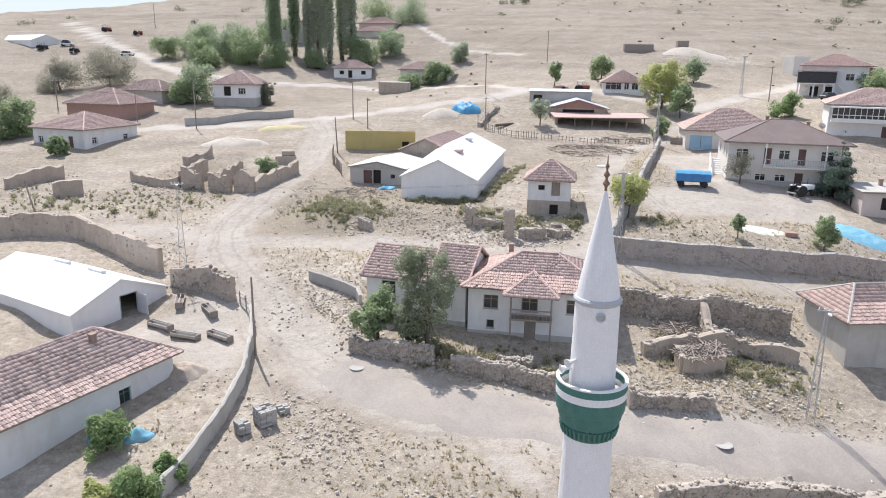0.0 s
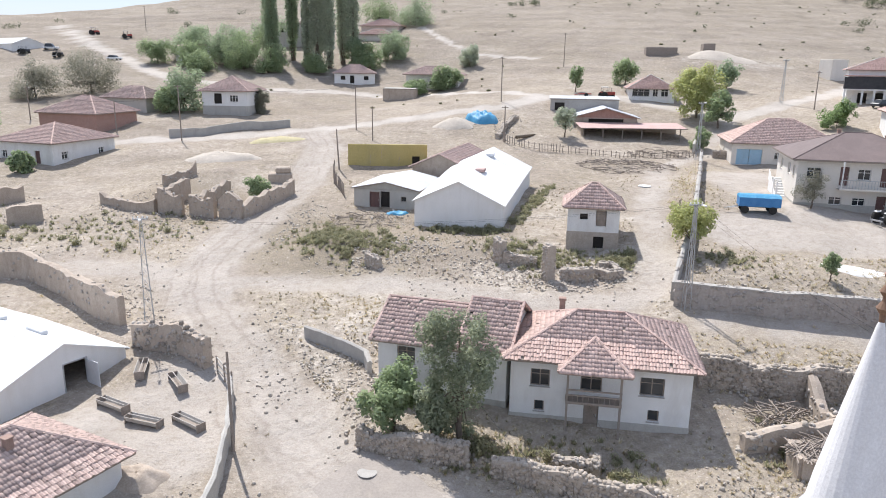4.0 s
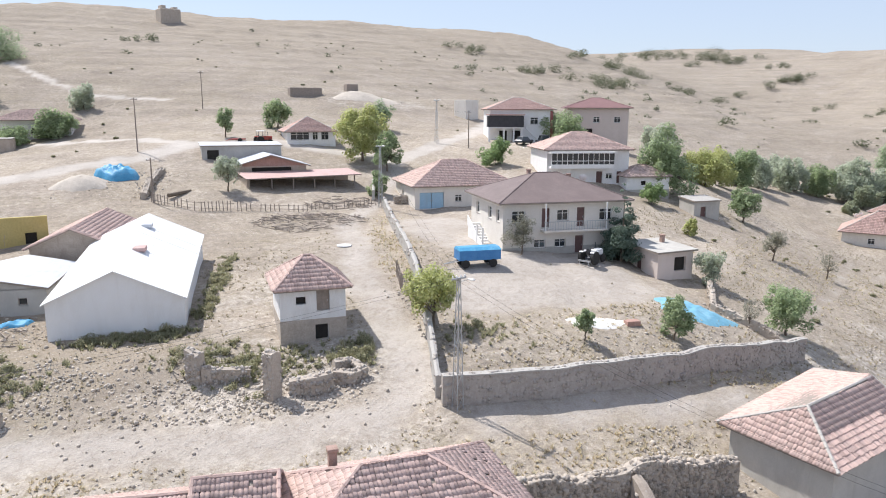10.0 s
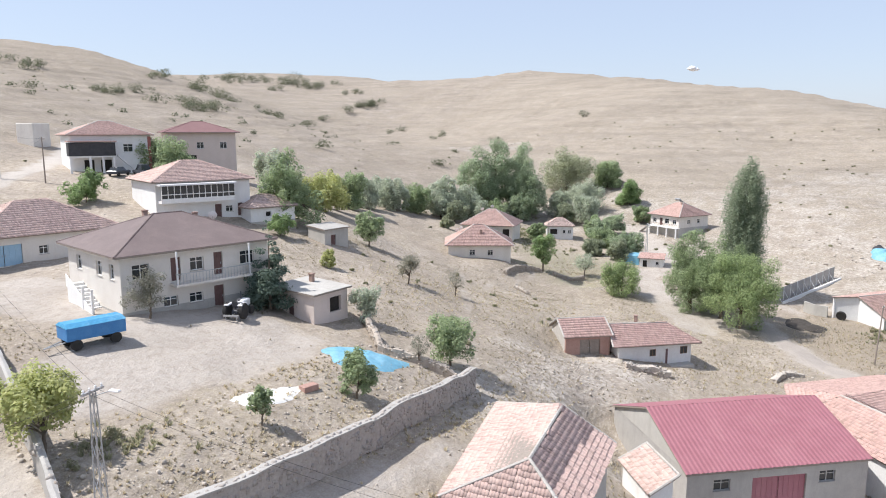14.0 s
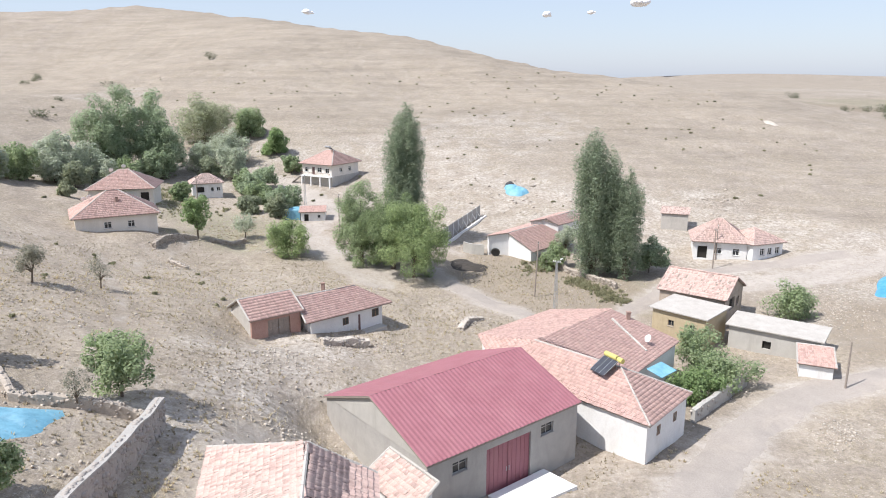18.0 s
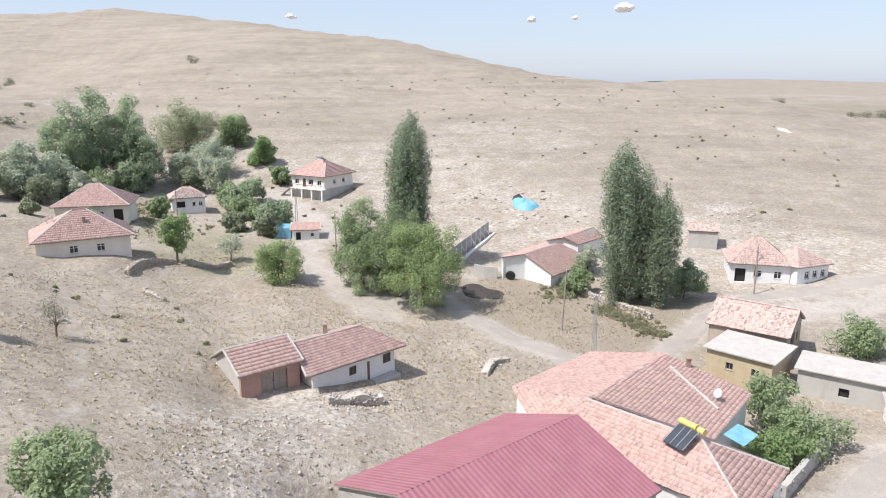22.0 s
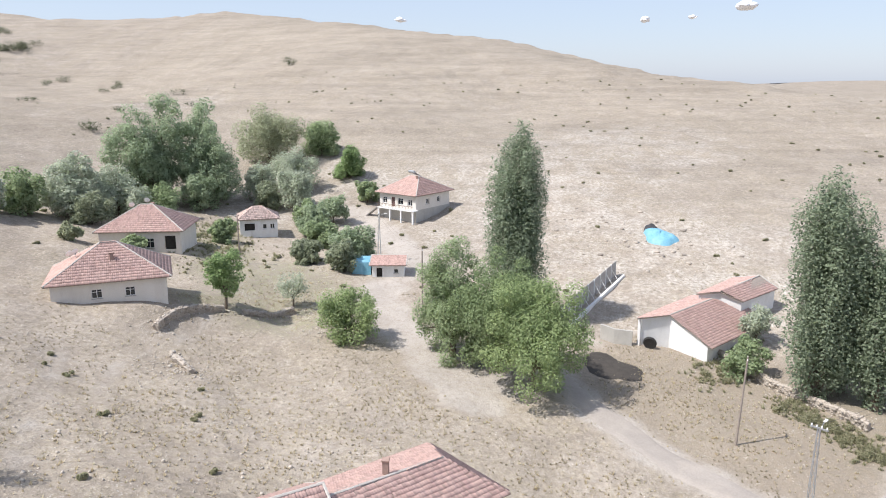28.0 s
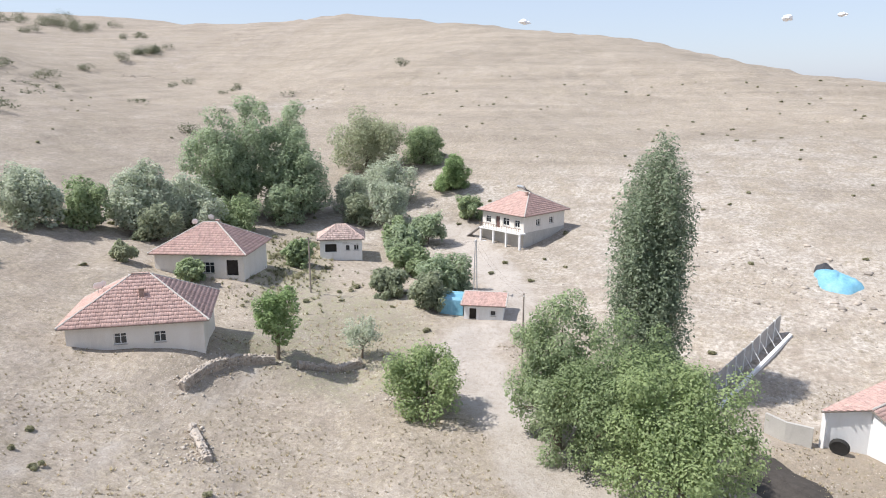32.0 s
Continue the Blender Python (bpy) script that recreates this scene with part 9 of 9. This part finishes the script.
def tractor(x, y, rz, label, mat=None, cab=True):
    m = mat or M_TRACTOR
    T = thing("tractor", x, y, gz(x, y), rz, label, "tractor", "tractors")
    part("hood", Geo().bevelbox(0.2, 1.7, -0.35, 0.35, 0.75, 1.4, 0.08).mesh("hood", m), T)
    part("chassis", Geo().bevelbox(-0.9, 1.5, -0.25, 0.25, 0.45, 0.8, 0.04).mesh("chassis", M_CARDARK), T)
    for s in (-1, 1):
        part("fender", Geo().bevelbox(-1.2, -0.1, s * 0.62 - 0.22, s * 0.62 + 0.22, 1.25, 1.38, 0.04).mesh("fender", m), T)
        wheel(T, -0.65, s * 0.75, 0.72, 0.38, "rear_wheel")
        wheel(T, 1.25, s * 0.62, 0.42, 0.25, "front_wheel")
    part("seat", Geo().bevelbox(-0.75, -0.3, -0.25, 0.25, 1.0, 1.25, 0.05).box(-0.8, -0.7, -0.25, 0.25, 1.2, 1.6).mesh("seat", M_BLACK), T)
    part("steering_wheel", Geo().lathe([(0.16, 0), (0.2, 0.02), (0.16, 0.04)], 12).mesh("steering_wheel", M_BLACK), T, at=pose(0.05, 0, 1.55, 0, -30, 0))
    part("exhaust", Geo().rod((1.1, 0.25, 1.35), (1.1, 0.25, 2.1), 0.04).mesh("exhaust", M_CARDARK), T)
    if cab:
        c = part("cab", Geo().box(-0.95, 0.35, -0.65, 0.65, 2.25, 2.38).mesh("cab", M_CLEANWHITE), T, "white cab roof")
        for a in (-0.9, 0.3):
            for b in (-0.6, 0.6):
                part("cab_post", Geo().rod((a, b, 1.2), (a, b, 2.26), 0.035, n=5).mesh("cab_post", M_CARDARK), c)
    part("plough", Geo().box(-1.7, -1.5, -0.7, 0.7, 0.4, 0.55).rod((-1.6, -0.5, 0.5), (-1.6, -0.5, 0.1), 0.05).rod((-1.6, 0.5, 0.5), (-1.6, 0.5, 0.1), 0.05).rod((-0.9, 0, 0.5), (-1.6, 0, 0.5), 0.05).mesh("plough", M_STEEL), T)


def car(x, y, rz, mat, label, van=False):
    T = thing("car", x, y, gz(x, y), rz, label, "car", "parked cars")
    top = 1.8 if van else 1.42
    part("body", Geo().bevelbox(-2.05, 2.05, -0.85, 0.85, 0.35, 0.9, 0.12).mesh("body", mat), T)
    part("cabin", Geo().add([(-1.6, -0.8, 0.88), (1.0, -0.8, 0.88), (1.0, 0.8, 0.88), (-1.6, 0.8, 0.88), (-1.2, -0.65, top), (0.35, -0.65, top), (0.35, 0.65, top), (-1.2, 0.65, top)], BOX_F).mesh("cabin", M_GLASS), T)
    part("roof", Geo().bevelbox(-1.22, 0.37, -0.67, 0.67, top, top + 0.06, 0.02).mesh("roof", mat), T)
    for a in (-1.3, 1.3):
        for b in (-0.78, 0.78):
            wheel(T, a, b, 0.31, 0.2)
    for b in (-0.6, 0.6):
        part("headlight", Geo().bevelbox(2.02, 2.07, b - 0.15, b + 0.15, 0.62, 0.78, 0.01).mesh("headlight", M_CLEANWHITE), T)


tractor(45.2, 88.4, 20, "old tractor with white fenders beside a spruce", M_CARWHITE, False)
tractor(30.6, 160.6, 5, "red tractor parked above a grey shed")
tractor(-122.6, 226.5, 60, "dark tractor beside a farm hall", M_CARDARK)
tractor(-112.0, 225.0, 80, "dark tractor with trailer beside a farm hall", M_CARDARK)
tractor(-118.0, 261.0, 0, "red tractor at the hill track")
tractor(-106.0, 258.0, 20, "small tractor at the hill track")
car(-95.0, 222.5, -10, M_CARWHITE, "white car parked on a farm track")
car(-117.0, 231.0, 10, M_CARWHITE, "white car parked beside a farm hall", True)
car(78.2, 147.0, 20, M_CARDARK, "dark car parked before a villa")
car(83.0, 147.2, 75, M_CARDARK, "dark car parked before a villa", True)
T_ = thing("implement", 26.4, 161.0, gz(26.4, 161.0), 10, "red farm implement beside a tractor", "implement")
part("frame", Geo().box(-1.2, 1.2, -0.5, 0.5, 0.5, 0.7).rod((-1.2, 0, 0.6), (-2.2, 0, 0.4), 0.06).mesh("frame", M_TRACTOR), T_)
for k_ in range(5):
    part("tine", Geo().rod((-1.0 + k_ * 0.5, 0.3, 0.6), (-1.0 + k_ * 0.5, 0.45, 0.0), 0.04).mesh("tine", M_STEEL), T_)
wheel(T_, 0.0, -0.75, 0.4, 0.2)


# ---- barnyard troughs, boxes, fences ----
def trough(x, y, rz, l=2.6):
    T = thing("feed_trough", x, y, gz(x, y), rz, "wooden sheep feed trough in a barnyard", "trough", "barnyard troughs")
    part("bottom", Geo().box(-l / 2, l / 2, -0.22, 0.22, 0.15, 0.2).mesh("bottom", M_WOOD), T)
    for s in (-1, 1):
        part("side", Geo().add([(-l / 2, s * 0.22, 0.15), (l / 2, s * 0.22, 0.15), (l / 2, s * 0.26, 0.15), (-l / 2, s * 0.26, 0.15), (-l / 2, s * 0.36, 0.5), (l / 2, s * 0.36, 0.5), (l / 2, s * 0.4, 0.5), (-l / 2, s * 0.4, 0.5)], BOX_F if s > 0 else [f[::-1] for f in BOX_F]).mesh("side", M_EARTHROOF), T)
        part("end", Geo().box(s * l / 2 - 0.03, s * l / 2 + 0.03, -0.34, 0.34, -0.05, 0.55).mesh("end", M_WOOD), T)
    part("top_bar", Geo().rod((-l / 2, 0, 0.55), (l / 2, 0, 0.55), 0.035, n=5).mesh("top_bar", M_EARTHROOF), T)


for x_, y_, a_ in [(-24.2, 63.0, 105), (-20.9, 61.2, 125), (-24.4, 58.6, 150), (-21.6, 56.8, 160), (-18.6, 56.6, 145)]:
    trough(x_, y_, a_)


def block_stack(x, y, rz, counts, label):
    """Grey building blocks stacked in courses."""
    T = thing("block_stack", x, y, gz(x, y), rz, label, "building blocks", "block stacks")
    me = Geo().bevelbox(-0.195, 0.195, -0.095, 0.095, 0.0, 0.185, 0.012).mesh("block", M_BLOCK)
    nx, ny, nz = counts
    for k in range(nz):
        for i in range(nx):
            for j in range(ny):
                if k == nz - 1 and rnd.random() < 0.3:
                    continue
                part("block", me, T, at=pose((i - nx / 2) * 0.4 + rnd.gauss(0, 0.012), (j - ny / 2) * 0.2 + rnd.gauss(0, 0.008), k * 0.19 + 0.02, 0, 0, rnd.gauss(0, 1.2)))


M_BLOCK = surface("grey_building_block", (0.33, 0.32, 0.30), (0.46, 0.445, 0.42), 2.0, 0.93, None, 0.4, 14.0, 0.6, objrand=0.3)
block_stack(-11.9, 45.0, 38, (3, 7, 6), "stack of grey building blocks beside the farm wall")
block_stack(-13.2, 43.9, 40, (2, 5, 4), "low stack of grey building blocks beside the farm wall")
block_stack(-10.9, 46.3, 32, (2, 4, 2), "few loose grey building blocks")
T_ = thing("barnyard_gate", -17.6, 61.4, gz(-17.6, 61.4), 125, "rough pole gate of a barnyard", "gate")
for k_, z_ in enumerate((0.3, 0.8, 1.25)):
    part("rail", Geo().rod((-1.6, 0, z_), (1.6, 0, z_ + 0.1), 0.05, n=5).mesh("rail", M_EARTHROOF), T_)
for k_ in (-1.6, 0.0, 1.6):
    part("post", Geo().rod((k_, 0, -0.4), (k_, 0, 1.45), 0.07, n=6).mesh("post", M_WOOD), T_)


def panel_fence(a, b, h):
    (ax, ay), (bx, by) = a, b
    L = math.hypot(bx - ax, by - ay)
    rz = math.degrees(math.atan2(by - ay, bx - ax))
    T = thing("concrete_fence", ax, ay, gz(ax, ay), rz, "precast concrete panel fence with slender posts on a kerb", "fence")
    n = 9
    dz = (gz(bx, by) - gz(ax, ay)) / L
    for i in range(n):
        u0, u1 = L * i / n, L * (i + 1) / n
        z0, z1 = dz * u0, dz * u1
        part("panel", Geo().add([(u0 + 0.06, -0.04, z0 - 0.3), (u1 - 0.06, -0.04, z1 - 0.3), (u1 - 0.06, 0.04, z1 - 0.3), (u0 + 0.06, 0.04, z0 - 0.3), (u0 + 0.06, -0.04, z0 + h), (u1 - 0.06, -0.04, z1 + h), (u1 - 0.06, 0.04, z1 + h), (u0 + 0.06, 0.04, z0 + h)], BOX_F).mesh("panel", M_CONCRETE), T)
        part("post", Geo().box(u0 - 0.06, u0 + 0.06, -0.14, 0.1, z0 - 0.3, z0 + h + 0.05).mesh("post", M_CLEANWHITE), T)
        part("brace", Geo().rod((u0, -0.12, z0 + h * 0.7), (u0, -1.2, z0 + 0.1), 0.05, n=4).mesh("brace", M_CLEANWHITE), T)
    part("kerb", Geo().add([(0, -1.5, -0.4), (L, -1.5, dz * L - 0.4), (L, -1.15, dz * L - 0.4), (0, -1.15, -0.4), (0, -1.5, 0.22), (L, -1.5, dz * L + 0.22), (L, -1.15, dz * L + 0.22), (0, -1.15, 0.22)], BOX_F).mesh("kerb", M_CLEANWHITE), T)


panel_fence((142.6, 50.4), (160.6, 41.2), 2.3)
T_ = thing("discarded_tyre", 136.5, 39.8, gz(136.5, 39.8) + 0.72, 0, "large black tractor tyre leaning on a byre", "tyre")
part("tyre", Geo().lathe([(0.42, -0.2), (0.72, -0.24), (0.82, -0.1), (0.82, 0.1), (0.72, 0.24), (0.42, 0.2)], 20).mesh("tyre", M_RUBBER), T_, at=pose(0, 0, 0, 78, 0, 70))
part("rim", Geo().lathe([(0.2, -0.12), (0.42, -0.14), (0.42, 0.14), (0.2, 0.12)], 16).mesh("rim", M_STEEL), T_, at=pose(0, 0, 0, 78, 0, 70))
solo("blue_shed_tarp", Geo().bevelbox(-1.8, 1.8, -1.5, 1.5, -0.5, 2.0, 0.25).mesh("blue_shed_tarp", M_CYANTARP), 159.0, 81.0, gz(159.0, 81.0), 5, "small store wrapped in blue tarpaulin", "tarpaulin")
solo("blue_canopy", Geo().slab([(-1.4, -0.9, 0), (1.4, -0.9, 0), (1.4, 0.9, 0.4), (-1.4, 0.9, 0.4)], 0.06).mesh("blue_canopy", M_CYANTARP), 77.6, 27.6, 0.1, -48, "blue plastic canopy beside a tiled roof", "canopy")
solo("manhole_cover", Geo().lathe([(0.01, 0.0), (0.55, 0.0), (0.6, 0.06), (0.5, 0.08), (0.01, 0.06)], 20).mesh("manhole_cover", M_CONCRETE), -6.4, 51.6, gz(-6.4, 51.6) + 0.08, 0, "round pale concrete manhole cover", "manhole cover")
solo("manhole_cover", Geo().lathe([(0.01, 0.0), (0.55, 0.0), (0.6, 0.06), (0.5, 0.08), (0.01, 0.06)], 20).mesh("manhole_cover", M_CONCRETE), 19.4, 43.4, gz(19.4, 43.4) + 0.07, 0, "round pale concrete manhole cover", "manhole cover")
solo("stone_slab", Geo().lathe([(0.01, 0.0), (0.8, 0.0), (0.8, 0.12), (0.01, 0.14)], 12).mesh("stone_slab", M_CLEANWHITE), 23.4, 103.4, gz(23.4, 103.4), 0, "round white slab on open ground", "slab")
solo("concrete_apron", Geo().prism([(0, 0), (6.4, 0), (6.6, -3.6), (-0.4, -3.0)], -0.6, 0.15).mesh("concrete_apron", M_CLEANWHITE), 60.5, 46.6, gz(61.1, 43.0) + 0.2, -51.8, "pale concrete apron before barn doors", "apron", kind="structure")
solo("hill_block", Geo().bevelbox(-2.3, 2.3, -2, 2, -1, 4.4, 0.08).box(-0.9, 0.9, -2.03, -1.9, 0, 2.2).mesh("hill_block", M_CREAM), 91.0, 190.0, gz(91.0, 190.0), 15, "cream blockhouse on the hillside", "hut")
solo("hill_ruin", Geo().bevelbox(-4, 4, -3, 3, -2, 5, 0.3).box(-3.2, -1.5, -2, 2, 5, 6.2).box(1.4, 3.2, -2, 2, 5, 5.8).mesh("hill_ruin", M_STONE), 46.0, 350.0, gz(46, 350), 10, "square stone ruin on the hilltop", "ruin")
for x_, y_, l_ in [(55.0, 209.0, 8.0), (67.0, 208.0, 3.0)]:
    solo("hill_pen", Geo().bevelbox(-l_ / 2, l_ / 2, -1.4, 1.4, -1, 1.8, 0.1).mesh("hill_pen", M_WOOD), x_, y_, gz(x_, y_), -5, "dark timber pen on the hillside", "pen")
solo("stone_block_pile", Geo().bevelbox(-1.6, 1.6, -1.0, 1.0, -0.4, 1.1, 0.15).bevelbox(-0.6, 1.4, -0.8, 0.9, 1.1, 1.9, 0.15).mesh("stone_block_pile", M_MUD), -24.6, 112.6, gz(-24.6, 112.6), 10, "square earth-covered block near a ruin", "block")

# low heap whose black also stands for the tree shadow across it
heap("manure_heap", 130.4, 45.2, 4.6, 3.0, 0.28, M_SHADEDHEAP, "flat black heap on the field by the lane, part manure, part tree shade", 30, 0.1, 18)
heap("rubble_heap", 239.0, -56.0, 4.0, 1.6, 0.5, M_RUBBLE, "heap of pale rubble on the slope", 0, 0.4, 19)


# ---- small summer clouds far over the plain ----
def cloud(x, y, z, w, h, seed):
    q = random.Random(seed)
    bm = bmesh.new()
    for _ in range(26):
        t = q.uniform(-1, 1)
        r = h * q.uniform(0.2, 0.42) * (1.1 - t * t * 0.8)
        m = Matrix.LocRotScale(Vector((t * w / 2, q.uniform(-0.15, 0.15) * w, q.uniform(0, 0.35) * h * (1 - t * t))), None, Vector((r * 1.8, r * 1.5, r)))
        bmesh.ops.create_icosphere(bm, subdivisions=2, radius=1.0, matrix=m)
    me = bpy.data.meshes.new("cloud")
    bm.to_mesh(me)
    bm.free()
    me.materials.append(M_CLOUD)
    me.polygons.foreach_set("use_smooth", [True] * len(me.polygons))
    solo("cloud", me, x, y, z, -15, "small white fair-weather cloud above the plain", "cloud", "small clouds", "structure")


M_CLOUD = surface("cloud_white", (0.86, 0.87, 0.9), (0.9, 0.9, 0.92), 0.01, 1.0, None, 0, 0.05, 0.0)
for x_, y_, z_, w_, h_, s_ in [(2890, -740, 300, 150, 42, 1), (2960, -390, 262, 70, 22, 2), (2930, -560, 268, 80, 14, 3), (3010, 560, 275, 70, 20, 4)]:
    cloud(x_, y_, z_, w_, h_, s_)
